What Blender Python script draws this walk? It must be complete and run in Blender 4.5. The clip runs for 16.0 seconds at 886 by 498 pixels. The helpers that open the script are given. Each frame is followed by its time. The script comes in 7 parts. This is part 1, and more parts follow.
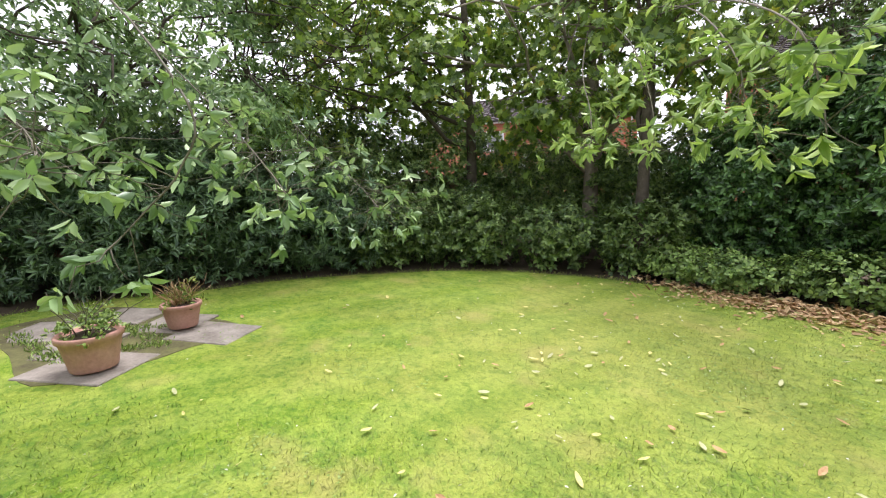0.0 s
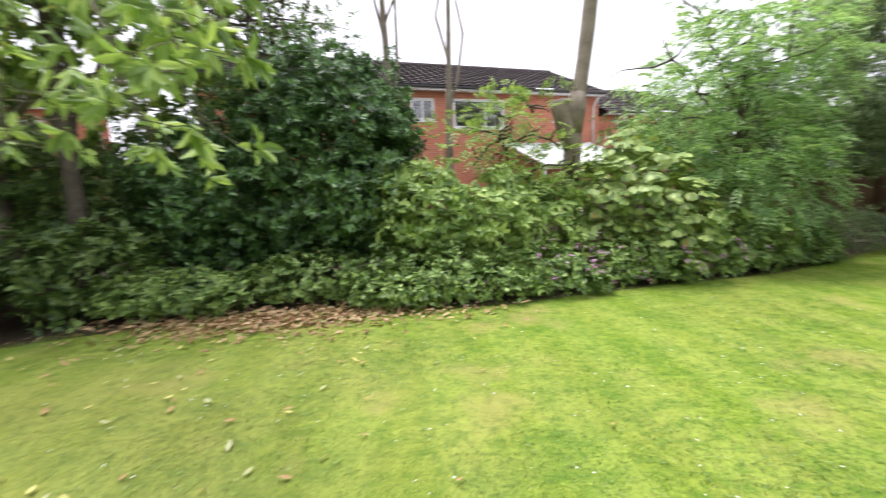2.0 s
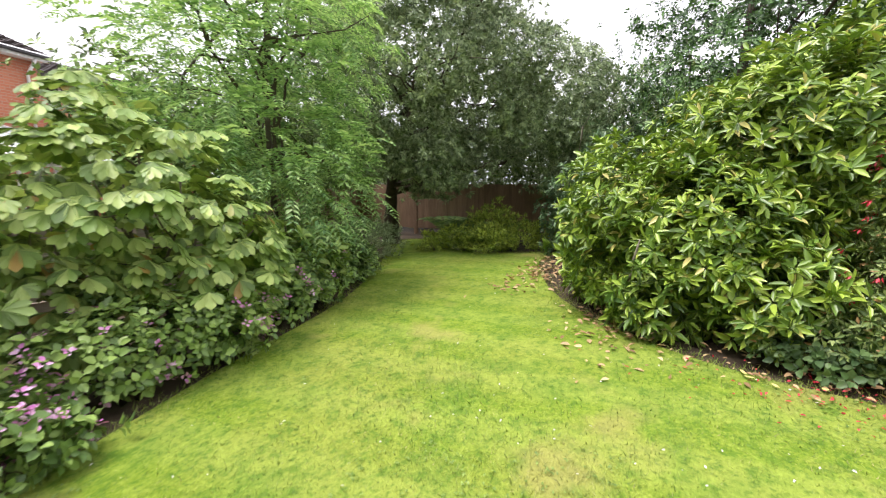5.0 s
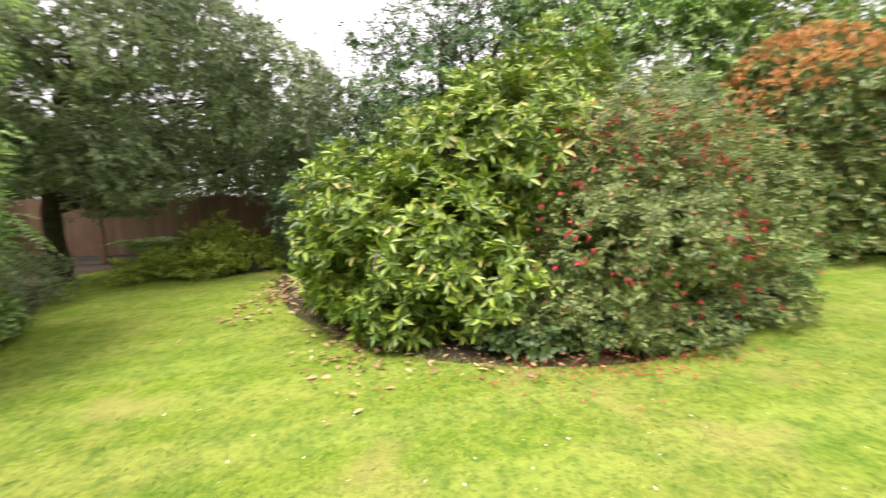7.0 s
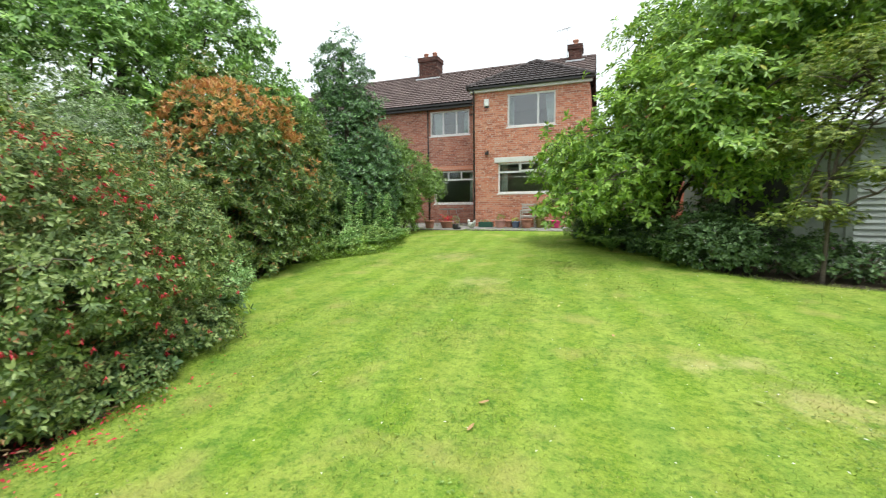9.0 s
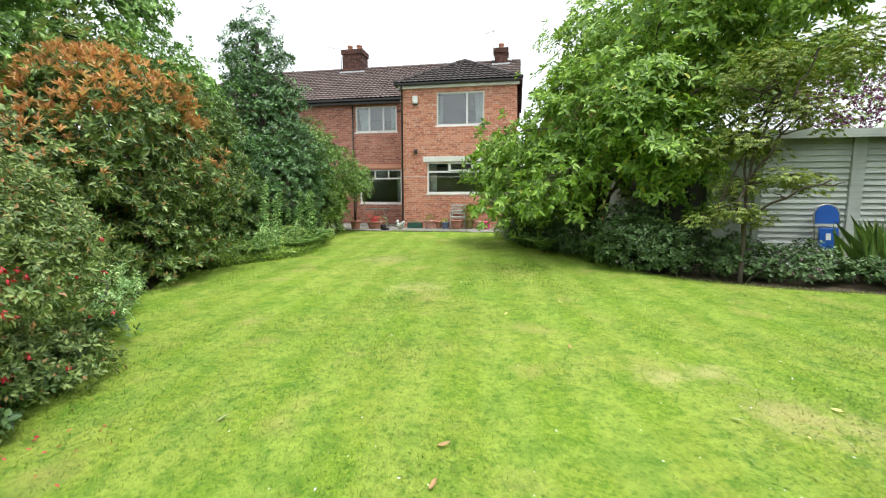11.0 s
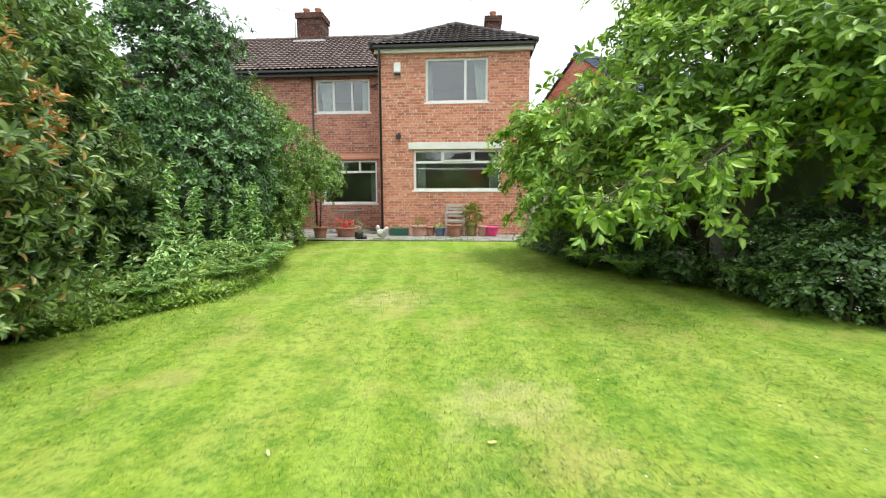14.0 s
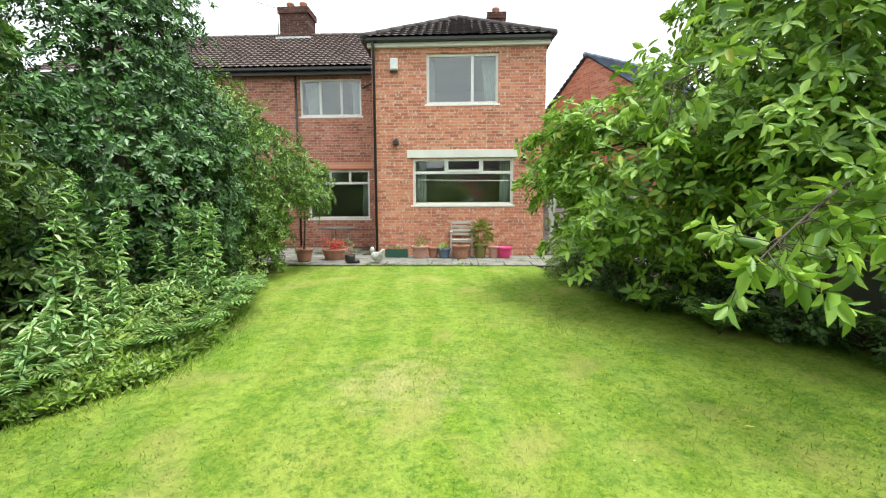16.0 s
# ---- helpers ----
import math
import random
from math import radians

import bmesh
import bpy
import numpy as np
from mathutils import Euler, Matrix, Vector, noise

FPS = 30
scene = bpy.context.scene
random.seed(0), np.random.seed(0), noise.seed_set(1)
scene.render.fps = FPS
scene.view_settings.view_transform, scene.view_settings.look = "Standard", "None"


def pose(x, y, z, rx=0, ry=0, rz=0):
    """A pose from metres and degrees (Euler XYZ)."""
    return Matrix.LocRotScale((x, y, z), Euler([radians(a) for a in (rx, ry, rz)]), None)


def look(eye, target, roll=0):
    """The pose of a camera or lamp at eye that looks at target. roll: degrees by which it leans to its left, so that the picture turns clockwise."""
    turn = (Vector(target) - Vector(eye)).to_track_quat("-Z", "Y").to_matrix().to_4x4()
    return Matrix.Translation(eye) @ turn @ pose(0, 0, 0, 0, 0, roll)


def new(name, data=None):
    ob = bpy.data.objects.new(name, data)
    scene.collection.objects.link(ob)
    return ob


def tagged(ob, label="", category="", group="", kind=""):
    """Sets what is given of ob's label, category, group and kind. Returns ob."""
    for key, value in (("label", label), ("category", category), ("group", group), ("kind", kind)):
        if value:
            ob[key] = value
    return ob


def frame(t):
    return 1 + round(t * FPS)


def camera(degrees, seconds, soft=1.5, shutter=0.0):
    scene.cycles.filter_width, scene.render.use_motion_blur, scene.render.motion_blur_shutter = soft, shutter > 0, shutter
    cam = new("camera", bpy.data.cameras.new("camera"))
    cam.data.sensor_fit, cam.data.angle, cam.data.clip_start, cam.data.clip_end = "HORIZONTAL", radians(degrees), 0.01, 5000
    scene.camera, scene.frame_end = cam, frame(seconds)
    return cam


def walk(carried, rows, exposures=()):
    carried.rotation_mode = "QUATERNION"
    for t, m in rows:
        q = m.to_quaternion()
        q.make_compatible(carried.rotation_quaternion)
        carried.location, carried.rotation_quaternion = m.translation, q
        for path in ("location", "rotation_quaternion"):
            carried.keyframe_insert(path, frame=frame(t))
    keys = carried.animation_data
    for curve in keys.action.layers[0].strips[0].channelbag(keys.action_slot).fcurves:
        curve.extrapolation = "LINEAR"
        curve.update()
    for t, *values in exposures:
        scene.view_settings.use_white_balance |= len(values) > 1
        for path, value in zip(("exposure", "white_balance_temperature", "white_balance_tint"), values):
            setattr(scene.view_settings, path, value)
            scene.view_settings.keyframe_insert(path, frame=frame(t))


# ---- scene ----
cam = camera(93.3, 16.0, soft=1.15, shutter=0.3)
# seconds, place in metres, then heading, pitch and roll in degrees
PATH = [
    (0.0, 0.000, 0.000, 1.388, -119.57, -8.99, -0.92),
    (0.5, 0.060, -0.096, 1.361, -121.75, -8.87, -1.25),
    (1.0, 0.100, -0.444, 1.337, -134.80, -8.94, -1.63),
    (1.5, 0.110, -0.923, 1.348, -157.34, -9.59, -1.64),
    (2.0, -0.017, -1.354, 1.356, -179.25, -9.35, -2.13),
    (2.5, -0.120, -1.814, 1.324, -198.59, -9.53, -1.68),
    (3.0, -0.175, -2.367, 1.276, -213.55, -9.50, -1.06),
    (3.5, -0.284, -2.887, 1.237, -223.87, -9.34, -0.64),
    (6.0, -1.645, -4.322, 1.233, -251.95, -9.18, -0.36),
    (6.5, -1.657, -4.289, 1.255, -260.64, -9.00, -0.59),
    (7.0, -1.660, -4.085, 1.235, -275.95, -8.10, -0.92),
    (7.5, -1.612, -3.850, 1.275, -296.25, -7.63, -1.37),
    (8.0, -1.472, -3.713, 1.357, -314.63, -7.44, -1.61),
    (8.5, -1.396, -3.677, 1.378, -329.78, -7.01, -1.35),
    (9.0, -1.390, -3.683, 1.383, -339.54, -6.58, -0.81),
    (9.5, -1.392, -3.685, 1.385, -344.56, -6.38, -0.64),
    (10.0, -1.397, -3.667, 1.376, -347.20, -6.24, -0.37),
    (12.5, -2.659, -1.616, 1.340, -352.28, -6.94, 0.10),
    (13.0, -2.910, -1.015, 1.337, -353.37, -6.83, -0.06),
    (13.5, -3.172, -0.396, 1.337, -354.66, -6.79, -0.07),
    (14.0, -3.395, 0.245, 1.340, -355.87, -6.62, -0.08),
    (14.5, -3.623, 0.900, 1.380, -356.76, -6.48, -0.08),
    (15.0, -3.820, 1.411, 1.452, -357.41, -6.24, 0.12),
    (15.5, -3.873, 1.792, 1.535, -357.40, -6.00, -0.20),
    (16.0, -3.912, 1.912, 1.556, -357.41, -5.58, -0.20),
]


def carried_pose(x, y, z, heading, pitch, roll):
    return pose(x, y, z, 0, 0, heading) @ pose(0, 0, 0, 90 + pitch, 0, 0) @ pose(0, 0, 0, 0, 0, roll)


# the clip's camera opens up a little among the shrubs and closes again towards the house
EXPOSURES = [(0.0, 1.36, 6250, 20), (3.5, 1.28, 6350, 19), (6.0, 1.44, 6700, 20), (7.0, 1.48, 6850, 24), (8.2, 1.18, 6400, 8), (9.0, 1.08, 6250, 4), (12.5, 1.22, 6400, 5), (16.0, 1.30, 6350, 2)]
walk(cam, [(row[0], carried_pose(*row[1:])) for row in PATH], EXPOSURES)

# ---- world and sun: a bright overcast day ----
world = bpy.data.worlds.new("overcast_sky")
scene.world = world
world.use_nodes = True
wn = world.node_tree.nodes
wl = world.node_tree.links
wn.clear()
sky = wn.new("ShaderNodeTexSky")
sky.sky_type = "NISHITA"
sky.sun_disc = False
sky.sun_elevation, sky.sun_rotation = radians(70), radians(126)
sky.dust_density, sky.air_density = 5.0, 1.0
hsv = wn.new("ShaderNodeHueSaturation")
hsv.inputs["Saturation"].default_value = 0.12
wl.new(sky.outputs[0], hsv.inputs["Color"])
cloud = wn.new("ShaderNodeMix")
cloud.data_type = "RGBA"
cloud.inputs[0].default_value = 0.55
wl.new(hsv.outputs[0], cloud.inputs[6])
cloud.inputs[7].default_value = (10.5, 10.8, 11.2, 1)
background = wn.new("ShaderNodeBackground")
background.inputs[1].default_value = 0.088
wl.new(cloud.outputs[2], background.inputs[0])
wout = wn.new("ShaderNodeOutputWorld")
wl.new(background.outputs[0], wout.inputs[0])

sun_data = bpy.data.lights.new("sun", "SUN")
sun_data.energy, sun_data.angle, sun_data.color = 1.5, radians(26), (1.0, 0.97, 0.92)
sun = new("sun", sun_data)
sun.matrix_world = look((0, 0, 20), (-5.5, 4.0, 0))

SLOPE = 0.0265  # the garden rises towards the house


def gz(x, y):
    return SLOPE * max(-30.0, min(30.0, y))


# ---- materials ----
def node_material(name):
    m = bpy.data.materials.new(name)
    m.use_nodes = True
    nt = m.node_tree
    return m, nt, nt.nodes["Principled BSDF"], nt.nodes["Material Output"]


def ramp(nt, fac, stops):
    r = nt.nodes.new("ShaderNodeValToRGB")
    while len(r.color_ramp.elements) < len(stops):
        r.color_ramp.elements.new(0.5)
    for e, (p, c) in zip(r.color_ramp.elements, stops):
        e.position, e.color = p, (*c, 1)
    nt.links.new(fac, r.inputs[0])
    return r.outputs[0]


def noise_tex(nt, scale, detail=4.0, vector=None, rough=0.55):
    n = nt.nodes.new("ShaderNodeTexNoise")
    n.inputs["Scale"].default_value, n.inputs["Detail"].default_value, n.inputs["Roughness"].default_value = scale, detail, rough
    nt.links.new(vector or object_coords(nt), n.inputs["Vector"])
    return n.outputs["Fac"]


def object_coords(nt):
    return nt.nodes.new("ShaderNodeTexCoord").outputs["Object"]


def position(nt):
    return nt.nodes.new("ShaderNodeNewGeometry").outputs["Position"]


def mix(nt, fac, a, b, kind="MIX"):
    n = nt.nodes.new("ShaderNodeMix")
    n.data_type, n.blend_type = "RGBA", kind
    for v, i in ((fac, 0), (a, 6), (b, 7)):
        if isinstance(v, (int, float)):
            n.inputs[i].default_value = v
        elif isinstance(v, tuple):
            n.inputs[i].default_value = (*v, 1)
        else:
            nt.links.new(v, n.inputs[i])
    return n.outputs[2]


def bump(nt, bsdf, height, strength=0.3, distance=0.01):
    b = nt.nodes.new("ShaderNodeBump")
    b.inputs["Strength"].default_value, b.inputs["Distance"].default_value = strength, distance
    nt.links.new(height, b.inputs["Height"])
    nt.links.new(b.outputs[0], bsdf.inputs["Normal"])


def leaf_material(name, dark, mid, light, rough=0.45, glow=0.3, odd=None, odd_share=0.04):
    """Leaves: each leaf its own tint, some light passing through it."""
    m, nt, bsdf, out = node_material(name)
    if mid[1] > mid[0] and mid[1] > mid[2]:
        dark, mid, light = ((min(c[1], c[0] * 1.06), c[1], c[2] * 1.22) for c in (dark, mid, light))
    geo = nt.nodes.new("ShaderNodeNewGeometry")
    bright = tuple(min(0.8, v * 1.25) for v in light)
    stops = [(0.0, tuple(v * 0.8 for v in dark)), (0.4, mid), (0.72, light), (1.0 - odd_share - 0.01, bright)]
    if odd:
        stops.append((1.0 - odd_share, odd))
    c = ramp(nt, geo.outputs["Random Per Island"], stops)
    patch = noise_tex(nt, 1.3, 2.0, geo.outputs["Position"])
    c = mix(nt, 0.25, c, ramp(nt, patch, [(0.3, dark), (0.7, light)]), "MIX")
    nt.links.new(c, bsdf.inputs["Base Color"])
    bsdf.inputs["Roughness"].default_value = rough
    bsdf.inputs["Specular IOR Level"].default_value = 0.5
    tr = nt.nodes.new("ShaderNodeBsdfTranslucent")
    nt.links.new(mix(nt, 1.0, c, (1.0, 1.0, 0.65), "MULTIPLY"), tr.inputs[0])
    ms = nt.nodes.new("ShaderNodeMixShader")
    ms.inputs[0].default_value = glow * 0.8
    nt.links.new(bsdf.outputs[0], ms.inputs[1])
    nt.links.new(tr.outputs[0], ms.inputs[2])
    nt.links.new(ms.outputs[0], out.inputs[0])
    return m


def rough_material(name, a, b, scale=8.0, rough=0.8, bump_strength=0.3, fine=60.0, metal=0.0, spec=0.3):
    """A plain weathered surface: two tones, stains at a large scale and grain at a fine one."""
    m, nt, bsdf, out = node_material(name)
    co = position(nt)
    c = ramp(nt, noise_tex(nt, scale, 5.0, co), [(0.3, a), (0.72, b)])
    grain = noise_tex(nt, fine, 3.0, co)
    c = mix(nt, 0.25, c, ramp(nt, grain, [(0.3, tuple(v * 0.55 for v in a)), (0.75, b)]))
    nt.links.new(c, bsdf.inputs["Base Color"])
    bsdf.inputs["Roughness"].default_value, bsdf.inputs["Metallic"].default_value = rough, metal
    bsdf.inputs["Specular IOR Level"].default_value = spec
    bump(nt, bsdf, grain, bump_strength, 0.004)
    return m


def wood_material(name, a, b, axis="z", rough=0.75):
    """Weathered timber with grain drawn out along one axis; each piece its own tone."""
    m, nt, bsdf, out = node_material(name)
    mp = nt.nodes.new("ShaderNodeMapping")
    mp.inputs["Scale"].default_value = {"x": (1.5, 22, 22), "y": (22, 1.5, 22), "z": (22, 22, 1.5)}[axis]
    nt.links.new(position(nt), mp.inputs["Vector"])
    g = noise_tex(nt, 1.6, 6.0, mp.outputs[0], 0.6)
    c = ramp(nt, g, [(0.28, a), (0.7, b)])
    info = nt.nodes.new("ShaderNodeObjectInfo")
    c = mix(nt, 0.3, c, ramp(nt, info.outputs["Random"], [(0.0, tuple(v * 0.6 for v in a)), (1.0, b)]))
    stain = noise_tex(nt, 1.1, 3.0, position(nt))
    c = mix(nt, ramp(nt, stain, [(0.45, (0, 0, 0)), (0.75, (0.5, 0.5, 0.5))]), c, tuple(v * 0.5 for v in a))
    nt.links.new(c, bsdf.inputs["Base Color"])
    bsdf.inputs["Roughness"].default_value = rough
    bump(nt, bsdf, g, 0.35, 0.003)
    return m


def brick_material(name, axis, tones, mortar, flecks=0.0):
    """Stretcher-bond brick, 225 x 75 mm with mortar, on a wall that runs along one axis."""
    m, nt, bsdf, out = node_material(name)
    sep = nt.nodes.new("ShaderNodeSeparateXYZ")
    nt.links.new(position(nt), sep.inputs[0])
    com = nt.nodes.new("ShaderNodeCombineXYZ")
    nt.links.new(sep.outputs[0 if axis == "x" else 1], com.inputs[0])
    nt.links.new(sep.outputs[2], com.inputs[1])
    bt = nt.nodes.new("ShaderNodeTexBrick")
    nt.links.new(com.outputs[0], bt.inputs["Vector"])
    bt.inputs["Scale"].default_value = 1.0
    bt.inputs["Brick Width"].default_value, bt.inputs["Row Height"].default_value = 0.235, 0.078
    bt.inputs["Mortar Size"].default_value, bt.inputs["Mortar Smooth"].default_value = 0.006, 0.3
    bt.inputs["Bias"].default_value = 0.0
    bt.inputs["Color1"].default_value, bt.inputs["Color2"].default_value = (0, 0, 0, 1), (1, 1, 1, 1)
    bt.inputs["Mortar"].default_value = (0.5, 0.5, 0.5, 1)
    per = ramp(nt, bt.outputs["Color"], [(0.0, tones[0]), (0.35, tones[1]), (0.7, tones[2]), (1.0, tones[3])])
    stain = noise_tex(nt, 0.9, 4.0, position(nt))
    per = mix(nt, 0.35, per, ramp(nt, stain, [(0.3, tones[0]), (0.7, tones[2])]))
    if flecks:
        mp = nt.nodes.new("ShaderNodeMapping")
        mp.inputs["Scale"].default_value = (16, 11, 16)
        nt.links.new(com.outputs[0], mp.inputs["Vector"])
        fl = noise_tex(nt, 1.0, 1.0, mp.outputs[0])
        per = mix(nt, ramp(nt, fl, [(0.60, (0, 0, 0)), (0.66, (flecks,) * 3)]), per, (0.72, 0.62, 0.52))
    c = mix(nt, bt.outputs["Fac"], per, mortar)
    nt.links.new(c, bsdf.inputs["Base Color"])
    bsdf.inputs["Roughness"].default_value = 0.88
    bsdf.inputs["Specular IOR Level"].default_value = 0.2
    inv = nt.nodes.new("ShaderNodeMath")
    inv.operation = "SUBTRACT"
    inv.inputs[0].default_value = 1.0
    nt.links.new(bt.outputs["Fac"], inv.inputs[1])
    bump(nt, bsdf, inv.outputs[0], 0.6, 0.008)
    return m


def plain_material(name, colour, rough=0.4, metal=0.0, coat=0.0):
    m, nt, bsdf, out = node_material(name)
    n = noise_tex(nt, 14.0, 3.0, position(nt))
    c = ramp(nt, n, [(0.3, tuple(v * 0.86 for v in colour)), (0.7, colour)])
    nt.links.new(c, bsdf.inputs["Base Color"])
    bsdf.inputs["Roughness"].default_value, bsdf.inputs["Metallic"].default_value = rough, metal
    bsdf.inputs["Coat Weight"].default_value = coat
    return m


def glass_material(name):
    m, nt, bsdf, out = node_material(name)
    bsdf.inputs["Base Color"].default_value = (0.92, 0.97, 0.96, 1)
    bsdf.inputs["Roughness"].default_value = 0.02
    bsdf.inputs["Transmission Weight"].default_value = 1.0
    bsdf.inputs["IOR"].default_value = 1.8
    return m


def mow_stripes(nt):
    """Faint stripes that the mower left, running towards the house."""
    sep = nt.nodes.new("ShaderNodeSeparateXYZ")
    nt.links.new(position(nt), sep.inputs[0])
    w = nt.nodes.new("ShaderNodeMath")
    w.operation = "MULTIPLY_ADD"
    w.inputs[1].default_value = 0.12
    nt.links.new(sep.outputs[1], w.inputs[0])
    nt.links.new(sep.outputs[0], w.inputs[2])
    m = nt.nodes.new("ShaderNodeMath")
    m.operation = "MULTIPLY"
    m.inputs[1].default_value = 9.5
    nt.links.new(w.outputs[0], m.inputs[0])
    s = nt.nodes.new("ShaderNodeMath")
    s.operation = "SINE"
    nt.links.new(m.outputs[0], s.inputs[0])
    a = nt.nodes.new("ShaderNodeMath")
    a.operation = "MULTIPLY_ADD"
    a.inputs[1].default_value, a.inputs[2].default_value = 0.5, 0.5
    nt.links.new(s.outputs[0], a.inputs[0])
    return a.outputs[0]


def lawn_material(name):
    """Mown turf: bright green with yellowed and mossy patches and faint mowing stripes."""
    m, nt, bsdf, out = node_material(name)
    co = position(nt)
    fine = noise_tex(nt, 48.0, 7.0, co, 0.72)
    c = ramp(nt, fine, [(0.28, (0.077, 0.144, 0.014)), (0.46, (0.162, 0.257, 0.023)), (0.60, (0.225, 0.315, 0.036)), (0.75, (0.378, 0.414, 0.117))])
    c = turf_patches(nt, c)
    nt.links.new(c, bsdf.inputs["Base Color"])
    bsdf.inputs["Roughness"].default_value = 0.9
    bsdf.inputs["Specular IOR Level"].default_value = 0.1
    bump(nt, bsdf, fine, 0.7, 0.015)
    return m


def turf_patches(nt, c):
    """Yellowed, mossy and worn patches and mower stripes over a grass colour."""
    co = position(nt)
    c = mix(nt, ramp(nt, mow_stripes(nt), [(0.25, (0, 0, 0)), (0.75, (0.45,) * 3)]), c, (0.300, 0.390, 0.075))
    patch = noise_tex(nt, 0.9, 6.0, co)
    c = mix(nt, ramp(nt, patch, [(0.42, (0, 0, 0)), (0.66, (0.5,) * 3)]), c, (0.333, 0.342, 0.081))
    moss = noise_tex(nt, 2.6, 6.0, co)
    c = mix(nt, ramp(nt, moss, [(0.48, (0, 0, 0)), (0.64, (0.5,) * 3)]), c, (0.108, 0.211, 0.027))
    tuft = noise_tex(nt, 9.0, 7.0, co, 0.75)
    c = mix(nt, ramp(nt, tuft, [(0.38, (0.7,) * 3), (0.49, (0, 0, 0))]), c, (0.085, 0.185, 0.02))
    c = mix(nt, ramp(nt, tuft, [(0.52, (0, 0, 0)), (0.63, (0.45,) * 3)]), c, (0.33, 0.42, 0.07))
    speck = noise_tex(nt, 27.0, 4.0, co, 0.7)
    c = mix(nt, ramp(nt, speck, [(0.36, (0.6,) * 3), (0.47, (0, 0, 0))]), c, (0.075, 0.165, 0.022))
    c = mix(nt, ramp(nt, speck, [(0.56, (0, 0, 0)), (0.68, (0.4,) * 3)]), c, (0.32, 0.43, 0.07))
    for x, y, size in ((-0.6, 0.16, 0.35), (-0.2, 0.3, 0.4), (0.05, -0.3, 0.5), (0.4, -0.45, 0.4), (-4.4, 5.2, 0.9), (-3.2, 2.8, 0.7)):
        c = mix(nt, scorched(nt, x, y, size), c, (0.48, 0.42, 0.19))
    bare = noise_tex(nt, 1.5, 5.0, co, 0.5)
    c = mix(nt, ramp(nt, bare, [(0.57, (0, 0, 0)), (0.70, (0.55,) * 3)]), c, (0.369, 0.333, 0.108))
    # ground worn thin and dry under the corner trees
    off = nt.nodes.new("ShaderNodeVectorMath")
    off.operation = "DISTANCE"
    off.inputs[1].default_value = (2.3, -3.4, -0.1)
    nt.links.new(co, off.inputs[0])
    ragged = nt.nodes.new("ShaderNodeMath")
    ragged.operation = "MULTIPLY_ADD"
    ragged.inputs[1].default_value = 3.0
    nt.links.new(noise_tex(nt, 1.2, 5.0, co), ragged.inputs[0])
    nt.links.new(off.outputs["Value"], ragged.inputs[2])
    return mix(nt, worn_share(nt, ragged.outputs[0]), c, (0.30, 0.25, 0.10))


def scorched(nt, x, y, size):
    """A ragged dry patch in the turf."""
    d = nt.nodes.new("ShaderNodeVectorMath")
    d.operation = "DISTANCE"
    d.inputs[1].default_value = (x, y, SLOPE * y)
    nt.links.new(position(nt), d.inputs[0])
    ragged = nt.nodes.new("ShaderNodeMath")
    ragged.operation = "MULTIPLY_ADD"
    ragged.inputs[1].default_value = size * 2.4
    nt.links.new(noise_tex(nt, 5.0, 5.0, position(nt), 0.7), ragged.inputs[0])
    nt.links.new(d.outputs["Value"], ragged.inputs[2])
    r = nt.nodes.new("ShaderNodeMapRange")
    r.inputs["From Min"].default_value, r.inputs["From Max"].default_value = size * 1.1, size * 1.9
    r.inputs["To Min"].default_value, r.inputs["To Max"].default_value = 0.6, 0.0
    nt.links.new(ragged.outputs[0], r.inputs["Value"])
    return r.outputs[0]


def worn_share(nt, distance):
    r = nt.nodes.new("ShaderNodeMapRange")
    r.inputs["From Min"].default_value, r.inputs["From Max"].default_value = 2.2, 5.0
    r.inputs["To Min"].default_value, r.inputs["To Max"].default_value = 0.28, 0.0
    nt.links.new(distance, r.inputs["Value"])
    return r.outputs[0]


def blade_material(name):
    m = leaf_material(name, (0.085, 0.175, 0.014), (0.168, 0.285, 0.020), (0.305, 0.415, 0.048), 0.6, 0.35, (0.495, 0.432, 0.198), 0.06)
    nt = m.node_tree
    bsdf = nt.nodes["Principled BSDF"]
    c = turf_patches(nt, bsdf.inputs["Base Color"].links[0].from_socket)
    nt.links.new(c, bsdf.inputs["Base Color"])
    nt.links.new(c, nt.nodes["Translucent BSDF"].inputs[0])
    return m


M_LAWN = lawn_material("turf")
M_BLADE = blade_material("grass_blade")
M_TUFT = leaf_material("long_grass", (0.14, 0.27, 0.035), (0.25, 0.43, 0.055), (0.42, 0.58, 0.11), 0.55, 0.5)
M_CLOVER = leaf_material("clover_leaf", (0.10, 0.20, 0.03), (0.15, 0.27, 0.04), (0.24, 0.36, 0.07), 0.5, 0.4)
M_SOIL = rough_material("soil", (0.045, 0.032, 0.020), (0.11, 0.085, 0.055), 3.0, 0.95, 0.8, 45.0)
M_MOSSY = rough_material("mossy_soil", (0.07, 0.06, 0.035), (0.17, 0.17, 0.06), 7.0, 0.95, 0.8, 40.0)
M_BARK = rough_material("bark", (0.055, 0.042, 0.032), (0.13, 0.11, 0.085), 9.0, 0.9, 0.9, 40.0)
M_BARK_PALE = rough_material("pale_bark", (0.16, 0.13, 0.10), (0.34, 0.29, 0.23), 5.0, 0.85, 0.7, 30.0)
M_TWIG = rough_material("twig", (0.10, 0.085, 0.06), (0.22, 0.20, 0.15), 12.0, 0.8, 0.3, 50.0)
M_STEM = rough_material("green_stem", (0.08, 0.13, 0.03), (0.16, 0.22, 0.06), 12.0, 0.6, 0.2, 50.0)
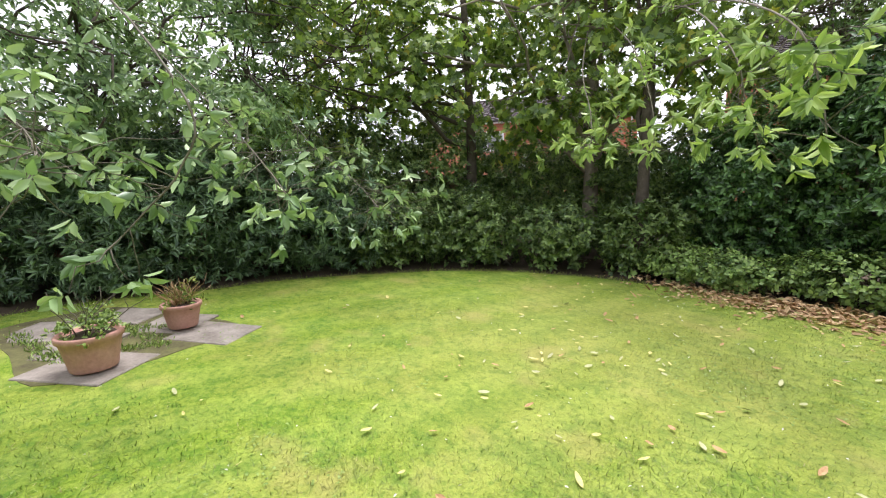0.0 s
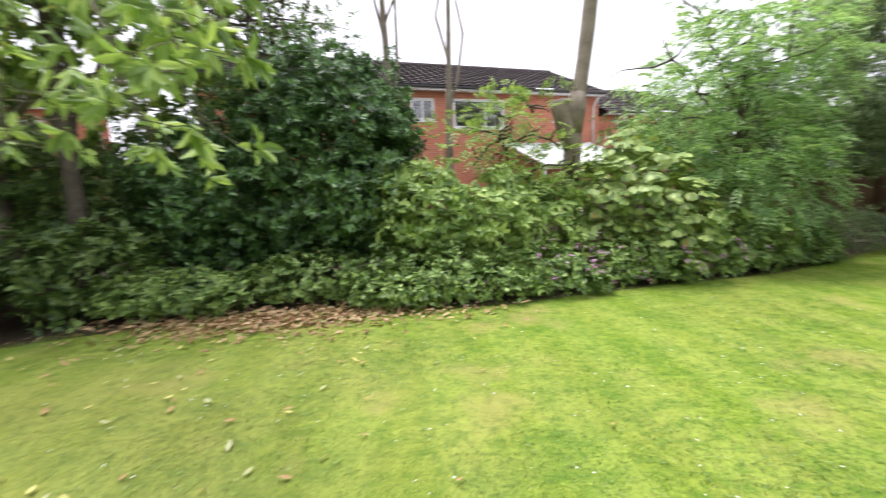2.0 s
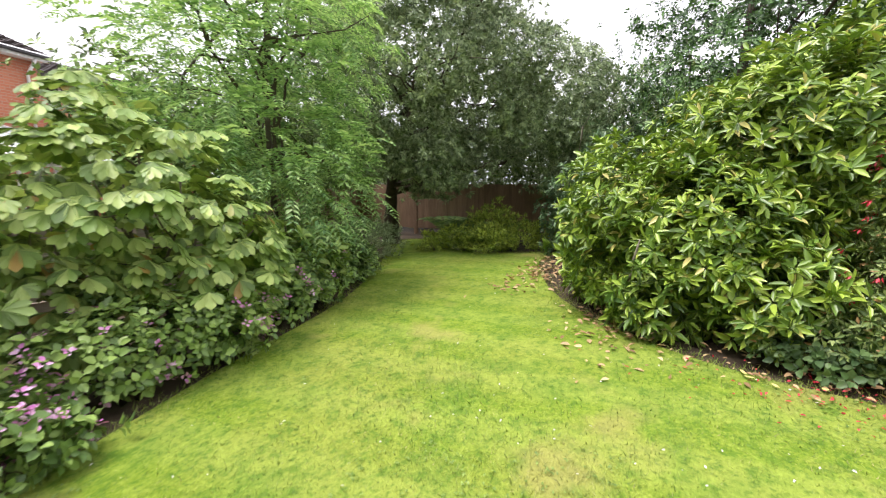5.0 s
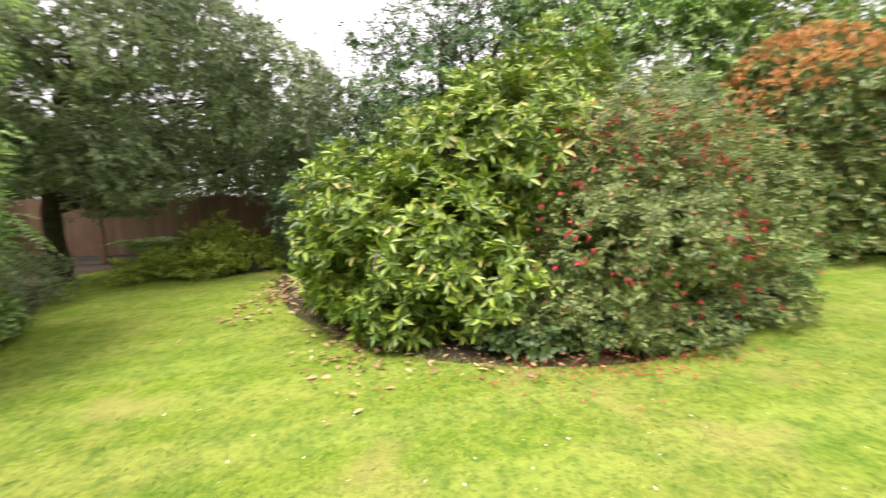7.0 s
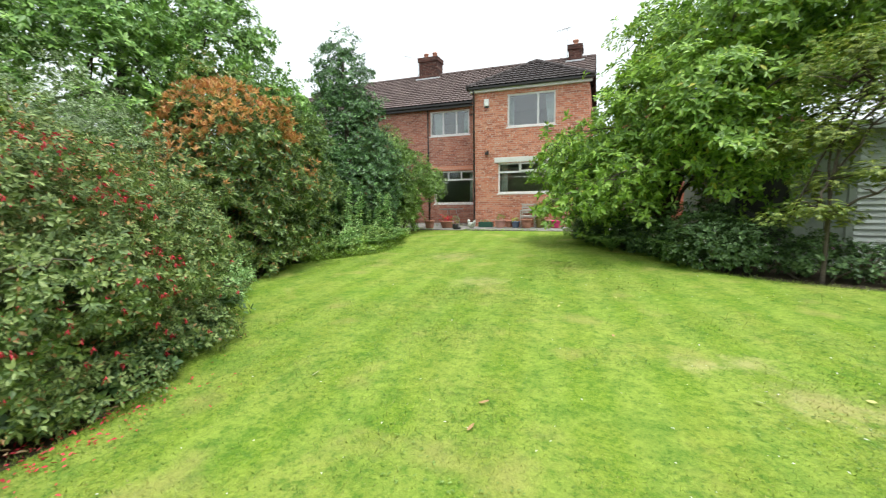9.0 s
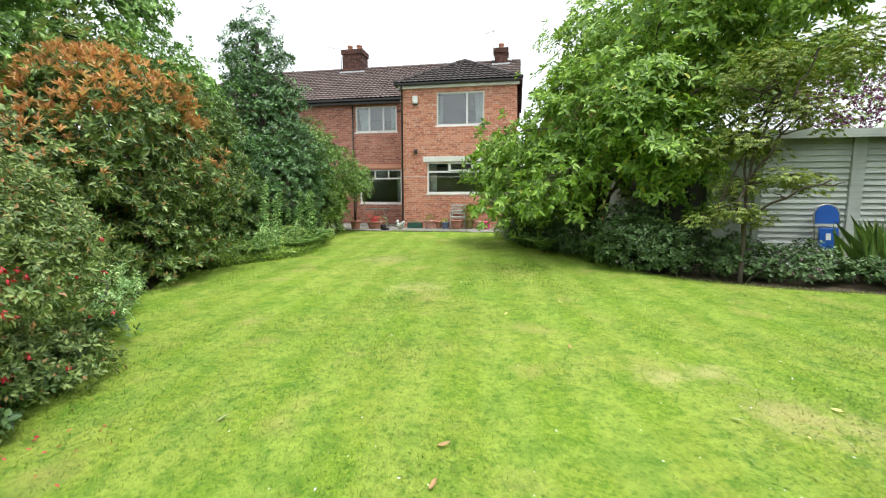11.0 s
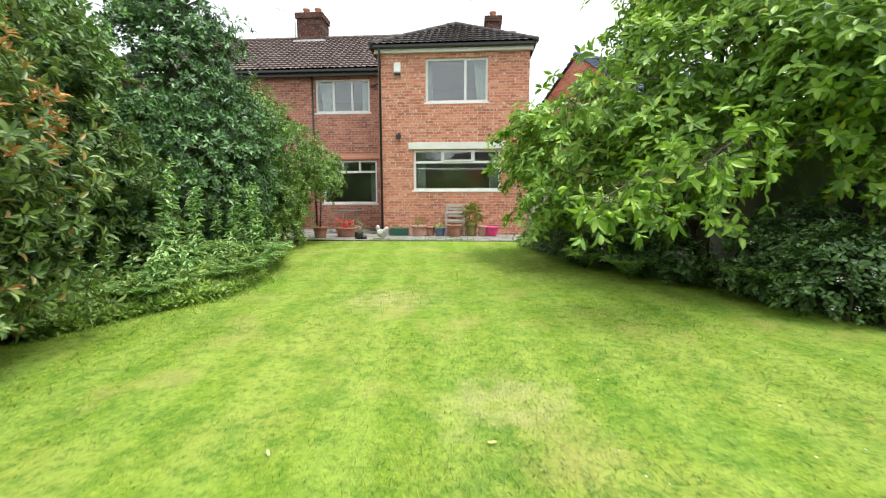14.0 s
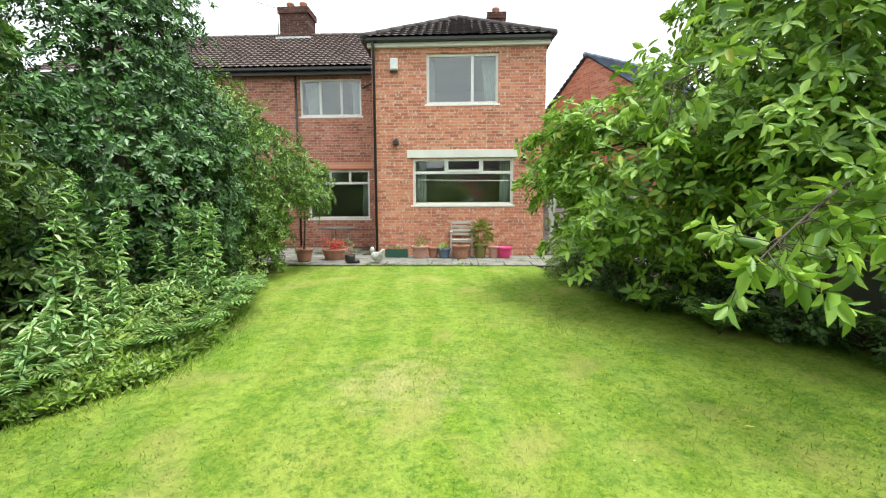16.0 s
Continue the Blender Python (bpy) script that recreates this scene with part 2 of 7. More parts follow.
M_LAUREL = leaf_material("spotted_laurel_leaf", (0.045, 0.115, 0.018), (0.130, 0.260, 0.030), (0.330, 0.480, 0.055), 0.32, 0.16, (0.58, 0.50, 0.16), 0.04)
M_FUCHSIA = leaf_material("fuchsia_leaf", (0.046, 0.103, 0.021), (0.128, 0.224, 0.047), (0.295, 0.390, 0.105), 0.5, 0.25, (0.46, 0.22, 0.10), 0.04)
M_FLOWER_RED = leaf_material("red_petal", (0.42, 0.015, 0.03), (0.62, 0.03, 0.05), (0.75, 0.07, 0.10), 0.5, 0.3)
M_FLOWER_PINK = leaf_material("pink_petal", (0.55, 0.14, 0.45), (0.70, 0.28, 0.60), (0.80, 0.50, 0.74), 0.5, 0.3)
M_FLOWER_WHITE = leaf_material("white_petal", (0.70, 0.70, 0.66), (0.80, 0.80, 0.76), (0.85, 0.83, 0.80), 0.6, 0.3)
M_PHOTINIA = leaf_material("photinia_leaf", (0.050, 0.100, 0.030), (0.130, 0.240, 0.058), (0.290, 0.400, 0.100), 0.35, 0.25, (0.55, 0.27, 0.11), 0.05)
M_PHOTINIA_RED = leaf_material("photinia_new_leaf", (0.58, 0.22, 0.10), (0.76, 0.38, 0.17), (0.74, 0.48, 0.23), 0.4, 0.4)
M_HOLLY = leaf_material("holly_leaf", (0.016, 0.052, 0.014), (0.048, 0.125, 0.030), (0.140, 0.285, 0.070), 0.36, 0.14)
M_CHERRY_LAUREL = leaf_material("cherry_laurel_leaf", (0.078, 0.190, 0.034), (0.172, 0.350, 0.064), (0.320, 0.530, 0.110), 0.35, 0.2)
M_MAGNOLIA = leaf_material("magnolia_leaf", (0.085, 0.195, 0.030), (0.185, 0.355, 0.046), (0.370, 0.570, 0.085), 0.40, 0.4, (0.60, 0.55, 0.08), 0.010)
M_MAPLE = leaf_material("maple_leaf", (0.09, 0.17, 0.025), (0.18, 0.28, 0.04), (0.32, 0.38, 0.06), 0.5, 0.35)
M_PURPLE = leaf_material("purple_leaf", (0.06, 0.015, 0.035), (0.13, 0.035, 0.08), (0.22, 0.07, 0.14), 0.5, 0.25)
M_SYCAMORE = leaf_material("sycamore_leaf", (0.060, 0.132, 0.029), (0.144, 0.264, 0.048), (0.300, 0.444, 0.072), 0.45, 0.5, (0.50, 0.46, 0.06), 0.02)
M_CHERRY = leaf_material("cherry_leaf", (0.070, 0.150, 0.048), (0.150, 0.285, 0.088), (0.300, 0.450, 0.155), 0.38, 0.3)
M_CHERRY_TIP = leaf_material("cherry_bough_leaf", (0.110, 0.220, 0.075), (0.210, 0.370, 0.130), (0.370, 0.530, 0.210), 0.36, 0.35)
M_SWEET = leaf_material("bright_bough_leaf", (0.135, 0.262, 0.060), (0.275, 0.450, 0.098), (0.450, 0.620, 0.160), 0.42, 0.4)
M_RHODO = leaf_material("rhododendron_leaf", (0.038, 0.09, 0.038), (0.09, 0.18, 0.068), (0.165, 0.285, 0.105), 0.35, 0.12)
M_IVY = leaf_material("ivy_leaf", (0.063, 0.138, 0.029), (0.149, 0.276, 0.052), (0.299, 0.46, 0.098), 0.4, 0.22)
M_BRAMBLE = leaf_material("bramble_leaf", (0.09, 0.17, 0.03), (0.18, 0.31, 0.055), (0.34, 0.48, 0.11), 0.5, 0.3)
M_NETTLE = leaf_material("nettle_leaf", (0.035, 0.085, 0.020), (0.085, 0.170, 0.036), (0.200, 0.310, 0.070), 0.45, 0.25)
M_CHESTNUT = leaf_material("chestnut_leaf", (0.110, 0.220, 0.048), (0.240, 0.400, 0.080), (0.440, 0.580, 0.150), 0.45, 0.3, (0.45, 0.22, 0.05), 0.012)
M_SORBUS = leaf_material("rowan_leaf", (0.120, 0.270, 0.085), (0.275, 0.500, 0.155), (0.470, 0.710, 0.250), 0.45, 0.5)
M_WILLOW = leaf_material("grey_green_leaf", (0.09, 0.155, 0.058), (0.19, 0.285, 0.115), (0.36, 0.47, 0.22), 0.55, 0.35)
M_GERANIUM = leaf_material("geranium_leaf", (0.03, 0.075, 0.02), (0.07, 0.15, 0.035), (0.13, 0.23, 0.06), 0.5, 0.2)
M_CONIFER = leaf_material("golden_juniper", (0.1, 0.19, 0.03), (0.24, 0.38, 0.05), (0.52, 0.66, 0.09), 0.6, 0.2)
M_FERN = leaf_material("fern_frond", (0.078, 0.182, 0.039), (0.169, 0.325, 0.078), (0.312, 0.468, 0.13), 0.55, 0.35)
M_WEED = leaf_material("tall_weed_leaf", (0.151, 0.322, 0.095), (0.302, 0.529, 0.169), (0.529, 0.756, 0.284), 0.5, 0.3)
M_LITTER = leaf_material("dead_leaf", (0.20, 0.10, 0.04), (0.40, 0.24, 0.11), (0.62, 0.46, 0.26), 0.75, 0.15, (0.30, 0.33, 0.10), 0.1)
M_BRICK = brick_material("red_brick", "x", ((0.34, 0.122, 0.078), (0.53, 0.190, 0.118), (0.65, 0.255, 0.155), (0.69, 0.35, 0.225)), (0.52, 0.42, 0.35), 0.6)
M_BRICK_SIDE = brick_material("red_brick_side", "y", ((0.34, 0.122, 0.078), (0.53, 0.190, 0.118), (0.65, 0.255, 0.155), (0.69, 0.35, 0.225)), (0.52, 0.42, 0.35), 0.4)
M_BRICK_DARK = brick_material("older_brick", "x", ((0.22, 0.085, 0.062), (0.36, 0.135, 0.095), (0.46, 0.185, 0.125), (0.52, 0.26, 0.18)), (0.40, 0.33, 0.28), 0.35)
M_BRICK_FAR = brick_material("orange_brick", "x", ((0.46, 0.155, 0.09), (0.54, 0.19, 0.11), (0.58, 0.22, 0.13), (0.62, 0.26, 0.16)), (0.50, 0.36, 0.28))
M_CHIMNEY = brick_material("sooty_brick", "x", ((0.045, 0.022, 0.018), (0.07, 0.03, 0.024), (0.10, 0.04, 0.03), (0.14, 0.06, 0.045)), (0.10, 0.08, 0.07), 0.15)
M_TILE = rough_material("concrete_roof_tile", (0.10, 0.072, 0.066), (0.20, 0.15, 0.14), 2.0, 0.8, 0.5, 25.0)
M_TILE_DARK = rough_material("dark_roof_tile", (0.035, 0.028, 0.027), (0.085, 0.068, 0.066), 2.0, 0.7, 0.5, 25.0)
M_SLATE = rough_material("blue_slate", (0.10, 0.12, 0.16), (0.20, 0.23, 0.30), 2.0, 0.6, 0.4, 25.0)
M_UPVC = plain_material("white_upvc", (0.82, 0.82, 0.80), 0.35)
M_WHITE = rough_material("white_painted_concrete", (0.68, 0.66, 0.61), (0.82, 0.81, 0.77), 3.0, 0.7, 0.2)
M_BLACK = plain_material("black_plastic", (0.03, 0.028, 0.028), 0.4)
# near-black colour that stands for the shade inside the garage doorway
M_DOORWAY_SHADE = plain_material("unlit_doorway", (0.05, 0.05, 0.05), 0.9)
M_ROOM = rough_material("room_wall", (0.36, 0.34, 0.31), (0.50, 0.47, 0.43), 0.8, 0.9, 0.0)
M_CURTAIN = rough_material("pale_curtain", (0.52, 0.60, 0.56), (0.70, 0.76, 0.72), 4.0, 0.9, 0.1)
M_GLASS = glass_material("window_glass")
M_LEAD = rough_material("lead_flashing", (0.45, 0.46, 0.48), (0.62, 0.63, 0.65), 6.0, 0.5, 0.2)
# garage colours darkened for the overhanging tree's shade, the grey-green render most
M_SHED_SHADED = wood_material("shaded_white_painted_board", (0.425, 0.463, 0.425), (0.650, 0.688, 0.650), "x", 0.7)
M_SHED_SIDE_SHADED = rough_material("shaded_grey_green_render", (0.20, 0.235, 0.19), (0.31, 0.345, 0.285), 1.5, 0.8, 0.3)
M_FELT = rough_material("roofing_felt", (0.05, 0.05, 0.055), (0.11, 0.11, 0.11), 4.0, 0.9, 0.6)
M_FENCE = wood_material("brown_fence_board", (0.19, 0.115, 0.068), (0.36, 0.24, 0.15), "z")
M_TIMBER = wood_material("weathered_timber", (0.30, 0.25, 0.20), (0.52, 0.46, 0.38), "x")
M_GREY_WOOD = wood_material("grey_fence_board", (0.26, 0.25, 0.23), (0.46, 0.45, 0.42), "x")
M_CHAIR_WOOD = wood_material("silvered_chair_wood", (0.34, 0.30, 0.26), (0.58, 0.54, 0.49), "x")
M_TERRACOTTA = rough_material("terracotta", (0.34, 0.15, 0.10), (0.50, 0.26, 0.18), 7.0, 0.85, 0.35, 40.0)
M_TERRACOTTA_PALE = rough_material("pink_terracotta", (0.46, 0.235, 0.19), (0.62, 0.36, 0.295), 5.0, 0.85, 0.35, 40.0)
M_SLAB = rough_material("paving_slab", (0.17, 0.145, 0.12), (0.40, 0.36, 0.31), 5.0, 0.9, 0.6, 35.0)
M_PATIO = rough_material("grey_flagstone", (0.14, 0.133, 0.118), (0.36, 0.343, 0.31), 4.5, 0.85, 0.4, 35.0)
M_BLUE = plain_material("blue_plastic", (0.02, 0.10, 0.42), 0.4)
M_BLUE_GLAZE = plain_material("blue_grey_glaze", (0.10, 0.14, 0.24), 0.25, coat=0.5)
M_PINK = plain_material("pink_plastic", (0.78, 0.06, 0.22), 0.4)
M_GREEN_PLASTIC = plain_material("dark_green_plastic", (0.03, 0.10, 0.07), 0.4)
M_OLIVE = plain_material("olive_glaze", (0.22, 0.19, 0.05), 0.35, coat=0.3)
M_METAL = plain_material("grey_metal", (0.55, 0.56, 0.57), 0.3, 1.0)
M_COPPER = plain_material("painted_pipe", (0.62, 0.26, 0.20), 0.5)
M_GREYWHITE = rough_material("painted_stone", (0.35, 0.35, 0.33), (0.78, 0.77, 0.73), 14.0, 0.8, 0.3)


# ---- mesh helpers ----
def mesh_object(name, verts, faces, material, parent=None, label="", smooth=False):
    me = bpy.data.meshes.new(name)
    me.from_pydata([tuple(v) for v in verts], [], faces)
    me.materials.append(material)
    if smooth:
        me.polygons.foreach_set("use_smooth", [True] * len(me.polygons))
    me.update()
    ob = new(name, me)
    if parent:
        ob.parent = parent
    if label:
        ob["label"] = label
    return ob


def part(name, bm, material, parent=None, label="", smooth=False):
    """Links a bmesh as one mesh object under a thing or a part."""
    me = bpy.data.meshes.new(name)
    bm.normal_update()
    bm.to_mesh(me)
    bm.free()
    me.materials.append(material)
    if smooth:
        me.polygons.foreach_set("use_smooth", [True] * len(me.polygons))
    ob = new(name, me)
    if parent:
        ob.parent = parent
    if label:
        ob["label"] = label
    return ob


def thing(name, m, label, category, group="", kind=""):
    ob = new(name)
    ob.empty_display_size = 0.1
    ob.matrix_world = m
    return tagged(ob, label, category, group, kind)


def add_box(bm, x0, x1, y0, y1, z0, z1, bevel=0.0):
    vs = [bm.verts.new(p) for p in ((x0, y0, z0), (x1, y0, z0), (x1, y1, z0), (x0, y1, z0), (x0, y0, z1), (x1, y0, z1), (x1, y1, z1), (x0, y1, z1))]
    fs = [bm.faces.new([vs[i] for i in f]) for f in ((3, 2, 1, 0), (4, 5, 6, 7), (0, 1, 5, 4), (1, 2, 6, 5), (2, 3, 7, 6), (3, 0, 4, 7))]
    if bevel:
        edges = {e for f in fs for e in f.edges}
        bmesh.ops.bevel(bm, geom=list(edges), offset=bevel, segments=1, affect="EDGES")
    return bm


def box(x0, x1, y0, y1, z0, z1, bevel=0.0):
    return add_box(bmesh.new(), x0, x1, y0, y1, z0, z1, bevel)


def lathe(profile, segments=20):
    """A turned shape from (radius, height) pairs."""
    bm = bmesh.new()
    rings = []
    for r, z in profile:
        rings.append([bm.verts.new((r * math.cos(2 * math.pi * i / segments), r * math.sin(2 * math.pi * i / segments), z)) for i in range(segments)])
    for a, b in zip(rings, rings[1:]):
        for i in range(segments):
            j = (i + 1) % segments
            bm.faces.new((a[i], a[j], b[j], b[i]))
    bm.faces.new(list(reversed(rings[0])))
    bm.faces.new(rings[-1])
    return bm


class Tubes:
    """Collects tapered round branches into one mesh."""

    def __init__(self, sides=6):
        self.sides, self.verts, self.faces = sides, [], []

    def add(self, points, radii):
        pts = [Vector(p) for p in points]
        base, n = len(self.verts), self.sides
        for i, p in enumerate(pts):
            d = (pts[min(i + 1, len(pts) - 1)] - pts[max(i - 1, 0)]).normalized()
            a = d.orthogonal().normalized()
            if i and a.dot(last) < 0.999:
                a = (last - d * last.dot(d)).normalized()
            last = a
            b = d.cross(a)
            for k in range(n):
                t = 2 * math.pi * k / n
                self.verts.append(p + (a * math.cos(t) + b * math.sin(t)) * radii[i])
        for i in range(len(pts) - 1):
            for k in range(n):
                j = (k + 1) % n
                self.faces.append((base + i * n + k, base + i * n + j, base + (i + 1) * n + j, base + (i + 1) * n + k))
        self.faces.append(tuple(base + (len(pts) - 1) * n + k for k in range(n)))
        self.faces.append(tuple(base + k for k in reversed(range(n))))

    def bend(self, a, b, r0, r1, rng, wobble=0.12, steps=6, sag=0.0):
        """A branch from a to b with a wandering line; returns its points."""
        a, b = Vector(a), Vector(b)
        L = (b - a).length
        off = Vector((0, 0, 0))
        pts = []
        for i in range(steps + 1):
            t = i / steps
            if 0 < i < steps:
                off = off * 0.6 + Vector(rng.normal(0, wobble * L / steps, 3))
            elif i == steps:
                off = Vector((0, 0, 0))
            pts.append(a.lerp(b, t) + off + Vector((0, 0, sag * math.sin(math.pi * t))))
        self.add(pts, [r0 + (r1 - r0) * i / steps for i in range(steps + 1)])
        return pts

    def make(self, name, material, parent=None, label=""):
        return mesh_object(name, self.verts, self.faces, material, parent, label, smooth=True)


def unit(v):
    return v / np.maximum(np.linalg.norm(v, axis=-1, keepdims=True), 1e-9)


# leaf outlines: along the leaf, across it, and its rise from the midrib
OVAL = ([(0, 0, 0), (0.32, 0.46, 0.10), (0.70, 0.36, 0.06), (1, 0, -0.10), (0.70, -0.36, 0.06), (0.32, -0.46, 0.10)], [(0, 3, 2, 1), (0, 5, 4, 3)])
LANCE = ([(0, 0, 0), (0.45, 0.5, 0.08), (1, 0, -0.14), (0.45, -0.5, 0.08)], [(0, 2, 1), (0, 3, 2)])
WEDGE = ([(0, 0, 0), (0.55, 0.40, 0.05), (0.82, 0.46, 0.0), (1, 0, -0.06), (0.82, -0.46, 0.0), (0.55, -0.40, 0.05)], [(0, 3, 2, 1), (0, 5, 4, 3)])
LOBED = ([(0, 0, 0), (0.05, 0.42, 0.03), (0.38, 0.30, 0.05), (0.55, 0.62, -0.03), (0.64, 0.22, 0.04), (1.0, 0, -0.10), (0.64, -0.22, 0.04), (0.55, -0.62, -0.03), (0.38, -0.30, 0.05), (0.05, -0.42, 0.03)],
         [(0, 2, 1), (0, 5, 4, 2), (2, 4, 3), (0, 9, 8), (0, 8, 6, 5), (8, 7, 6)])
BLADE = ([(0, 0.5, 0), (0, -0.5, 0), (1, 0, 0)], [(0, 1, 2)])


def foliage(name, outline, O, D, N, L, W, material, parent=None, label=""):
    """One mesh of many leaves: where each starts, which way it points, its upper side, length and width."""
    tv, tf = outline
    tv = np.array(tv, float)
    D = unit(D)
    S = unit(np.cross(N, D))
    N = np.cross(D, S)
    n, k = len(O), len(tv)
    L, W = np.broadcast_to(L, n)[:, None, None], np.broadcast_to(W, n)[:, None, None]
    V = O[:, None, :] + D[:, None, :] * tv[None, :, :1] * L + S[:, None, :] * tv[None, :, 1:2] * W + N[:, None, :] * tv[None, :, 2:3] * L
    me = bpy.data.meshes.new(name)
    sizes = np.array([len(f) for f in tf])
    flat = np.concatenate([np.array(f) for f in tf])
    loops = (flat[None, :] + (np.arange(n) * k)[:, None]).ravel()
    totals = np.tile(sizes, n)
    starts = np.concatenate([[0], np.cumsum(totals)[:-1]])
    me.vertices.add(n * k)
    me.vertices.foreach_set("co", V.astype(np.float32).ravel())
    me.loops.add(len(loops))
    me.loops.foreach_set("vertex_index", loops.astype(np.int32))
    me.polygons.add(len(totals))
    me.polygons.foreach_set("loop_start", starts.astype(np.int32))
    me.polygons.foreach_set("loop_total", totals.astype(np.int32))
    me.update(calc_edges=True)
    me.validate()
    me.materials.append(material)
    ob = tagged(new(name, me), kind="stuff")
    if parent:
        ob.parent = parent
    if label:
        ob["label"] = label
    return ob


def ripple(P, seed, scale):
    """A smooth random field over places, about -1 to 1."""
    r = np.random.default_rng(seed)
    out = np.zeros(len(P))
    for _ in range(7):
        k = r.normal(0, scale, 3)
        out += np.sin(P @ k + r.uniform(0, 6.28))
    return out / 3.0


def shoots_on(lobes, density, seed, depth=0.35, lump=0.10, gap=-0.9, low=0.06):
    """Places and directions of shoots over the skin of a lumpy mass of lobes (x, y, z, rx, ry, rz), some of them deeper inside."""
    rng = np.random.default_rng(seed)
    P, Q = [], []
    for i, (cx, cy, cz, rx, ry, rz) in enumerate(lobes):
        area = 4 * math.pi * (((rx * ry) ** 1.6 + (rx * rz) ** 1.6 + (ry * rz) ** 1.6) / 3) ** (1 / 1.6)
        n = int(area * density)
        d = unit(rng.normal(0, 1, (n, 3)))
        f = 1 - depth * rng.random(n) ** 1.6
        stray = rng.random(n) < 0.10
        f = np.where(stray, 1 + 0.16 * rng.random(n), f)
        p = d * np.array([rx, ry, rz]) * f[:, None] + np.array([cx, cy, cz])
        nrm = unit(d / np.array([rx, ry, rz]))
        b = ripple(p, seed + 1, 2.6 / max(0.6, min(rx, rz)))
        p = p + nrm * ((b * lump + 0.05 * ripple(p, seed + 4, 7.0)) * min(rx, ry, rz))[:, None]
        keep = p[:, 2] > SLOPE * p[:, 1] + low
        for j, (ax, ay, az, bx, by, bz) in enumerate(lobes):
            if j != i:
                keep &= (((p - np.array([ax, ay, az])) / np.array([bx, by, bz])) ** 2).sum(1) > 0.62
        clump = ripple(p, seed + 2, 3.4) + 0.5 * ripple(p, seed + 3, 8.0)
        keep &= clump > gap - 0.1
        keep &= (clump > -0.30) | (f < 1 - 0.30 * depth)
        P.append(p[keep])
        Q.append(nrm[keep])
    return np.concatenate(P), np.concatenate(Q)


def spray_shoots(lobes, per, shoots, length, seed, droop=0.3, width=0.42, low=0.06, inner=0.45):
    """Shoots in flat drooping sprays, one above another, as the boughs of a broad-leaved tree carry them."""
    rng = np.random.default_rng(seed + 500)
    up = np.array([0, 0, 1.0])
    P, Q = [], []
    for i, (cx, cy, cz, rx, ry, rz) in enumerate(lobes):
        R, C = np.array([rx, ry, rz]), np.array([cx, cy, cz])
        area = 4 * math.pi * (((rx * ry) ** 1.6 + (rx * rz) ** 1.6 + (ry * rz) ** 1.6) / 3) ** (1 / 1.6)
        n = max(4, int(area * per))
        d = unit(rng.normal(0, 1, (n, 3)))
        c = C + d * R * (1.0 - inner * rng.random(n) ** 1.4)[:, None]
        for j, (ax, ay, az, bx, by, bz) in enumerate(lobes):
            if j != i:
                ok = (((c - np.array([ax, ay, az])) / np.array([bx, by, bz])) ** 2).sum(1) > 0.40
                c, d = c[ok], d[ok]
        n = len(c)
        out = unit(d * np.array([1, 1, 0.3]) + rng.normal(0, 0.3, (n, 3)) - up * 0.1)
        side = unit(np.cross(out, up + rng.normal(0, 0.25, (n, 3))))
        size = length * rng.uniform(0.6, 1.25, n)
        for _ in range(shoots):
            t = rng.uniform(-0.55, 0.5, n)
            s = rng.normal(0, 1, n) * width * (0.75 - 0.9 * np.abs(t + 0.1))
            p = c + out * (t * size)[:, None] + side * (s * size)[:, None] - up * (size * (droop * (t + 0.55) ** 2 + 0.35 * s * s))[:, None]
            P.append(p + rng.normal(0, 0.02, (n, 3)))
            Q.append(unit(out * 0.9 + side * (s * 1.6)[:, None] + rng.normal(0, 0.25, (n, 3))))
    P, Q = np.concatenate(P), np.concatenate(Q)
    keep = P[:, 2] > SLOPE * P[:, 1] + low
    return P[keep], Q[keep]


def rosettes(P, Q, k, size, rng, spread=(45, 85), up=0.35, droop=0.15, stalk=0.05, aspect=0.36):
    """k leaves round each shoot. Returns what foliage() takes."""
    n = len(P)
    A = unit(Q + np.array([0, 0, up]) + rng.normal(0, 0.28, (n, 3)))
    X = unit(np.cross(A, rng.normal(0, 1, (n, 3))))
    Y = np.cross(A, X)
    O, D, N = [], [], []
    for j in range(k):
        az = j * 2.4 + rng.uniform(-0.3, 0.3, n)
        tip = np.radians(rng.uniform(spread[0], spread[1], n)) * (0.75 + 0.25 * (j + 1) / k)
        R = X * np.cos(az)[:, None] + Y * np.sin(az)[:, None]
        d = A * np.cos(tip)[:, None] + R * np.sin(tip)[:, None]
        d[:, 2] -= droop * rng.uniform(0.3, 1.3, n)
        O.append(P + A * (stalk * (1 - j / k)) + R * 0.01)
        D.append(d)
        N.append(A * np.sin(tip)[:, None] - R * np.cos(tip)[:, None] + rng.normal(0, 0.15, (n, 3)))
    O, D, N = np.concatenate(O), np.concatenate(D), np.concatenate(N)
    L = size * rng.uniform(0.6, 1.2, len(O))
    return O, D, N, L, L * aspect * rng.uniform(0.85, 1.15, len(O))


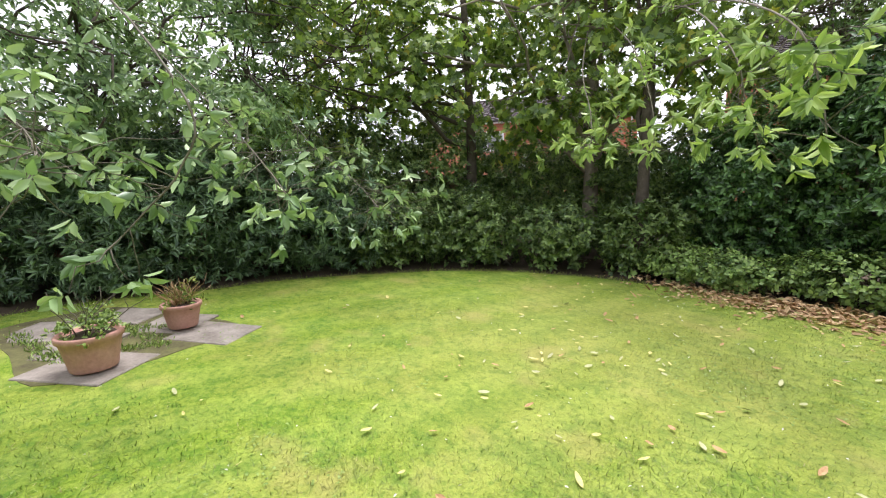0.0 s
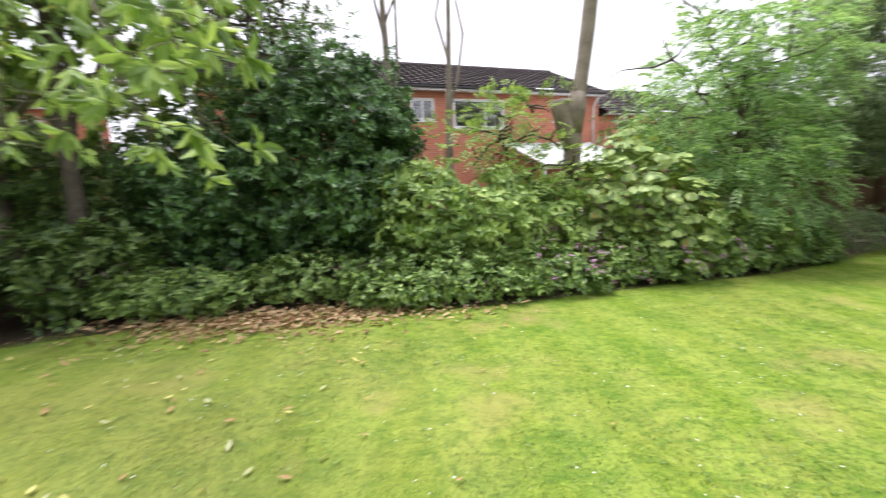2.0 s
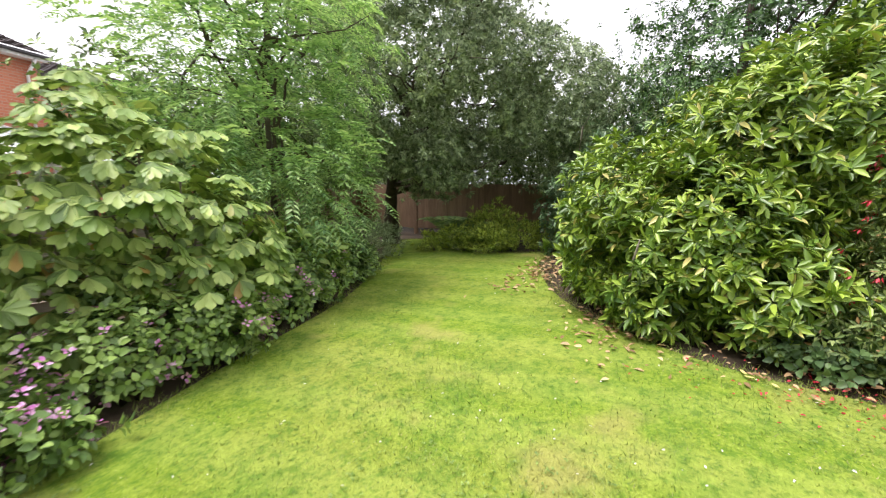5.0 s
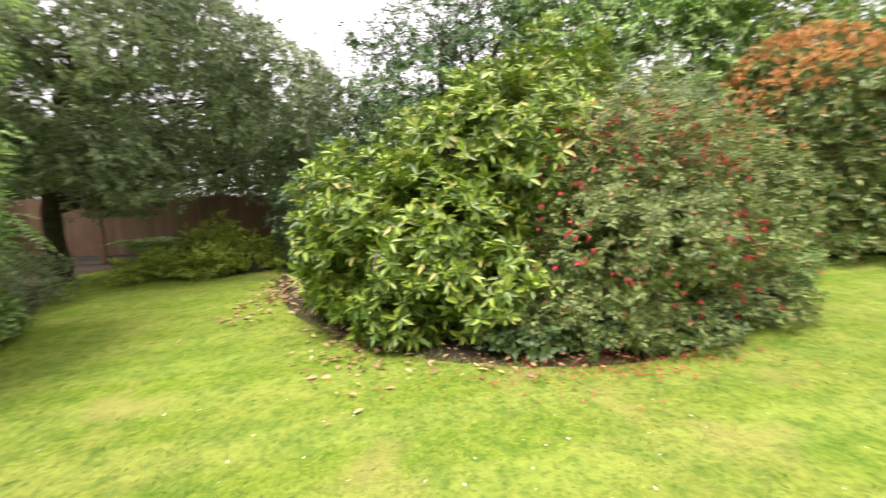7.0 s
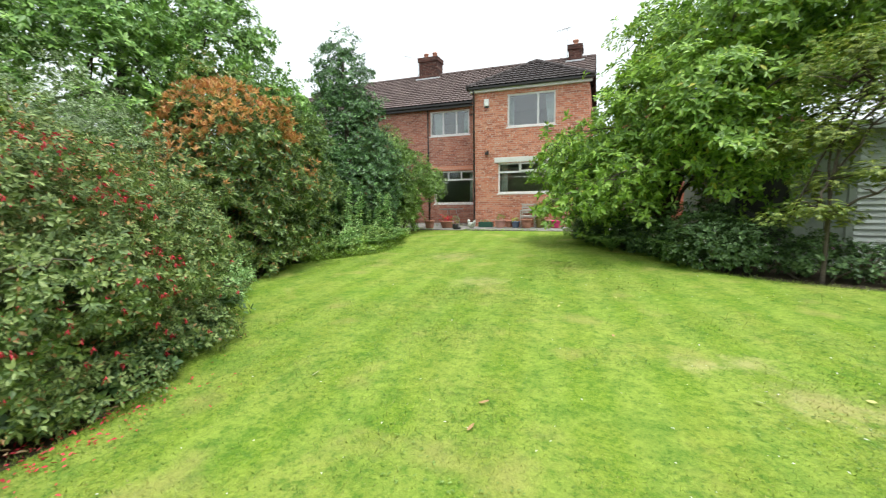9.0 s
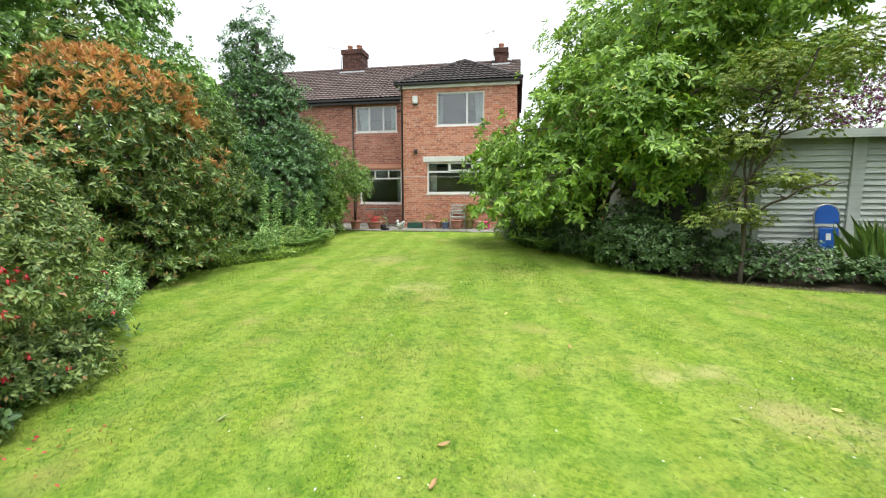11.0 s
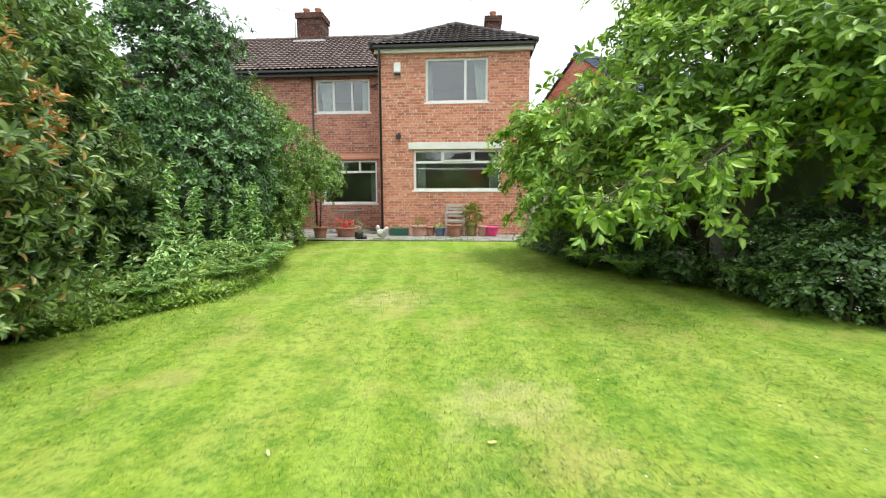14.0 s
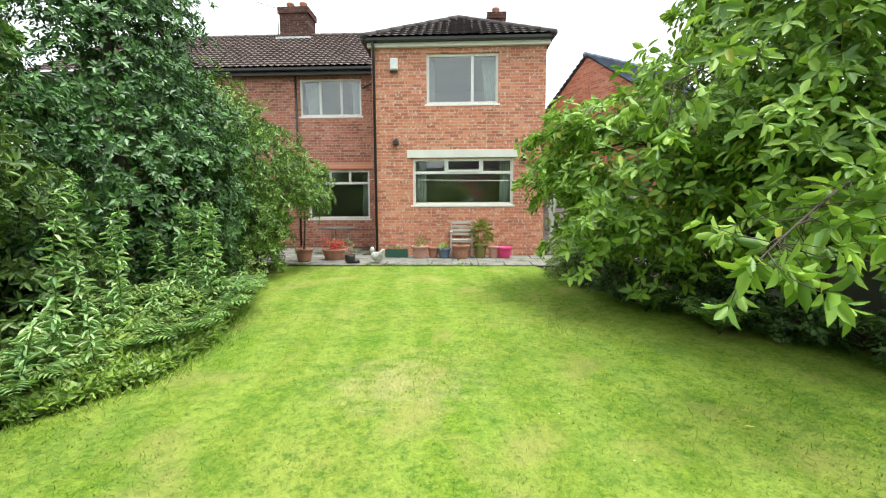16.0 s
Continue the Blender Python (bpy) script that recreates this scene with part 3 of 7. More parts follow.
def palms(P, Q, k, size, rng, up=0.6, droop=0.25, aspect=0.42, fan=150):
    """A hand of k leaflets at the end of each stalk, laid out flat."""
    n = len(P)
    A = unit(Q * 0.5 + np.array([0, 0, up]) + rng.normal(0, 0.22, (n, 3)))
    F = unit(Q + rng.normal(0, 0.35, (n, 3)))
    F = unit(F - A * (F * A).sum(1)[:, None])
    S = np.cross(A, F)
    s = size * rng.uniform(0.7, 1.15, n)
    O, D, N, L = [], [], [], []
    for j in range(k):
        a = math.radians(fan * (j / (k - 1) - 0.5)) if k > 1 else 0.0
        d = F * math.cos(a) + S * math.sin(a)
        d[:, 2] -= droop
        O.append(P)
        D.append(d)
        N.append(A + rng.normal(0, 0.08, (n, 3)))
        L.append(s * (1 - 0.4 * abs(2 * j / max(k - 1, 1) - 1) ** 1.5))
    L = np.concatenate(L)
    return np.concatenate(O), np.concatenate(D), np.concatenate(N), L, L * aspect


def feathers(P, Q, pairs, length, leaflet, rng, up=0.2, droop=0.5, aspect=0.32):
    """Pinnate leaves: pairs of leaflets along an arching midrib."""
    n = len(P)
    F = unit(Q + np.array([0, 0, up]) + rng.normal(0, 0.35, (n, 3)))
    S = unit(np.cross(F, np.array([0, 0, 1.0]) + rng.normal(0, 0.15, (n, 3))))
    U = np.cross(S, F)
    s = length * rng.uniform(0.7, 1.2, n)
    O, D, N, L = [], [], [], []
    for j in range(pairs):
        t = (j + 1) / pairs
        p = P + F * (s * t)[:, None] - np.array([0, 0, 1.0]) * (droop * s * t * t)[:, None]
        grow = leaflet * s / length * (0.55 + 0.75 * math.sin(math.pi * (0.15 + 0.75 * t)) * 0.7)
        for side in (-1, 1):
            d = F * 0.55 + S * side * 0.85 - np.array([0, 0, 0.35 * droop])
            O.append(p)
            D.append(d + rng.normal(0, 0.08, (n, 3)))
            N.append(U)
            L.append(grow)
    L = np.concatenate(L)
    return np.concatenate(O), np.concatenate(D), np.concatenate(N), L, L * aspect


def smooth_line(points, per=6, closed=False):
    """A rounded line through the given points."""
    pts = [np.array(p, float) for p in points]
    n, out = len(pts), []
    last = n if closed else n - 1
    for i in range(last):
        p0 = pts[(i - 1) % n] if closed or i else pts[0]
        p1, p2 = pts[i], pts[(i + 1) % n]
        p3 = pts[(i + 2) % n] if closed or i + 2 < n else pts[-1]
        for j in range(per):
            t = j / per
            out.append(0.5 * (2 * p1 + (p2 - p0) * t + (2 * p0 - 5 * p1 + 4 * p2 - p3) * t * t + (3 * p1 - p0 - 3 * p2 + p3) * t ** 3))
    if not closed:
        out.append(pts[-1])
    return np.array(out)


def inside(poly, P):
    """Which of the places lie within the outline."""
    x, y = P[:, 0], P[:, 1]
    c = np.zeros(len(P), bool)
    j = len(poly) - 1
    for i in range(len(poly)):
        xi, yi, xj, yj = *poly[i], *poly[j]
        hit = ((yi > y) != (yj > y)) & (x < (xj - xi) * (y - yi) / (yj - yi + 1e-12) + xi)
        c ^= hit
        j = i
    return c


# ---- ground, lawn and paving ----
LAWN = smooth_line([(-2.3, 11.0), (-1.7, 8.6), (-0.4, 7.2), (0.1, 5.5), (0.55, 4.35), (1.3, 3.85), (2.3, 3.5), (3.6, 3.3), (5.2, 2.8), (6.3, 1.6), (6.4, 0.0),
                    (6.55, -1.0), (6.3, -2.6), (6.0, -3.6), (5.4, -4.5), (4.6, -5.2), (3.6, -5.7), (2.2, -6.25), (0.8, -6.35), (-0.4, -6.2), (-1.7, -6.6), (-3.0, -7.0),
                    (-4.9, -7.5), (-6.6, -8.3), (-8.0, -9.1), (-9.9, -10.2), (-10.6, -9.6), (-9.4, -8.6), (-9.0, -7.2), (-9.4, -6.2), (-8.2, -6.0), (-6.6, -5.4), (-5.6, -4.75), (-4.9, -4.0), (-4.55, -3.2),
                    (-4.45, -2.3), (-4.75, -1.4), (-5.4, -0.5), (-6.2, 0.6), (-7.0, 2.0), (-7.5, 3.3), (-7.0, 4.3), (-6.5, 5.1), (-6.5, 5.9), (-6.9, 7.2), (-7.6, 9.4), (-7.9, 10.9)], 5)


def make_ground():
    xs = [-400, -60, -25, -12, 0, 12, 25, 60, 400]
    ys = [-400, -60, -30, -12, 0, 12, 30, 60, 400]
    verts = [(x, y, gz(x, y) - 0.03) for y in ys for x in xs]
    n = len(xs)
    faces = [(j * n + i, j * n + i + 1, (j + 1) * n + i + 1, (j + 1) * n + i) for j in range(len(ys) - 1) for i in range(n - 1)]
    tagged(mesh_object("ground", verts, faces, M_SOIL), "dark bare soil under the beds round the lawn", "ground", kind="structure")


def make_lawn():
    bm = bmesh.new()
    top = [bm.verts.new((x, y, SLOPE * y)) for x, y in LAWN]
    low = [bm.verts.new((x, y, SLOPE * y - 0.06)) for x, y in LAWN]
    n = len(top)
    for i in range(n):
        bm.faces.new((top[(i + 1) % n], top[i], low[i], low[(i + 1) % n]))
    bm.faces.new(top)
    bmesh.ops.triangulate(bm, faces=bm.faces[:])
    bmesh.ops.recalc_face_normals(bm, faces=bm.faces[:])
    lawn = part("lawn", bm, M_LAWN)
    return tagged(lawn, "bright green mown lawn with mossy and yellowed patches", "lawn", kind="structure")


make_ground()
make_lawn()


def lawn_points(n, rng, margin=0.0):
    P = rng.uniform((-11, -10.6), (6.8, 11.2), (n, 2))
    return P[inside(LAWN, P)]


def make_grass():
    """Mown blades, thickest along the stretch that is walked."""
    rng = np.random.default_rng(3)
    line = smooth_line([(0, 0), (-0.1, -2), (-0.8, -4), (-1.6, -4.2), (-1.4, -3.6), (-2.7, -1.6), (-3.6, 0.9), (-3.9, 3.5)], 4)
    P = lawn_points(1500000, rng)
    d = np.min(np.hypot(P[:, None, 0] - line[None, :, 0], P[:, None, 1] - line[None, :, 1]), axis=1)
    P = P[rng.random(len(P)) < np.clip(1.25 - d / 5.0, 0.2, 1.0) * 1.0]
    P = P[~inside(SLAB_PATCH, P)]
    n = len(P)
    O = np.column_stack([P, SLOPE * P[:, 1] - 0.003])
    D = np.column_stack([rng.normal(0, 1.0, (n, 2)), np.full(n, 0.55)])
    N = np.column_stack([rng.normal(0, 0.35, (n, 2)), np.ones(n)])
    tall = 0.8 + 0.35 * ripple(O, 31, 3.0)
    L = rng.uniform(0.018, 0.040, n) * np.clip(tall, 0.45, 1.3)
    g = foliage("grass", BLADE, O, D, N, L, rng.uniform(0.004, 0.008, n), M_BLADE)
    tagged(g, "short mown bright green grass blades of the lawn", "grass", kind="stuff")


def make_edge_grass():
    """Longer uncut grass where the lawn meets the beds."""
    rng = np.random.default_rng(4)
    i = rng.integers(0, len(LAWN), 26000)
    P = LAWN[i] + (LAWN[(i + 1) % len(LAWN)] - LAWN[i]) * rng.random((len(i), 1)) + rng.normal(0, 0.09, (len(i), 2))
    P = P[P[:, 1] < 10.8]
    n = len(P)
    O = np.column_stack([P, SLOPE * P[:, 1] - 0.01])
    D = np.column_stack([rng.normal(0, 0.7, (n, 2)), np.ones(n)])
    N = np.column_stack([rng.normal(0, 0.5, (n, 2)), np.ones(n)])
    g = foliage("edge_grass", BLADE, O, D, N, rng.uniform(0.02, 0.065, n), 0.006, M_BLADE)
    tagged(g, "longer uncut grass along the lawn edge", "grass", kind="stuff")


def make_clover():
    rng = np.random.default_rng(5)
    P = lawn_points(60000, rng)
    O = np.column_stack([P, SLOPE * P[:, 1] + 0.016])
    O = O[ripple(O, 41, 1.6) + ripple(O, 42, 5.0) * 0.6 > 0.35]
    n = len(O)
    A = np.column_stack([rng.normal(0, 0.3, (n, 2)), np.ones(n)])
    arr = palms(O, A, 3, 0.017, rng, up=1.0, droop=0.0, aspect=0.8, fan=240)
    g = foliage("clover", LANCE, *arr, M_CLOVER)
    tagged(g, "patches of clover and moss in the lawn", "clover", kind="stuff")


def slab(name, m, sx, sy, sz, material, parent, rng):
    bm = bmesh.new()
    q = [(-sx / 2, -sy / 2), (sx / 2, -sy / 2), (sx / 2, sy / 2), (-sx / 2, sy / 2)]
    q = [(x + rng.uniform(-0.012, 0.012), y + rng.uniform(-0.012, 0.012)) for x, y in q]
    lo = [bm.verts.new((x, y, 0)) for x, y in q]
    mid = [bm.verts.new((x, y, sz - 0.008)) for x, y in q]
    hi = [bm.verts.new((x * 0.975, y * 0.975, sz)) for x, y in q]
    for a, b in ((lo, mid), (mid, hi)):
        for i in range(4):
            bm.faces.new((a[i], a[(i + 1) % 4], b[(i + 1) % 4], b[i]))
    bm.faces.new(hi)
    ob = part(name, bm, material, parent)
    ob.matrix_basis = m
    return ob


SLAB_PATCH = smooth_line([(3.80, 1.16), (4.6, 1.5), (5.5, 1.85), (5.95, 1.0), (5.2, 0.3), (4.75, -0.12), (4.3, -0.22), (4.12, 0.2), (3.9, 0.55)], 4, closed=True)


def make_pot_slabs():
    """Old uneven slabs sunk in the lawn, on which the two big pots stand."""
    rng = random.Random(2)
    base = thing("slab_base", pose(0, 0, 0), "worn lichen-stained paving slabs sunk in the lawn", "paving", kind="structure")
    rim = [(x, y, SLOPE * y + 0.004) for x, y in SLAB_PATCH]
    mesh_object("bedding", rim + [(x, y, z - 0.03) for x, y, z in rim], [tuple(range(len(rim)))[::-1]] + [(i, (i + 1) % len(rim), len(rim) + (i + 1) % len(rim), len(rim) + i) for i in range(len(rim))], M_MOSSY, base, "mossy trodden soil round the slabs")
    for x, y, turn, w, d in ((4.02, 0.88, -33, 0.56, 0.72), (4.62, 1.12, -30, 0.6, 0.6), (5.22, 1.42, -27, 0.58, 0.6), (4.42, 0.02, -40, 0.52, 0.66),
                             (4.92, 0.36, -36, 0.58, 0.56), (5.45, 0.80, -30, 0.56, 0.58)):
        slab("slab", pose(x, y, gz(0, y) - 0.043, rng.uniform(-1.2, 1.2), rng.uniform(-1.2, 1.2), turn + rng.uniform(-3, 3)), w, d, 0.055, M_SLAB, base, rng)


def make_slab_weeds():
    """Grass and weeds in the joints of the old slabs."""
    rng = np.random.default_rng(8)
    n = 1300
    t, lane = rng.uniform(-0.1, 1.1, n), rng.integers(0, 4, n)
    X = np.choose(lane, [4.35 + t, 4.25 + 0.9 * t, 4.3 + 0.1 * t, 4.85 + 0.2 * t]) + rng.normal(0, 0.045, n)
    Y = np.choose(lane, [0.45 + 0.55 * t, 1.1 + 0.5 * t, 0.5 + 0.7 * t, 0.4 + 0.75 * t]) + rng.normal(0, 0.045, n)
    O = np.column_stack([X, Y, SLOPE * Y])
    D = np.column_stack([rng.normal(0, 0.7, (n, 2)), np.ones(n)])
    N = np.column_stack([rng.normal(0, 1, (n, 2)), np.zeros(n)])
    g = foliage("joint_weeds", LANCE, O, D, N, rng.uniform(0.02, 0.06, n), 0.012, M_BRAMBLE)
    tagged(g, "grass and small weeds growing between old slabs", "weeds", kind="stuff")


def make_patio():
    rng = random.Random(5)
    patio = thing("patio", pose(0, 0, 0), "grey flagstone patio along the back of the house", "patio", kind="structure")
    part("bedding", box(-14, 0.6, 11.05, 14.84, 0.1, 0.29), M_SOIL, patio)
    y, row = 11.05, 0
    while y < 14.6:
        d = (0.6, 0.45, 0.62, 0.5)[row % 4]
        x = -10.6 + 0.3 * (row % 3)
        while x < 0.3:
            w = rng.choice((0.45, 0.6, 0.6, 0.75))
            if y + d < 12.78 or x + w < -6.25:
                slab("flagstone", pose(x + w / 2, y + d / 2, 0.275 + rng.uniform(-0.004, 0.004) + 0.012 * (y - 11), 0.7, 0, rng.uniform(-0.4, 0.4)), w - 0.014, d - 0.014, 0.04, M_PATIO, patio, rng)
            x += w
        y += d
        row += 1


def make_patio_weeds():
    """Tufts and moss in the joints of the patio and along its front."""
    rng = np.random.default_rng(18)
    n = 1500
    Y = np.where(rng.random(n) < 0.5, rng.normal(11.08, 0.06, n), rng.choice([11.65, 12.1, 12.72, 13.22], n) + rng.normal(0, 0.02, n))
    X = rng.uniform(-9.6, -1.9, n)
    keep = ripple(np.column_stack([X, Y, Y * 0]), 19, 2.5) > 0.0
    X, Y = X[keep], Y[keep]
    n = len(X)
    O = np.column_stack([X, Y, 0.30 + 0.012 * (Y - 11)])
    D = np.column_stack([rng.normal(0, 0.8, (n, 2)), np.ones(n)])
    N = np.column_stack([rng.normal(0, 1, (n, 2)), np.ones(n)])
    g = foliage("joint_weeds", LANCE, O, D, N, rng.uniform(0.03, 0.08, n), 0.02, M_BRAMBLE)
    tagged(g, "grass and small weeds growing between patio flagstones", "weeds", kind="stuff")


# ---- the brick house ----
def wall_cells(x0, x1, z0, z1, holes):
    xs = sorted({x0, x1, *[h[0] for h in holes], *[h[1] for h in holes]})
    zs = sorted({z0, z1, *[h[2] for h in holes], *[h[3] for h in holes]})
    for a, b in zip(xs, xs[1:]):
        for c, d in zip(zs, zs[1:]):
            if not any(h[0] <= a and b <= h[1] and h[2] <= c and d <= h[3] for h in holes):
                yield a, b, c, d


def wall_along_x(name, x0, x1, z0, z1, y0, y1, holes, material, parent):
    bm = bmesh.new()
    for a, b, c, d in wall_cells(x0, x1, z0, z1, holes):
        add_box(bm, a, b, y0, y1, c, d)
    bmesh.ops.remove_doubles(bm, verts=bm.verts[:], dist=0.0005)
    return part(name, bm, material, parent)


def window(parent, x0, x1, z0, z1, y, side, lights, sill=True, transom=0.0, name="window", facing=-1, f=0.065):
    """A white plastic window; lights: shares of the width; transom: height of the row of top lights."""
    w = new(name)
    w.parent = parent
    w.matrix_basis = pose(x0, y, z0, 0, 0, 0 if facing < 0 else 180)
    if facing > 0:
        w.matrix_basis = pose(x1, y, z0, 0, 0, 180)
    W, H = x1 - x0, z1 - z0
    bm = bmesh.new()
    add_box(bm, 0, f, 0, 0.08, 0, H)
    add_box(bm, W - f, W, 0, 0.08, 0, H)
    add_box(bm, f, W - f, 0, 0.08, H - f, H)
    add_box(bm, f, W - f, 0, 0.08, 0, f)
    part("window_frame", bm, M_UPVC, w)
    cuts = [0.0]
    for s in lights:
        cuts.append(cuts[-1] + s)
    xs = [c / cuts[-1] * W for c in cuts]
    rows = [(0, H)] if not transom else [(0, H - transom), (H - transom, H)]
    if transom:
        part("transom", box(f, W - f, 0.004, 0.076, H - transom - 0.035, H - transom + 0.035), M_UPVC, w)
    for k, (c, d) in enumerate(rows):
        cols = xs if (not transom or k == 1 or side == "all") else [0, W]
        for x in cols[1:-1]:
            part("mullion", box(x - 0.035, x + 0.035, 0.006, 0.074, max(c, f), min(d, H - f)), M_UPVC, w)
        for a, b in zip(cols, cols[1:]):
            p = part("pane", box(max(a, f), min(b, W - f), 0.035, 0.041, max(c, f), min(d, H - f)), M_GLASS, w)
            p.visible_shadow = False
    if sill:
        part("window_sill", box(-0.05, W + 0.05, -0.07, 0.08, -0.05, -0.002, 0.006), M_UPVC, w)
    return w


def casement(w, x0, x1, z0, z1):
    """A raised opening frame on a window."""
    bm = bmesh.new()
    for a, b, c, d in ((x0, x0 + 0.05, z0, z1), (x1 - 0.05, x1, z0, z1), (x0 + 0.05, x1 - 0.05, z0, z0 + 0.05), (x0 + 0.05, x1 - 0.05, z1 - 0.05, z1)):
        add_box(bm, a, b, -0.02, -0.002, c, d)
    part("casement", bm, M_UPVC, w)


def tiled(name, origin, along, upward, lo, hi, length, material, parent, gauge=0.30, roll=0.21, wave=0.035):
    """A slope of rolled roof tiles, course on course. lo and hi give the ends of a course at a distance up the slope."""
    o, u, v = Vector(origin), Vector(along).normalized(), Vector(upward).normalized()
    n = u.cross(v)
    verts, faces, j = [], [], 0
    k = max(2, int(max(hi(0) - lo(0), hi(length) - lo(length)) / (roll / 4)))
    while j * gauge < length - 0.02:
        v0, v1 = j * gauge, min((j + 1) * gauge, length)
        a0, b0, a1, b1 = lo(v0), hi(v0), lo(v1), hi(v1)
        base = len(verts)
        for i in range(k + 1):
            x0, x1 = a0 + (b0 - a0) * i / k, a1 + (b1 - a1) * i / k
            h0, h1 = (wave * abs(math.sin(math.pi * x / roll)) ** 0.7 for x in (x0, x1))
            verts += [o + u * x0 + v * v0 + n * (h0 + 0.05), o + u * x1 + v * v1 + n * (h1 + 0.004)]
        for i in range(k):
            q = base + 2 * i
            faces.append((q, q + 2, q + 3, q + 1))
            if j:
                p = q - 2 * (k + 1)
                faces.append((p + 1, p + 3, q + 2, q))
        j += 1
    return mesh_object(name, verts, faces, material, parent)


def ridge_line(name, a, b, r, material, parent):
    t = Tubes(8)
    a, b = Vector(a), Vector(b)
    n = max(2, int((b - a).length / 0.42))
    for i in range(n):
        p, q = a.lerp(b, i / n), a.lerp(b, (i + 0.97) / n)
        t.add([p, q], [r * 1.04, r * 0.97])
    return t.make(name, material, parent)


def curtain(parent, x0, x1, z0, z1, y, name="curtain", lean=0.0):
    n = 26
    verts, faces = [], []
    for i in range(n + 1):
        x = x0 + (x1 - x0) * i / n
        dy = 0.03 * math.sin(i * 1.55)
        verts += [(x + lean, y + dy, z0), (x, y + dy, z1)]
    faces = [(2 * i, 2 * i + 2, 2 * i + 3, 2 * i + 1) for i in range(n)]
    ob = mesh_object(name, verts, faces, M_CURTAIN, parent, smooth=True)
    solid = ob.modifiers.new("thickness", "SOLIDIFY")
    solid.thickness = 0.004
    return ob


def chimney_pot(parent, x, y, z):
    p = part("chimney_pot", lathe([(0.13, 0), (0.15, 0.03), (0.12, 0.06), (0.12, 0.22), (0.15, 0.26), (0.14, 0.31), (0.10, 0.31)], 14), M_TERRACOTTA, parent, smooth=True)
    p.matrix_basis = pose(x, y, z)


def aerial(parent, x, y, z, high, turn):
    t = Tubes(5)
    t.add([(x, y, z), (x, y, z + high)], [0.018, 0.015])
    d = Vector((math.cos(turn), math.sin(turn), 0.12))
    s = Vector((-math.sin(turn), math.cos(turn), 0))
    top = Vector((x, y, z + high - 0.08))
    t.add([top - d * 0.25, top + d * 0.75], [0.012, 0.010])
    for i in range(8):
        c = top + d * (-0.1 + i * 0.11)
        t.add([c - s * 0.17, c + s * 0.17], [0.006, 0.006])
    t.make("television_aerial", M_METAL, parent)


def make_house():
    house = thing("house", pose(-6, 14, 0), "two-storey red brick semi-detached house with tiled roofs and white windows", "house")
    inv = Matrix.Translation((6, -14, 0))

    def settle(ob):
        ob.matrix_basis = inv @ ob.matrix_basis
        return ob

    # extension, nearest the garden
    up, dn = (-4.81, -3.0, 4.18, 5.42), (-5.18, -2.6, 1.64, 2.83)
    settle(wall_along_x("wall", -6.2, -1.82, 0.0, 5.62, 12.8, 13.05, [up, dn], M_BRICK, house))
    settle(part("side_wall", box(-2.07, -1.822, 13.052, 22, 0, 5.62), M_BRICK_SIDE, house))
    settle(part("side_wall", box(-6.198, -5.95, 13.052, 15.1, 0, 5.62), M_BRICK_SIDE, house))
    # the older part, set back
    up2, dn2 = (-8.86, -6.96, 4.36, 5.47), (-8.7, -6.76, 1.24, 2.74)
    settle(wall_along_x("wall", -17, -6.2, 0.0, 5.66, 14.85, 15.1, [up2, dn2, (-14.6, -12.8, 4.36, 5.47)], M_BRICK_DARK, house))
    settle(part("back_wall", box(-17, -1.82, 21.75, 22, 0, 5.66), M_BRICK_DARK, house))
    settle(part("side_wall", box(-17, -16.75, 15.1, 21.75, 0, 5.66), M_BRICK_SIDE, house))
    settle(part("lintel", box(-5.32, -2.45, 12.765, 12.799, 2.84, 3.04, 0.006), M_WHITE, house, "white-painted concrete lintel"))
    settle(part("soldier_course", box(-8.9, -6.5, 14.82, 14.848, 2.76, 2.96), M_BRICK_SIDE, house))
    settle(part("floor_slab", box(-16.7, -2.1, 15.12, 21.7, 2.95, 3.15), M_ROOM, house))
    settle(part("partition", box(-6.0, -2.1, 16.6, 16.7, 0.3, 5.6), M_ROOM, house))
    settle(part("partition", box(-16.7, -6.2, 18.4, 18.5, 0.3, 5.6), M_ROOM, house))
    settle(part("indoor_floor", box(-16.7, -2.1, 15.12, 21.7, 0.25, 0.35), M_ROOM, house))
    settle(part("indoor_ceiling", box(-16.7, -2.1, 15.12, 21.7, 5.5, 5.6), M_ROOM, house))
    for z0, z1 in ((0.25, 0.35), (2.95, 3.15), (5.5, 5.6)):
        settle(part("room_floor", box(-5.94, -2.08, 13.06, 15.11, z0, z1), M_ROOM, house))
    # windows
    w = settle(window(house, *up, 12.86, "", (0.64, 0.36)))
    w = settle(window(house, *dn, 12.86, "", (0.33, 0.36, 0.31), transom=0.36))
    casement(w, 0.87, 1.76, 0.85, 1.17)
    settle(window(house, *up2, 14.91, "", (0.33, 0.34, 0.33)))
    settle(window(house, *dn2, 14.91, "", (0.36, 0.32, 0.32), transom=0.40))
    settle(window(house, -14.6, -12.8, 4.36, 5.47, 14.91, "", (0.5, 0.5)))
    settle(curtain(house, -3.42, -3.06, 4.22, 5.36, 13.15, lean=0.12))
    settle(curtain(house, -4.78, -4.62, 4.22, 5.36, 13.15))
    settle(curtain(house, -5.12, -4.86, 1.70, 2.78, 13.15))
    settle(curtain(house, -2.92, -2.66, 1.70, 2.78, 13.15))
    settle(curtain(house, -8.8, -8.35, 4.40, 5.42, 15.2, lean=0.1))
    settle(curtain(house, -7.3, -7.02, 4.40, 5.42, 15.2))
    settle(curtain(house, -7.05, -6.82, 1.30, 2.6, 15.2))
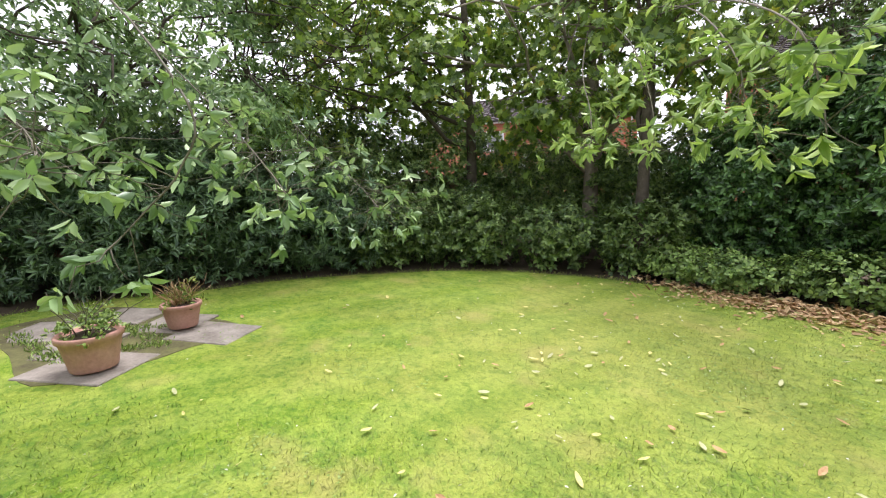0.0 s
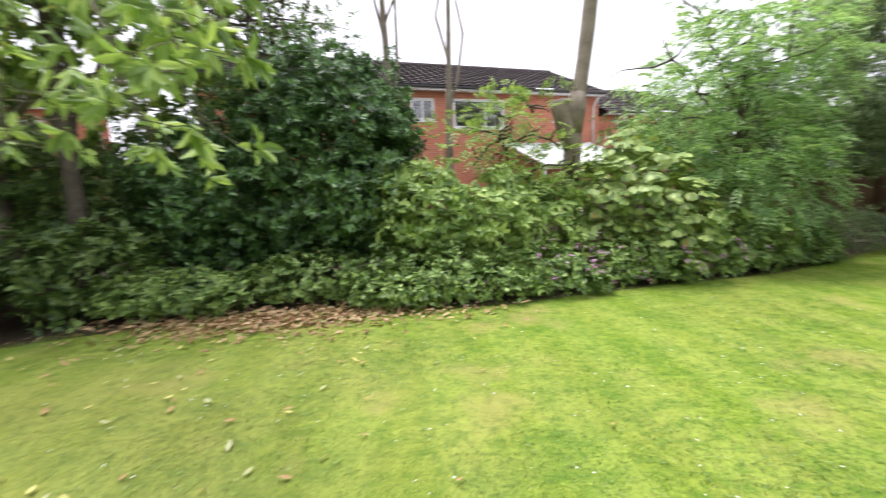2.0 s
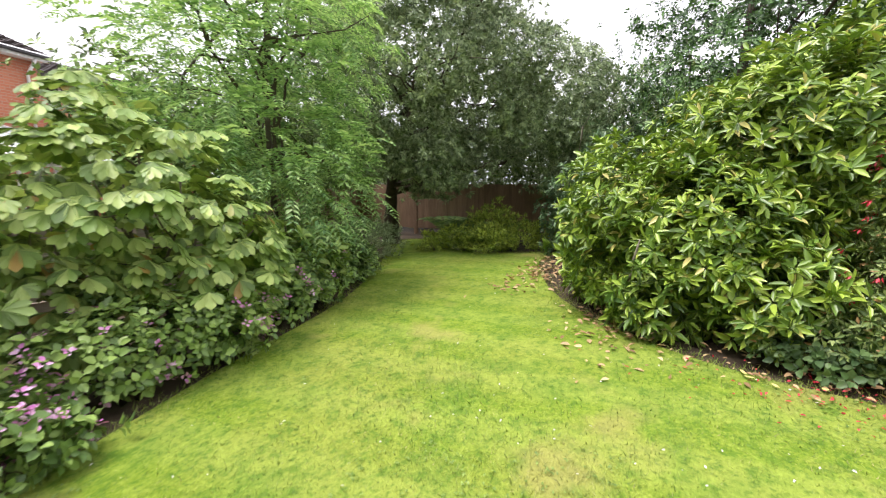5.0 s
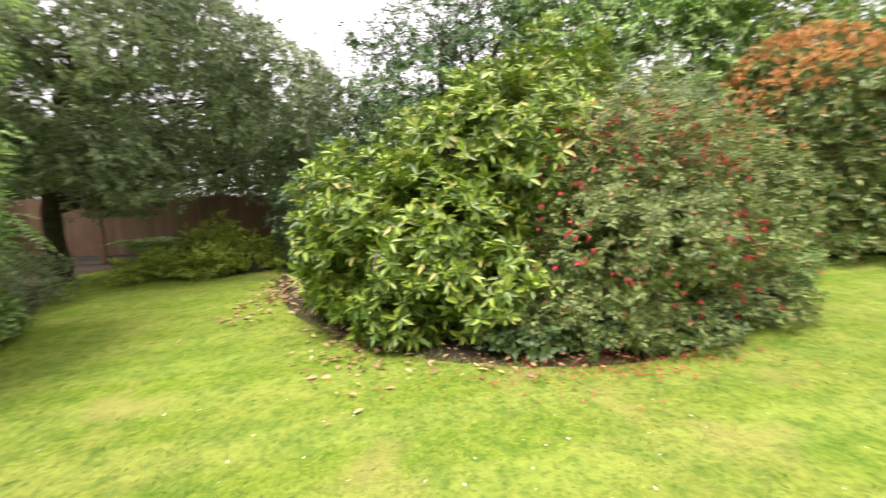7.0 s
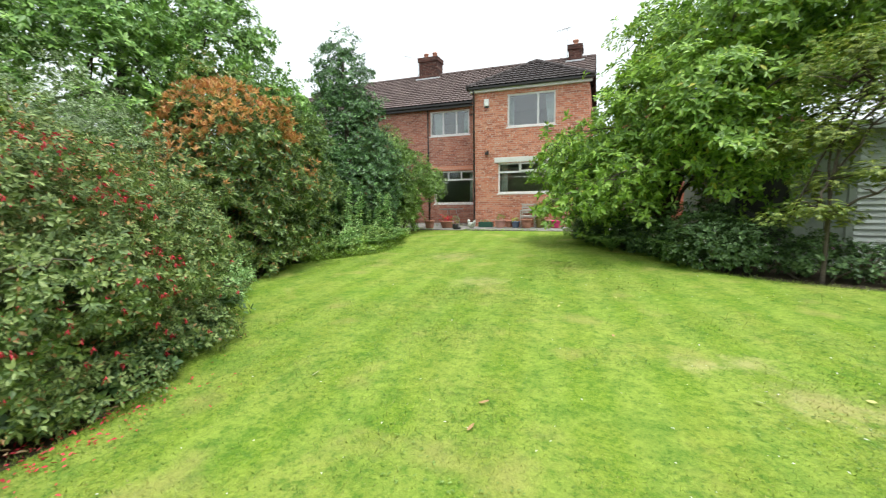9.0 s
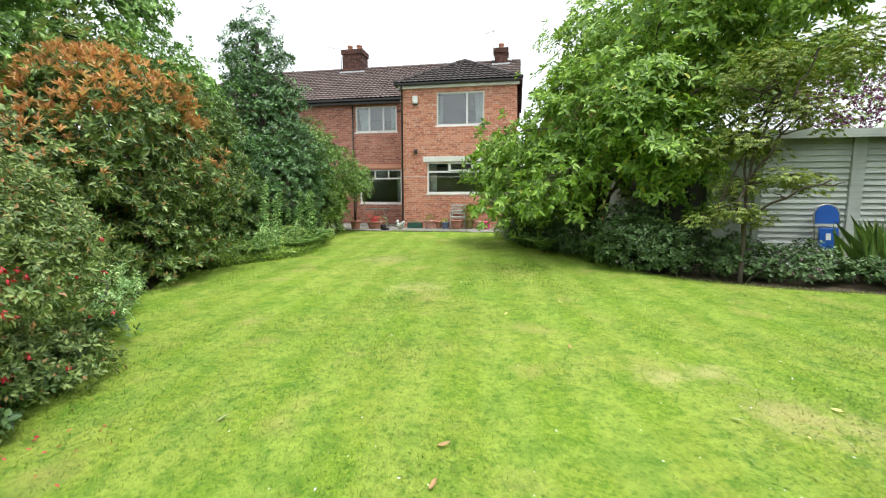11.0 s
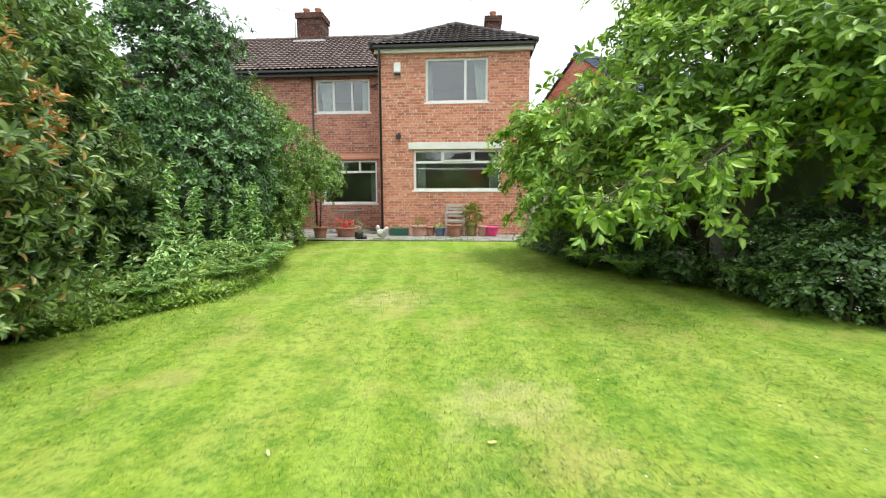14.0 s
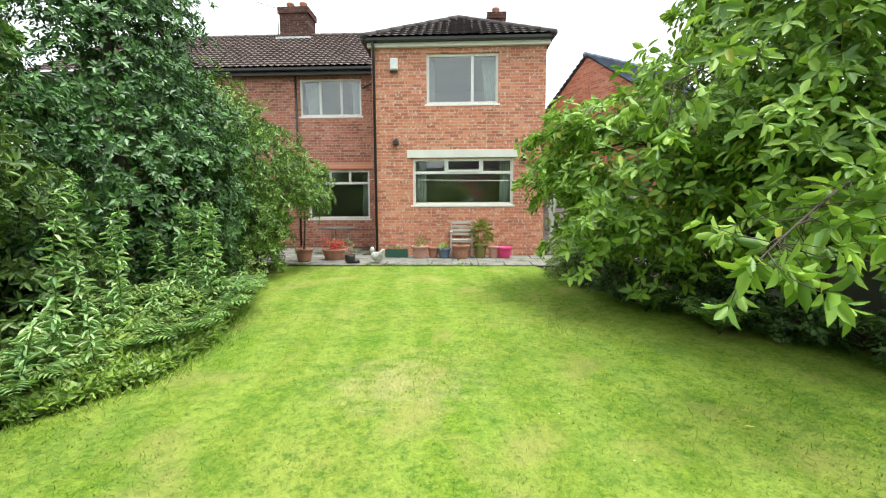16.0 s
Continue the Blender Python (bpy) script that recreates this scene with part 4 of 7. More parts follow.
    # eaves, gutters and pipes
    settle(part("fascia", box(-6.28, -1.74, 12.70, 12.798, 5.56, 5.66), M_WHITE, house, "white painted fascia board"))
    settle(part("gutter", box(-6.38, -1.66, 12.58, 12.70, 5.66, 5.76, 0.02), M_BLACK, house))
    settle(part("gutter", box(-6.42, -6.32, 12.58, 14.6, 5.66, 5.76, 0.02), M_BLACK, house))
    settle(part("soffit", box(-6.30, -1.70, 12.70, 13.05, 5.662, 5.70), M_BLACK, house))
    settle(part("fascia", box(-17.2, -6.4, 14.60, 14.69, 5.52, 5.68), M_BLACK, house))
    settle(part("soffit", box(-17.2, -6.4, 14.69, 14.85, 5.56, 5.60), M_BLACK, house))
    settle(part("gutter", box(-17.2, -6.44, 14.48, 14.60, 5.62, 5.72, 0.02), M_BLACK, house))
    t = Tubes(8)
    t.add([(-6.13, 12.62, 5.66), (-6.13, 12.72, 5.5), (-6.13, 12.73, 0.34)], [0.036, 0.036, 0.036])
    settle(t.make("downpipe", M_BLACK, house))
    t = Tubes(8)
    t.add([(-6.45, 14.60, 5.3), (-6.9, 14.78, 5.15)], [0.03, 0.03])
    t.add([(-8.95, 14.80, 5.6), (-8.95, 14.80, 3.2), (-8.95, 14.80, 0.4)], [0.03, 0.03, 0.03])
    settle(t.make("downpipe", M_BLACK, house))
    t = Tubes(6)
    t.add([(-2.36, 12.77, 3.42), (-2.30, 12.77, 3.36), (-2.13, 12.77, 2.76), (-1.82, 12.76, 2.72), (-1.46, 12.6, 2.72), (-1.44, 12.6, 2.30)], [0.022] * 6)
    settle(t.make("waste_pipe", M_COPPER, house, "faded pink waste pipe"))
    t = Tubes(5)
    t.add([(-6.3, 12.74, 2.30), (-4.0, 12.70, 2.26), (-1.5, 12.74, 2.24)], [0.006] * 3)
    settle(t.make("washing_line", M_UPVC, house))
    # roofs
    a = math.atan2(1.40, 2.36)
    s = math.hypot(1.40, 2.36)
    settle(tiled("roof", (-6.38, 12.58, 5.72), (1, 0, 0), (0, math.cos(a), math.sin(a)), lambda v: 2.36 * v / s, lambda v: 4.72 - 2.36 * v / s, s, M_TILE_DARK, house))
    settle(tiled("roof", (-1.66, 12.58, 5.72), (0, 1, 0), (-math.cos(a), 0, math.sin(a)), lambda v: 2.36 * v / s, lambda v: 6.5, s, M_TILE_DARK, house))
    settle(tiled("roof", (-6.38, 19.08, 5.72), (0, -1, 0), (math.cos(a), 0, math.sin(a)), lambda v: 0.0, lambda v: 6.5 - 2.36 * v / s, s, M_TILE_DARK, house))
    settle(ridge_line("hip_tile", (-6.38, 12.58, 5.76), (-4.02, 14.94, 7.17), 0.085, M_TILE_DARK, house))
    settle(ridge_line("hip_tile", (-1.66, 12.58, 5.76), (-4.02, 14.94, 7.17), 0.085, M_TILE_DARK, house))
    settle(ridge_line("ridge_tile", (-4.02, 14.94, 7.16), (-4.02, 18.4, 7.16), 0.10, M_TILE_DARK, house))
    b = math.atan2(2.42, 3.92)
    s2 = math.hypot(2.42, 3.92)
    settle(tiled("roof", (-17.3, 14.50, 5.70), (1, 0, 0), (0, math.cos(b), math.sin(b)), lambda v: 0, lambda v: 15.6, s2, M_TILE, house, 0.28, 0.21, 0.03))
    settle(tiled("roof", (-1.7, 22.34, 5.70), (-1, 0, 0), (0, -math.cos(b), math.sin(b)), lambda v: 0, lambda v: 15.6, s2, M_TILE, house, 0.28, 0.21, 0.03))
    settle(ridge_line("ridge_tile", (-17.3, 18.42, 8.12), (-1.7, 18.42, 8.12), 0.11, M_TILE, house))
    bm = bmesh.new()
    vs = [bm.verts.new(p) for p in ((-1.83, 15.0, 5.6), (-1.83, 21.8, 5.6), (-1.83, 18.42, 8.05), (-2.0, 15.0, 5.6), (-2.0, 21.8, 5.6), (-2.0, 18.42, 8.05))]
    for f in ((0, 1, 2), (5, 4, 3), (0, 2, 5, 3), (1, 4, 5, 2), (0, 3, 4, 1)):
        bm.faces.new([vs[i] for i in f])
    settle(part("gable", bm, M_BRICK_SIDE, house))
    # chimneys
    for x0, x1, top, pots in ((-10.72, -9.66, 9.02, (-10.45, -9.95)), (-2.95, -2.35, 8.66, (-2.65,))):
        c = new("chimney")
        c.parent = house
        c.matrix_basis = inv
        part("shaft", box(x0, x1, 18.0, 18.84, 7.2, top - 0.22), M_CHIMNEY, c)
        part("corbel", box(x0 - 0.05, x1 + 0.05, 17.95, 18.89, top - 0.218, top), M_CHIMNEY, c)
        part("flashing", box(x0 - 0.12, x1 + 0.12, 17.86, 18.98, 7.74, 7.92), M_LEAD, c, "grey lead flashing")
        for px in pots:
            chimney_pot(c, px, 18.42, top + 0.002)
    aerials = new("aerials")
    aerials.parent = house
    aerials.matrix_basis = inv
    aerial(aerials, -10.95, 18.4, 8.2, 1.05, 3.6)
    aerial(aerials, -3.05, 18.5, 8.2, 1.5, 2.4)
    # fittings on the wall
    bx = new("alarm_box")
    bx.parent = house
    bx.matrix_basis = inv @ pose(-5.62, 12.80, 5.02)
    part("cover", box(-0.10, 0.10, -0.09, -0.002, 0, 0.28, 0.02), M_UPVC, bx)
    part("base", box(-0.09, 0.09, -0.08, -0.002, -0.05, -0.002, 0.01), M_BLACK, bx)
    for x, z in ((-5.6, 3.22), (-2.36, 2.80)):
        sp = new("security_light")
        sp.parent = house
        sp.matrix_basis = inv @ pose(x, 12.80, z)
        part("lamp_body", box(-0.07, 0.07, -0.14, -0.04, -0.06, 0.05, 0.012), M_BLACK, sp)
        part("bracket", box(-0.03, 0.03, -0.05, -0.001, -0.02, 0.10), M_BLACK, sp)
    return house


def make_far_house(m, x0, x1, windows, name, label, eave=5.4, brick=None):
    """A neighbour's house whose back looks on to the garden."""
    y = 0.0
    h = thing(name, m, label, "house")
    holes = [w[:4] for w in windows]
    wall_along_x("wall", x0, x1, -0.8, eave, y - 0.25, y, holes, brick or M_BRICK_FAR, h)
    part("wall", box(x0, x1, y - 8, y - 7.75, -0.8, eave), M_BRICK_SIDE, h)
    part("side_wall", box(x0, x0 + 0.25, y - 7.75, y - 0.25, -0.8, eave), M_BRICK_SIDE, h)
    part("side_wall", box(x1 - 0.25, x1, y - 7.75, y - 0.25, -0.8, eave), M_BRICK_SIDE, h)
    part("partition", box(x0 + 0.3, x1 - 0.3, y - 4, y - 3.9, -0.7, eave - 0.1), M_ROOM, h)
    for wx0, wx1, wz0, wz1, lights in windows:
        window(h, wx0, wx1, wz0, wz1, y - 0.02, "", lights, facing=1, f=0.10)
    part("fascia", box(x0 - 0.1, x1 + 0.1, y + 0.30, y + 0.36, eave - 0.02, eave + 0.16), M_UPVC, h)
    part("soffit", box(x0 - 0.1, x1 + 0.1, y + 0.002, y + 0.298, eave, eave + 0.04), M_UPVC, h)
    part("gutter", box(x0 - 0.1, x1 + 0.1, y + 0.362, y + 0.46, eave + 0.06, eave + 0.15, 0.02), M_BLACK, h)
    a = math.radians(23)
    s = 4.4 / math.cos(a)
    tiled("roof", (x1 + 0.15, y + 0.42, eave + 0.12), (-1, 0, 0), (0, -math.cos(a), math.sin(a)), lambda v: 0, lambda v: x1 - x0 + 0.3, s, M_TILE_DARK, h, 0.34, 0.33)
    tiled("roof", (x0 - 0.15, y - 8.4, eave + 0.12), (1, 0, 0), (0, math.cos(a), math.sin(a)), lambda v: 0, lambda v: x1 - x0 + 0.3, s, M_TILE_DARK, h, 0.34, 0.33)
    ridge_line("ridge_tile", (x0 - 0.15, y - 3.98, eave + 0.12 + 4.4 * math.tan(a)), (x1 + 0.15, y - 3.98, eave + 0.12 + 4.4 * math.tan(a)), 0.11, M_TILE_DARK, h)
    t = Tubes(8)
    t.add([(x0 + 0.3, y + 0.4, eave), (x0 + 0.3, y + 0.06, eave - 0.4), (x0 + 0.3, y + 0.06, -0.5)], [0.04] * 3)
    t.make("downpipe", M_UPVC, h)
    return h


def make_conservatory():
    c = thing("conservatory", pose(-4.75, -18.2, -0.3, 0, 0, 20), "white framed lean-to conservatory with a clear ribbed roof", "conservatory")
    bm = bmesh.new()
    for i in range(6):
        add_box(bm, -2.0 + i * 0.78, -1.94 + i * 0.78, 1.5, 1.56, -0.6, 1.9)
    add_box(bm, -2.0, 1.96, 1.5, 1.56, 1.9, 2.02)
    add_box(bm, -2.0, 1.96, 1.5, 1.56, 0.3, 0.38)
    part("frame", bm, M_UPVC, c)
    part("dwarf_wall", box(-2.0, 1.96, 1.42, 1.499, -0.6, 0.3), M_BRICK_FAR, c)
    verts, faces = [], []
    for i in range(9):
        x = -2.05 + i * 0.51
        verts += [(x, 1.7, 2.02), (x, -1.3, 3.0), (x, 1.7, 2.05), (x, -1.3, 3.03)]
    for i in range(8):
        q = 4 * i
        faces += [(q, q + 4, q + 5, q + 1), (q + 2, q + 3, q + 7, q + 6), (q, q + 2, q + 6, q + 4), (q + 1, q + 5, q + 7, q + 3)]
    mesh_object("roof", verts, faces, M_CURTAIN, c, "milky polycarbonate roof")
    for i in range(9):
        x = -2.05 + i * 0.51
        mesh_object("glazing_bar", [(x - 0.03, 1.72, 2.04), (x + 0.03, 1.72, 2.04), (x + 0.03, -1.3, 3.02), (x - 0.03, -1.3, 3.02), (x - 0.03, 1.72, 2.09), (x + 0.03, 1.72, 2.09), (x + 0.03, -1.3, 3.07), (x - 0.03, -1.3, 3.07)],
                    [(0, 1, 2, 3), (7, 6, 5, 4), (0, 4, 5, 1), (1, 5, 6, 2), (2, 6, 7, 3), (3, 7, 4, 0)], M_UPVC, c)


def make_gable_house():
    h = thing("neighbour_house", pose(0.8, 18.5, 0, 0, 0, 30), "red brick neighbouring house with a blue slate roof beyond the tree", "house")
    x0, x1, ya, yb, e, top = 0.0, 4.5, -3.6, 3.6, 4.55, 7.2
    ym = (ya + yb) / 2
    bm = bmesh.new()
    pts = [(ya, 0), (yb, 0), (yb, e), (ym, top), (ya, e)]
    A = [bm.verts.new((x0, y, z)) for y, z in pts]
    B = [bm.verts.new((x0 + 0.25, y, z)) for y, z in pts]
    bm.faces.new(A)
    bm.faces.new(list(reversed(B)))
    for i in range(5):
        bm.faces.new((A[(i + 1) % 5], A[i], B[i], B[(i + 1) % 5]))
    part("gable", bm, M_BRICK_SIDE, h)
    part("wall", box(x0 + 0.25, x1, ya, ya + 0.25, 0, e), M_BRICK, h)
    part("wall", box(x0 + 0.25, x1, yb - 0.25, yb, 0, e), M_BRICK, h)
    a = math.atan2(top - e, ym - ya)
    s = math.hypot(top - e, ym - ya) + 0.25
    tiled("roof", (x0 - 0.12, ya - 0.2, e - 0.10), (1, 0, 0), (0, math.cos(a), math.sin(a)), lambda v: 0, lambda v: x1 - x0, s, M_SLATE, h, 0.22, 0.3, 0.004)
    tiled("roof", (x1 - 0.12, yb + 0.2, e - 0.10), (-1, 0, 0), (0, -math.cos(a), math.sin(a)), lambda v: 0, lambda v: x1 - x0, s, M_SLATE, h, 0.22, 0.3, 0.004)
    ridge_line("ridge_tile", (x0 - 0.14, ym, top + 0.06), (x1, ym, top + 0.06), 0.1, M_SLATE, h)


# ---- garage, fences ----
def make_garage():
    g = thing("garage", pose(0.9, 5.7, 0), "pale grey-green garage with white weatherboard front and dark doorway", "garage")
    L, D, top = 7.6, 4.5, 2.58
    z0 = -0.1
    # the plain wall's colour has the tree's shade mixed in
    bm = bmesh.new()
    for a, b, c, d in wall_cells(0, 1.78, z0, top - 0.06, [(0.12, 0.97, 0.1, 2.15)]):
        add_box(bm, a, b, 0, 0.12, c, d)
    bmesh.ops.remove_doubles(bm, verts=bm.verts[:], dist=0.0005)
    part("wall", bm, M_SHED_SIDE_SHADED, g)
    part("corner_post", box(1.78, 1.9, -0.03, 0.12, z0, top - 0.06, 0.01), M_SHED_SIDE_SHADED, g)
    part("corner_post", box(3.32, 3.54, -0.045, 0.12, z0, top - 0.06, 0.01), M_SHED_SHADED, g)
    part("backing", box(1.9, L, 0.03, 0.12, z0, top - 0.06), M_SHED_SIDE_SHADED, g)
    for x0, x1 in ((1.91, 3.315), (3.545, L)):
        z = 0.14
        while z < top - 0.12:
            h = 0.112
            mesh_object("weatherboard", [(x0, 0.028, z), (x1, 0.028, z), (x1, -0.022, z), (x0, -0.022, z), (x0, 0.028, z + h), (x1, 0.028, z + h), (x1, 0.012, z + h), (x0, 0.012, z + h)],
                            [(0, 1, 2, 3), (7, 6, 5, 4), (3, 2, 6, 7), (0, 3, 7, 4), (1, 5, 6, 2), (0, 4, 5, 1)], M_SHED_SHADED, g)
            z += h - 0.004
    part("side_wall", box(0, 0.12, 0.122, D, z0, top - 0.06), M_SHED_SIDE_SHADED, g)
    part("side_wall", box(L - 0.12, L, 0.122, D, z0, top - 0.06), M_SHED_SIDE_SHADED, g)
    part("back_wall", box(0.12, L - 0.12, D - 0.12, D, z0, top - 0.06), M_SHED_SIDE_SHADED, g)
    part("roof", box(-0.15, L + 0.15, -0.22, D + 0.15, top - 0.058, top + 0.04, 0.01), M_FELT, g)
    part("bargeboard", box(-0.16, L + 0.16, -0.255, -0.222, top - 0.10, top + 0.05), M_SHED_SHADED, g)
    # flat dark sheet across the opening in place of the unlit inside
    part("doorway_shade", box(0.13, 0.96, 0.06, 0.10, 0.1, 2.14), M_DOORWAY_SHADE, g, "near-black sheet standing for the shade inside the open doorway")


def make_fence(name, a, b, height, label, material, count, horizontal=False, rail_mat=None, posts=None, tops=None):
    """A timber fence from a to b with posts, rails and boards."""
    a, b = Vector((*a, gz(*a))), Vector((*b, gz(*b)))
    L = (b - a).length
    turn = math.degrees(math.atan2(b.y - a.y, b.x - a.x))
    rng = random.Random(count)
    f = thing(name, pose(a.x, a.y, a.z, 0, 0, turn), label, "fence", kind="structure")
    n = max(1, round(L / 1.83))
    for i in range(n + 1):
        x = L * i / n
        part("post", box(x - 0.05, x + 0.05, -0.05, 0.05, -0.15, height + 0.06, 0.008), rail_mat or material, f)
    if not horizontal:
        for i in range(n):
            x0, x1 = L * i / n + 0.051, L * (i + 1) / n - 0.051
            for z in (0.25, height * 0.55, height - 0.18):
                part("rail", box(x0, x1, -0.052, -0.012, z, z + 0.08), rail_mat or material, f)
        w = L / count
        me = None
        for i in range(count):
            if me is None:
                ob = part("board", box(-w * 0.53, w * 0.53, 0, 0.018, 0, height, 0.003), material, f)
                me = ob.data
            else:
                ob = new("board", me)
                ob.parent = f
            ob.matrix_basis = pose(w * (i + 0.5), -0.008 + 0.006 * (i % 2), 0.03 + rng.uniform(-0.012, 0.012), 0, rng.uniform(-0.5, 0.5), 3)
    else:
        for i in range(n):
            x0, x1 = L * i / n + 0.052, L * (i + 1) / n - 0.052
            z = 0.06
            while z < height - 0.1:
                h = rng.uniform(0.11, 0.15)
                ob = part("board", box(0, x1 - x0, -0.012, 0.012, 0, h, 0.004), material, f)
                ob.matrix_basis = pose(x0, rng.uniform(-0.01, 0.02), z, rng.uniform(-4, 4), rng.uniform(-0.8, 0.8), 0)
                z += h + rng.uniform(0.004, 0.03)
    return f


make_patio()
make_patio_weeds()
make_house()
make_far_house(pose(-2.5, -19.0, 0, 0, 0, 20), -4.6, 11.0, [(-3.3, -2.3, 3.62, 4.44, (0.5, 0.5)), (0.0, 2.25, 3.33, 4.46, (0.62, 0.38)), (3.0, 3.95, 3.6, 4.44, (0.5, 0.5)), (6.2, 8.0, 3.4, 4.44, (0.5, 0.5))],
               "neighbour_house", "orange-red brick neighbouring house with white windows and a dark tiled roof", 4.68)
make_far_house(pose(19.0, -16.0, 0, 0, 0, 40), -6.0, 6.0, [(-4.0, -2.4, 3.2, 4.3, (0.5, 0.5)), (1.0, 3.0, 3.2, 4.3, (0.5, 0.5))],
               "neighbour_house", "orange brick house glimpsed between the tree trunks", 4.7)
make_far_house(pose(-9.4, -23.2, 0, 0, 0, 20), -5.0, 1.6, [(-3.2, -1.6, 3.2, 4.2, (0.5, 0.5))], "neighbour_house", "far end of the orange brick terrace with a dark roof", 4.2)
make_conservatory()
make_gable_house()
make_garage()
make_fence("fence_west", (-11.9, -4.5), (-11.4, -12.6), 1.25, "brown upright-board timber fence at the end of the lawn", M_FENCE, 70)
make_fence("fence_south", (-11.3, -12.6), (-5.5, -9.2), 1.35, "brown upright-board timber fence behind the shrubs", M_FENCE, 55)
make_fence("fence_south", (-5.4, -9.2), (8.6, -9.4), 1.15, "weathered horizontal timber boards of an old fence", M_TIMBER, 8, horizontal=True)
make_fence("fence_east", (9.6, -9.0), (9.6, 5.4), 1.8, "grey-brown timber fence behind the hedge", M_FENCE, 110)
make_fence("fence_house", (-1.75, 13.4), (0.7, 13.4), 1.75, "grey slatted fence panel beside the house", M_GREY_WOOD, 3, horizontal=True)
make_fence("fence_north", (-11.5, -4.4), (-11.5, 14.5), 1.8, "brown timber fence behind the evergreens", M_FENCE, 130)


# ---- plants ----
def stems_for(lobes, base, rng, r=0.03, count=7, material=None, parent=None, name="stemwork", sides=5):
    t = Tubes(sides)
    for i in range(count):
        cx, cy, cz, rx, ry, rz = lobes[i % len(lobes)]
        d = rng.normal(0, 0.5, 3)
        end = (cx + d[0] * rx * 0.7, cy + d[1] * ry * 0.7, max(cz + abs(d[2]) * rz * 0.9, gz(0, cy) + 0.15))
        foot = base if math.hypot(cx - base[0], cy - base[1]) < 1.2 else (cx, cy)
        b = (foot[0] + rng.normal(0, 0.15), foot[1] + rng.normal(0, 0.15), gz(*foot) - 0.05)
        pts = t.bend(b, end, r * rng.uniform(0.6, 1.0), r * 0.25, rng, 0.16, 6)
        for k in range(3):
            p = pts[rng.integers(2, 6)]
            q = p + Vector((rng.normal(0, 0.4) * rx, rng.normal(0, 0.4) * ry, abs(rng.normal(0, 0.35)) * rz))
            t.bend(p, q, r * 0.35, r * 0.12, rng, 0.18, 4)
    return tagged(t.make(name, material or M_TWIG, parent), kind="stuff")


def shrub(name, label, lobes, base, material, outline=OVAL, size=0.1, k=8, density=40, seed=1, aspect=0.36, depth=0.35, gap=-0.9, lump=0.12, up=0.35, droop=0.15,
          spread=(45, 85), kind_of="rosette", stem_r=0.03, category="shrub", group="", stem_material=None, pairs=5, length=0.2, stems=8, sprays=None):
    """A bush: stems from its foot and leaves in tufts over its lumpy mass."""
    rng = np.random.default_rng(seed)
    s = thing(name, pose(base[0], base[1], gz(*base)), label, category, group)
    inv = s.matrix_world.inverted()
    P, Q = shoots_on(lobes, density, seed, depth, lump, gap)
    P2, Q2 = shoots_on([(a, b, c, d * 0.74, e * 0.74, f * 0.78) for a, b, c, d, e, f in lobes], density * 0.7, seed + 90, 0.3, lump, -1.6)
    P, Q = np.concatenate([P, P2]), np.concatenate([Q, Q2])
    if sprays:
        P2, Q2 = spray_shoots(lobes, *sprays, seed)
        P, Q = np.concatenate([P, P2]), np.concatenate([Q, Q2])
    if kind_of == "rosette":
        arr = rosettes(P, Q, k, size, rng, spread, up, droop, 0.05, aspect)
    elif kind_of == "palm":
        arr = palms(P, Q, k, size, rng, up, droop, aspect)
    else:
        arr = feathers(P, Q, pairs, length, size, rng, up, droop, aspect)
    f = foliage("foliage", outline, *arr, material, s)
    f.matrix_basis = inv
    st = stems_for(lobes, base, rng, stem_r, stems, stem_material, s)
    st.matrix_basis = inv
    return s


def extra_leaves(s, lobes, density, seed, material, name, outline, size, k, aspect=0.4, spread=(30, 80), up=0.3, droop=0.1, label="", top=None, depth=0.1):
    """Flowers or young leaves scattered over a bush."""
    rng = np.random.default_rng(seed)
    P, Q = shoots_on(lobes, density, seed, depth, 0.12, -0.2)
    if top is not None:
        keep = rng.random(len(P)) < np.clip((P[:, 2] - top[0]) / (top[1] - top[0]), 0, 1)
        P, Q = P[keep], Q[keep]
    arr = rosettes(P, Q, k, size, rng, spread, up, droop, 0.03, aspect)
    f = foliage(name, outline, *arr, material, s, label)
    f.matrix_basis = s.matrix_world.inverted()
    return f


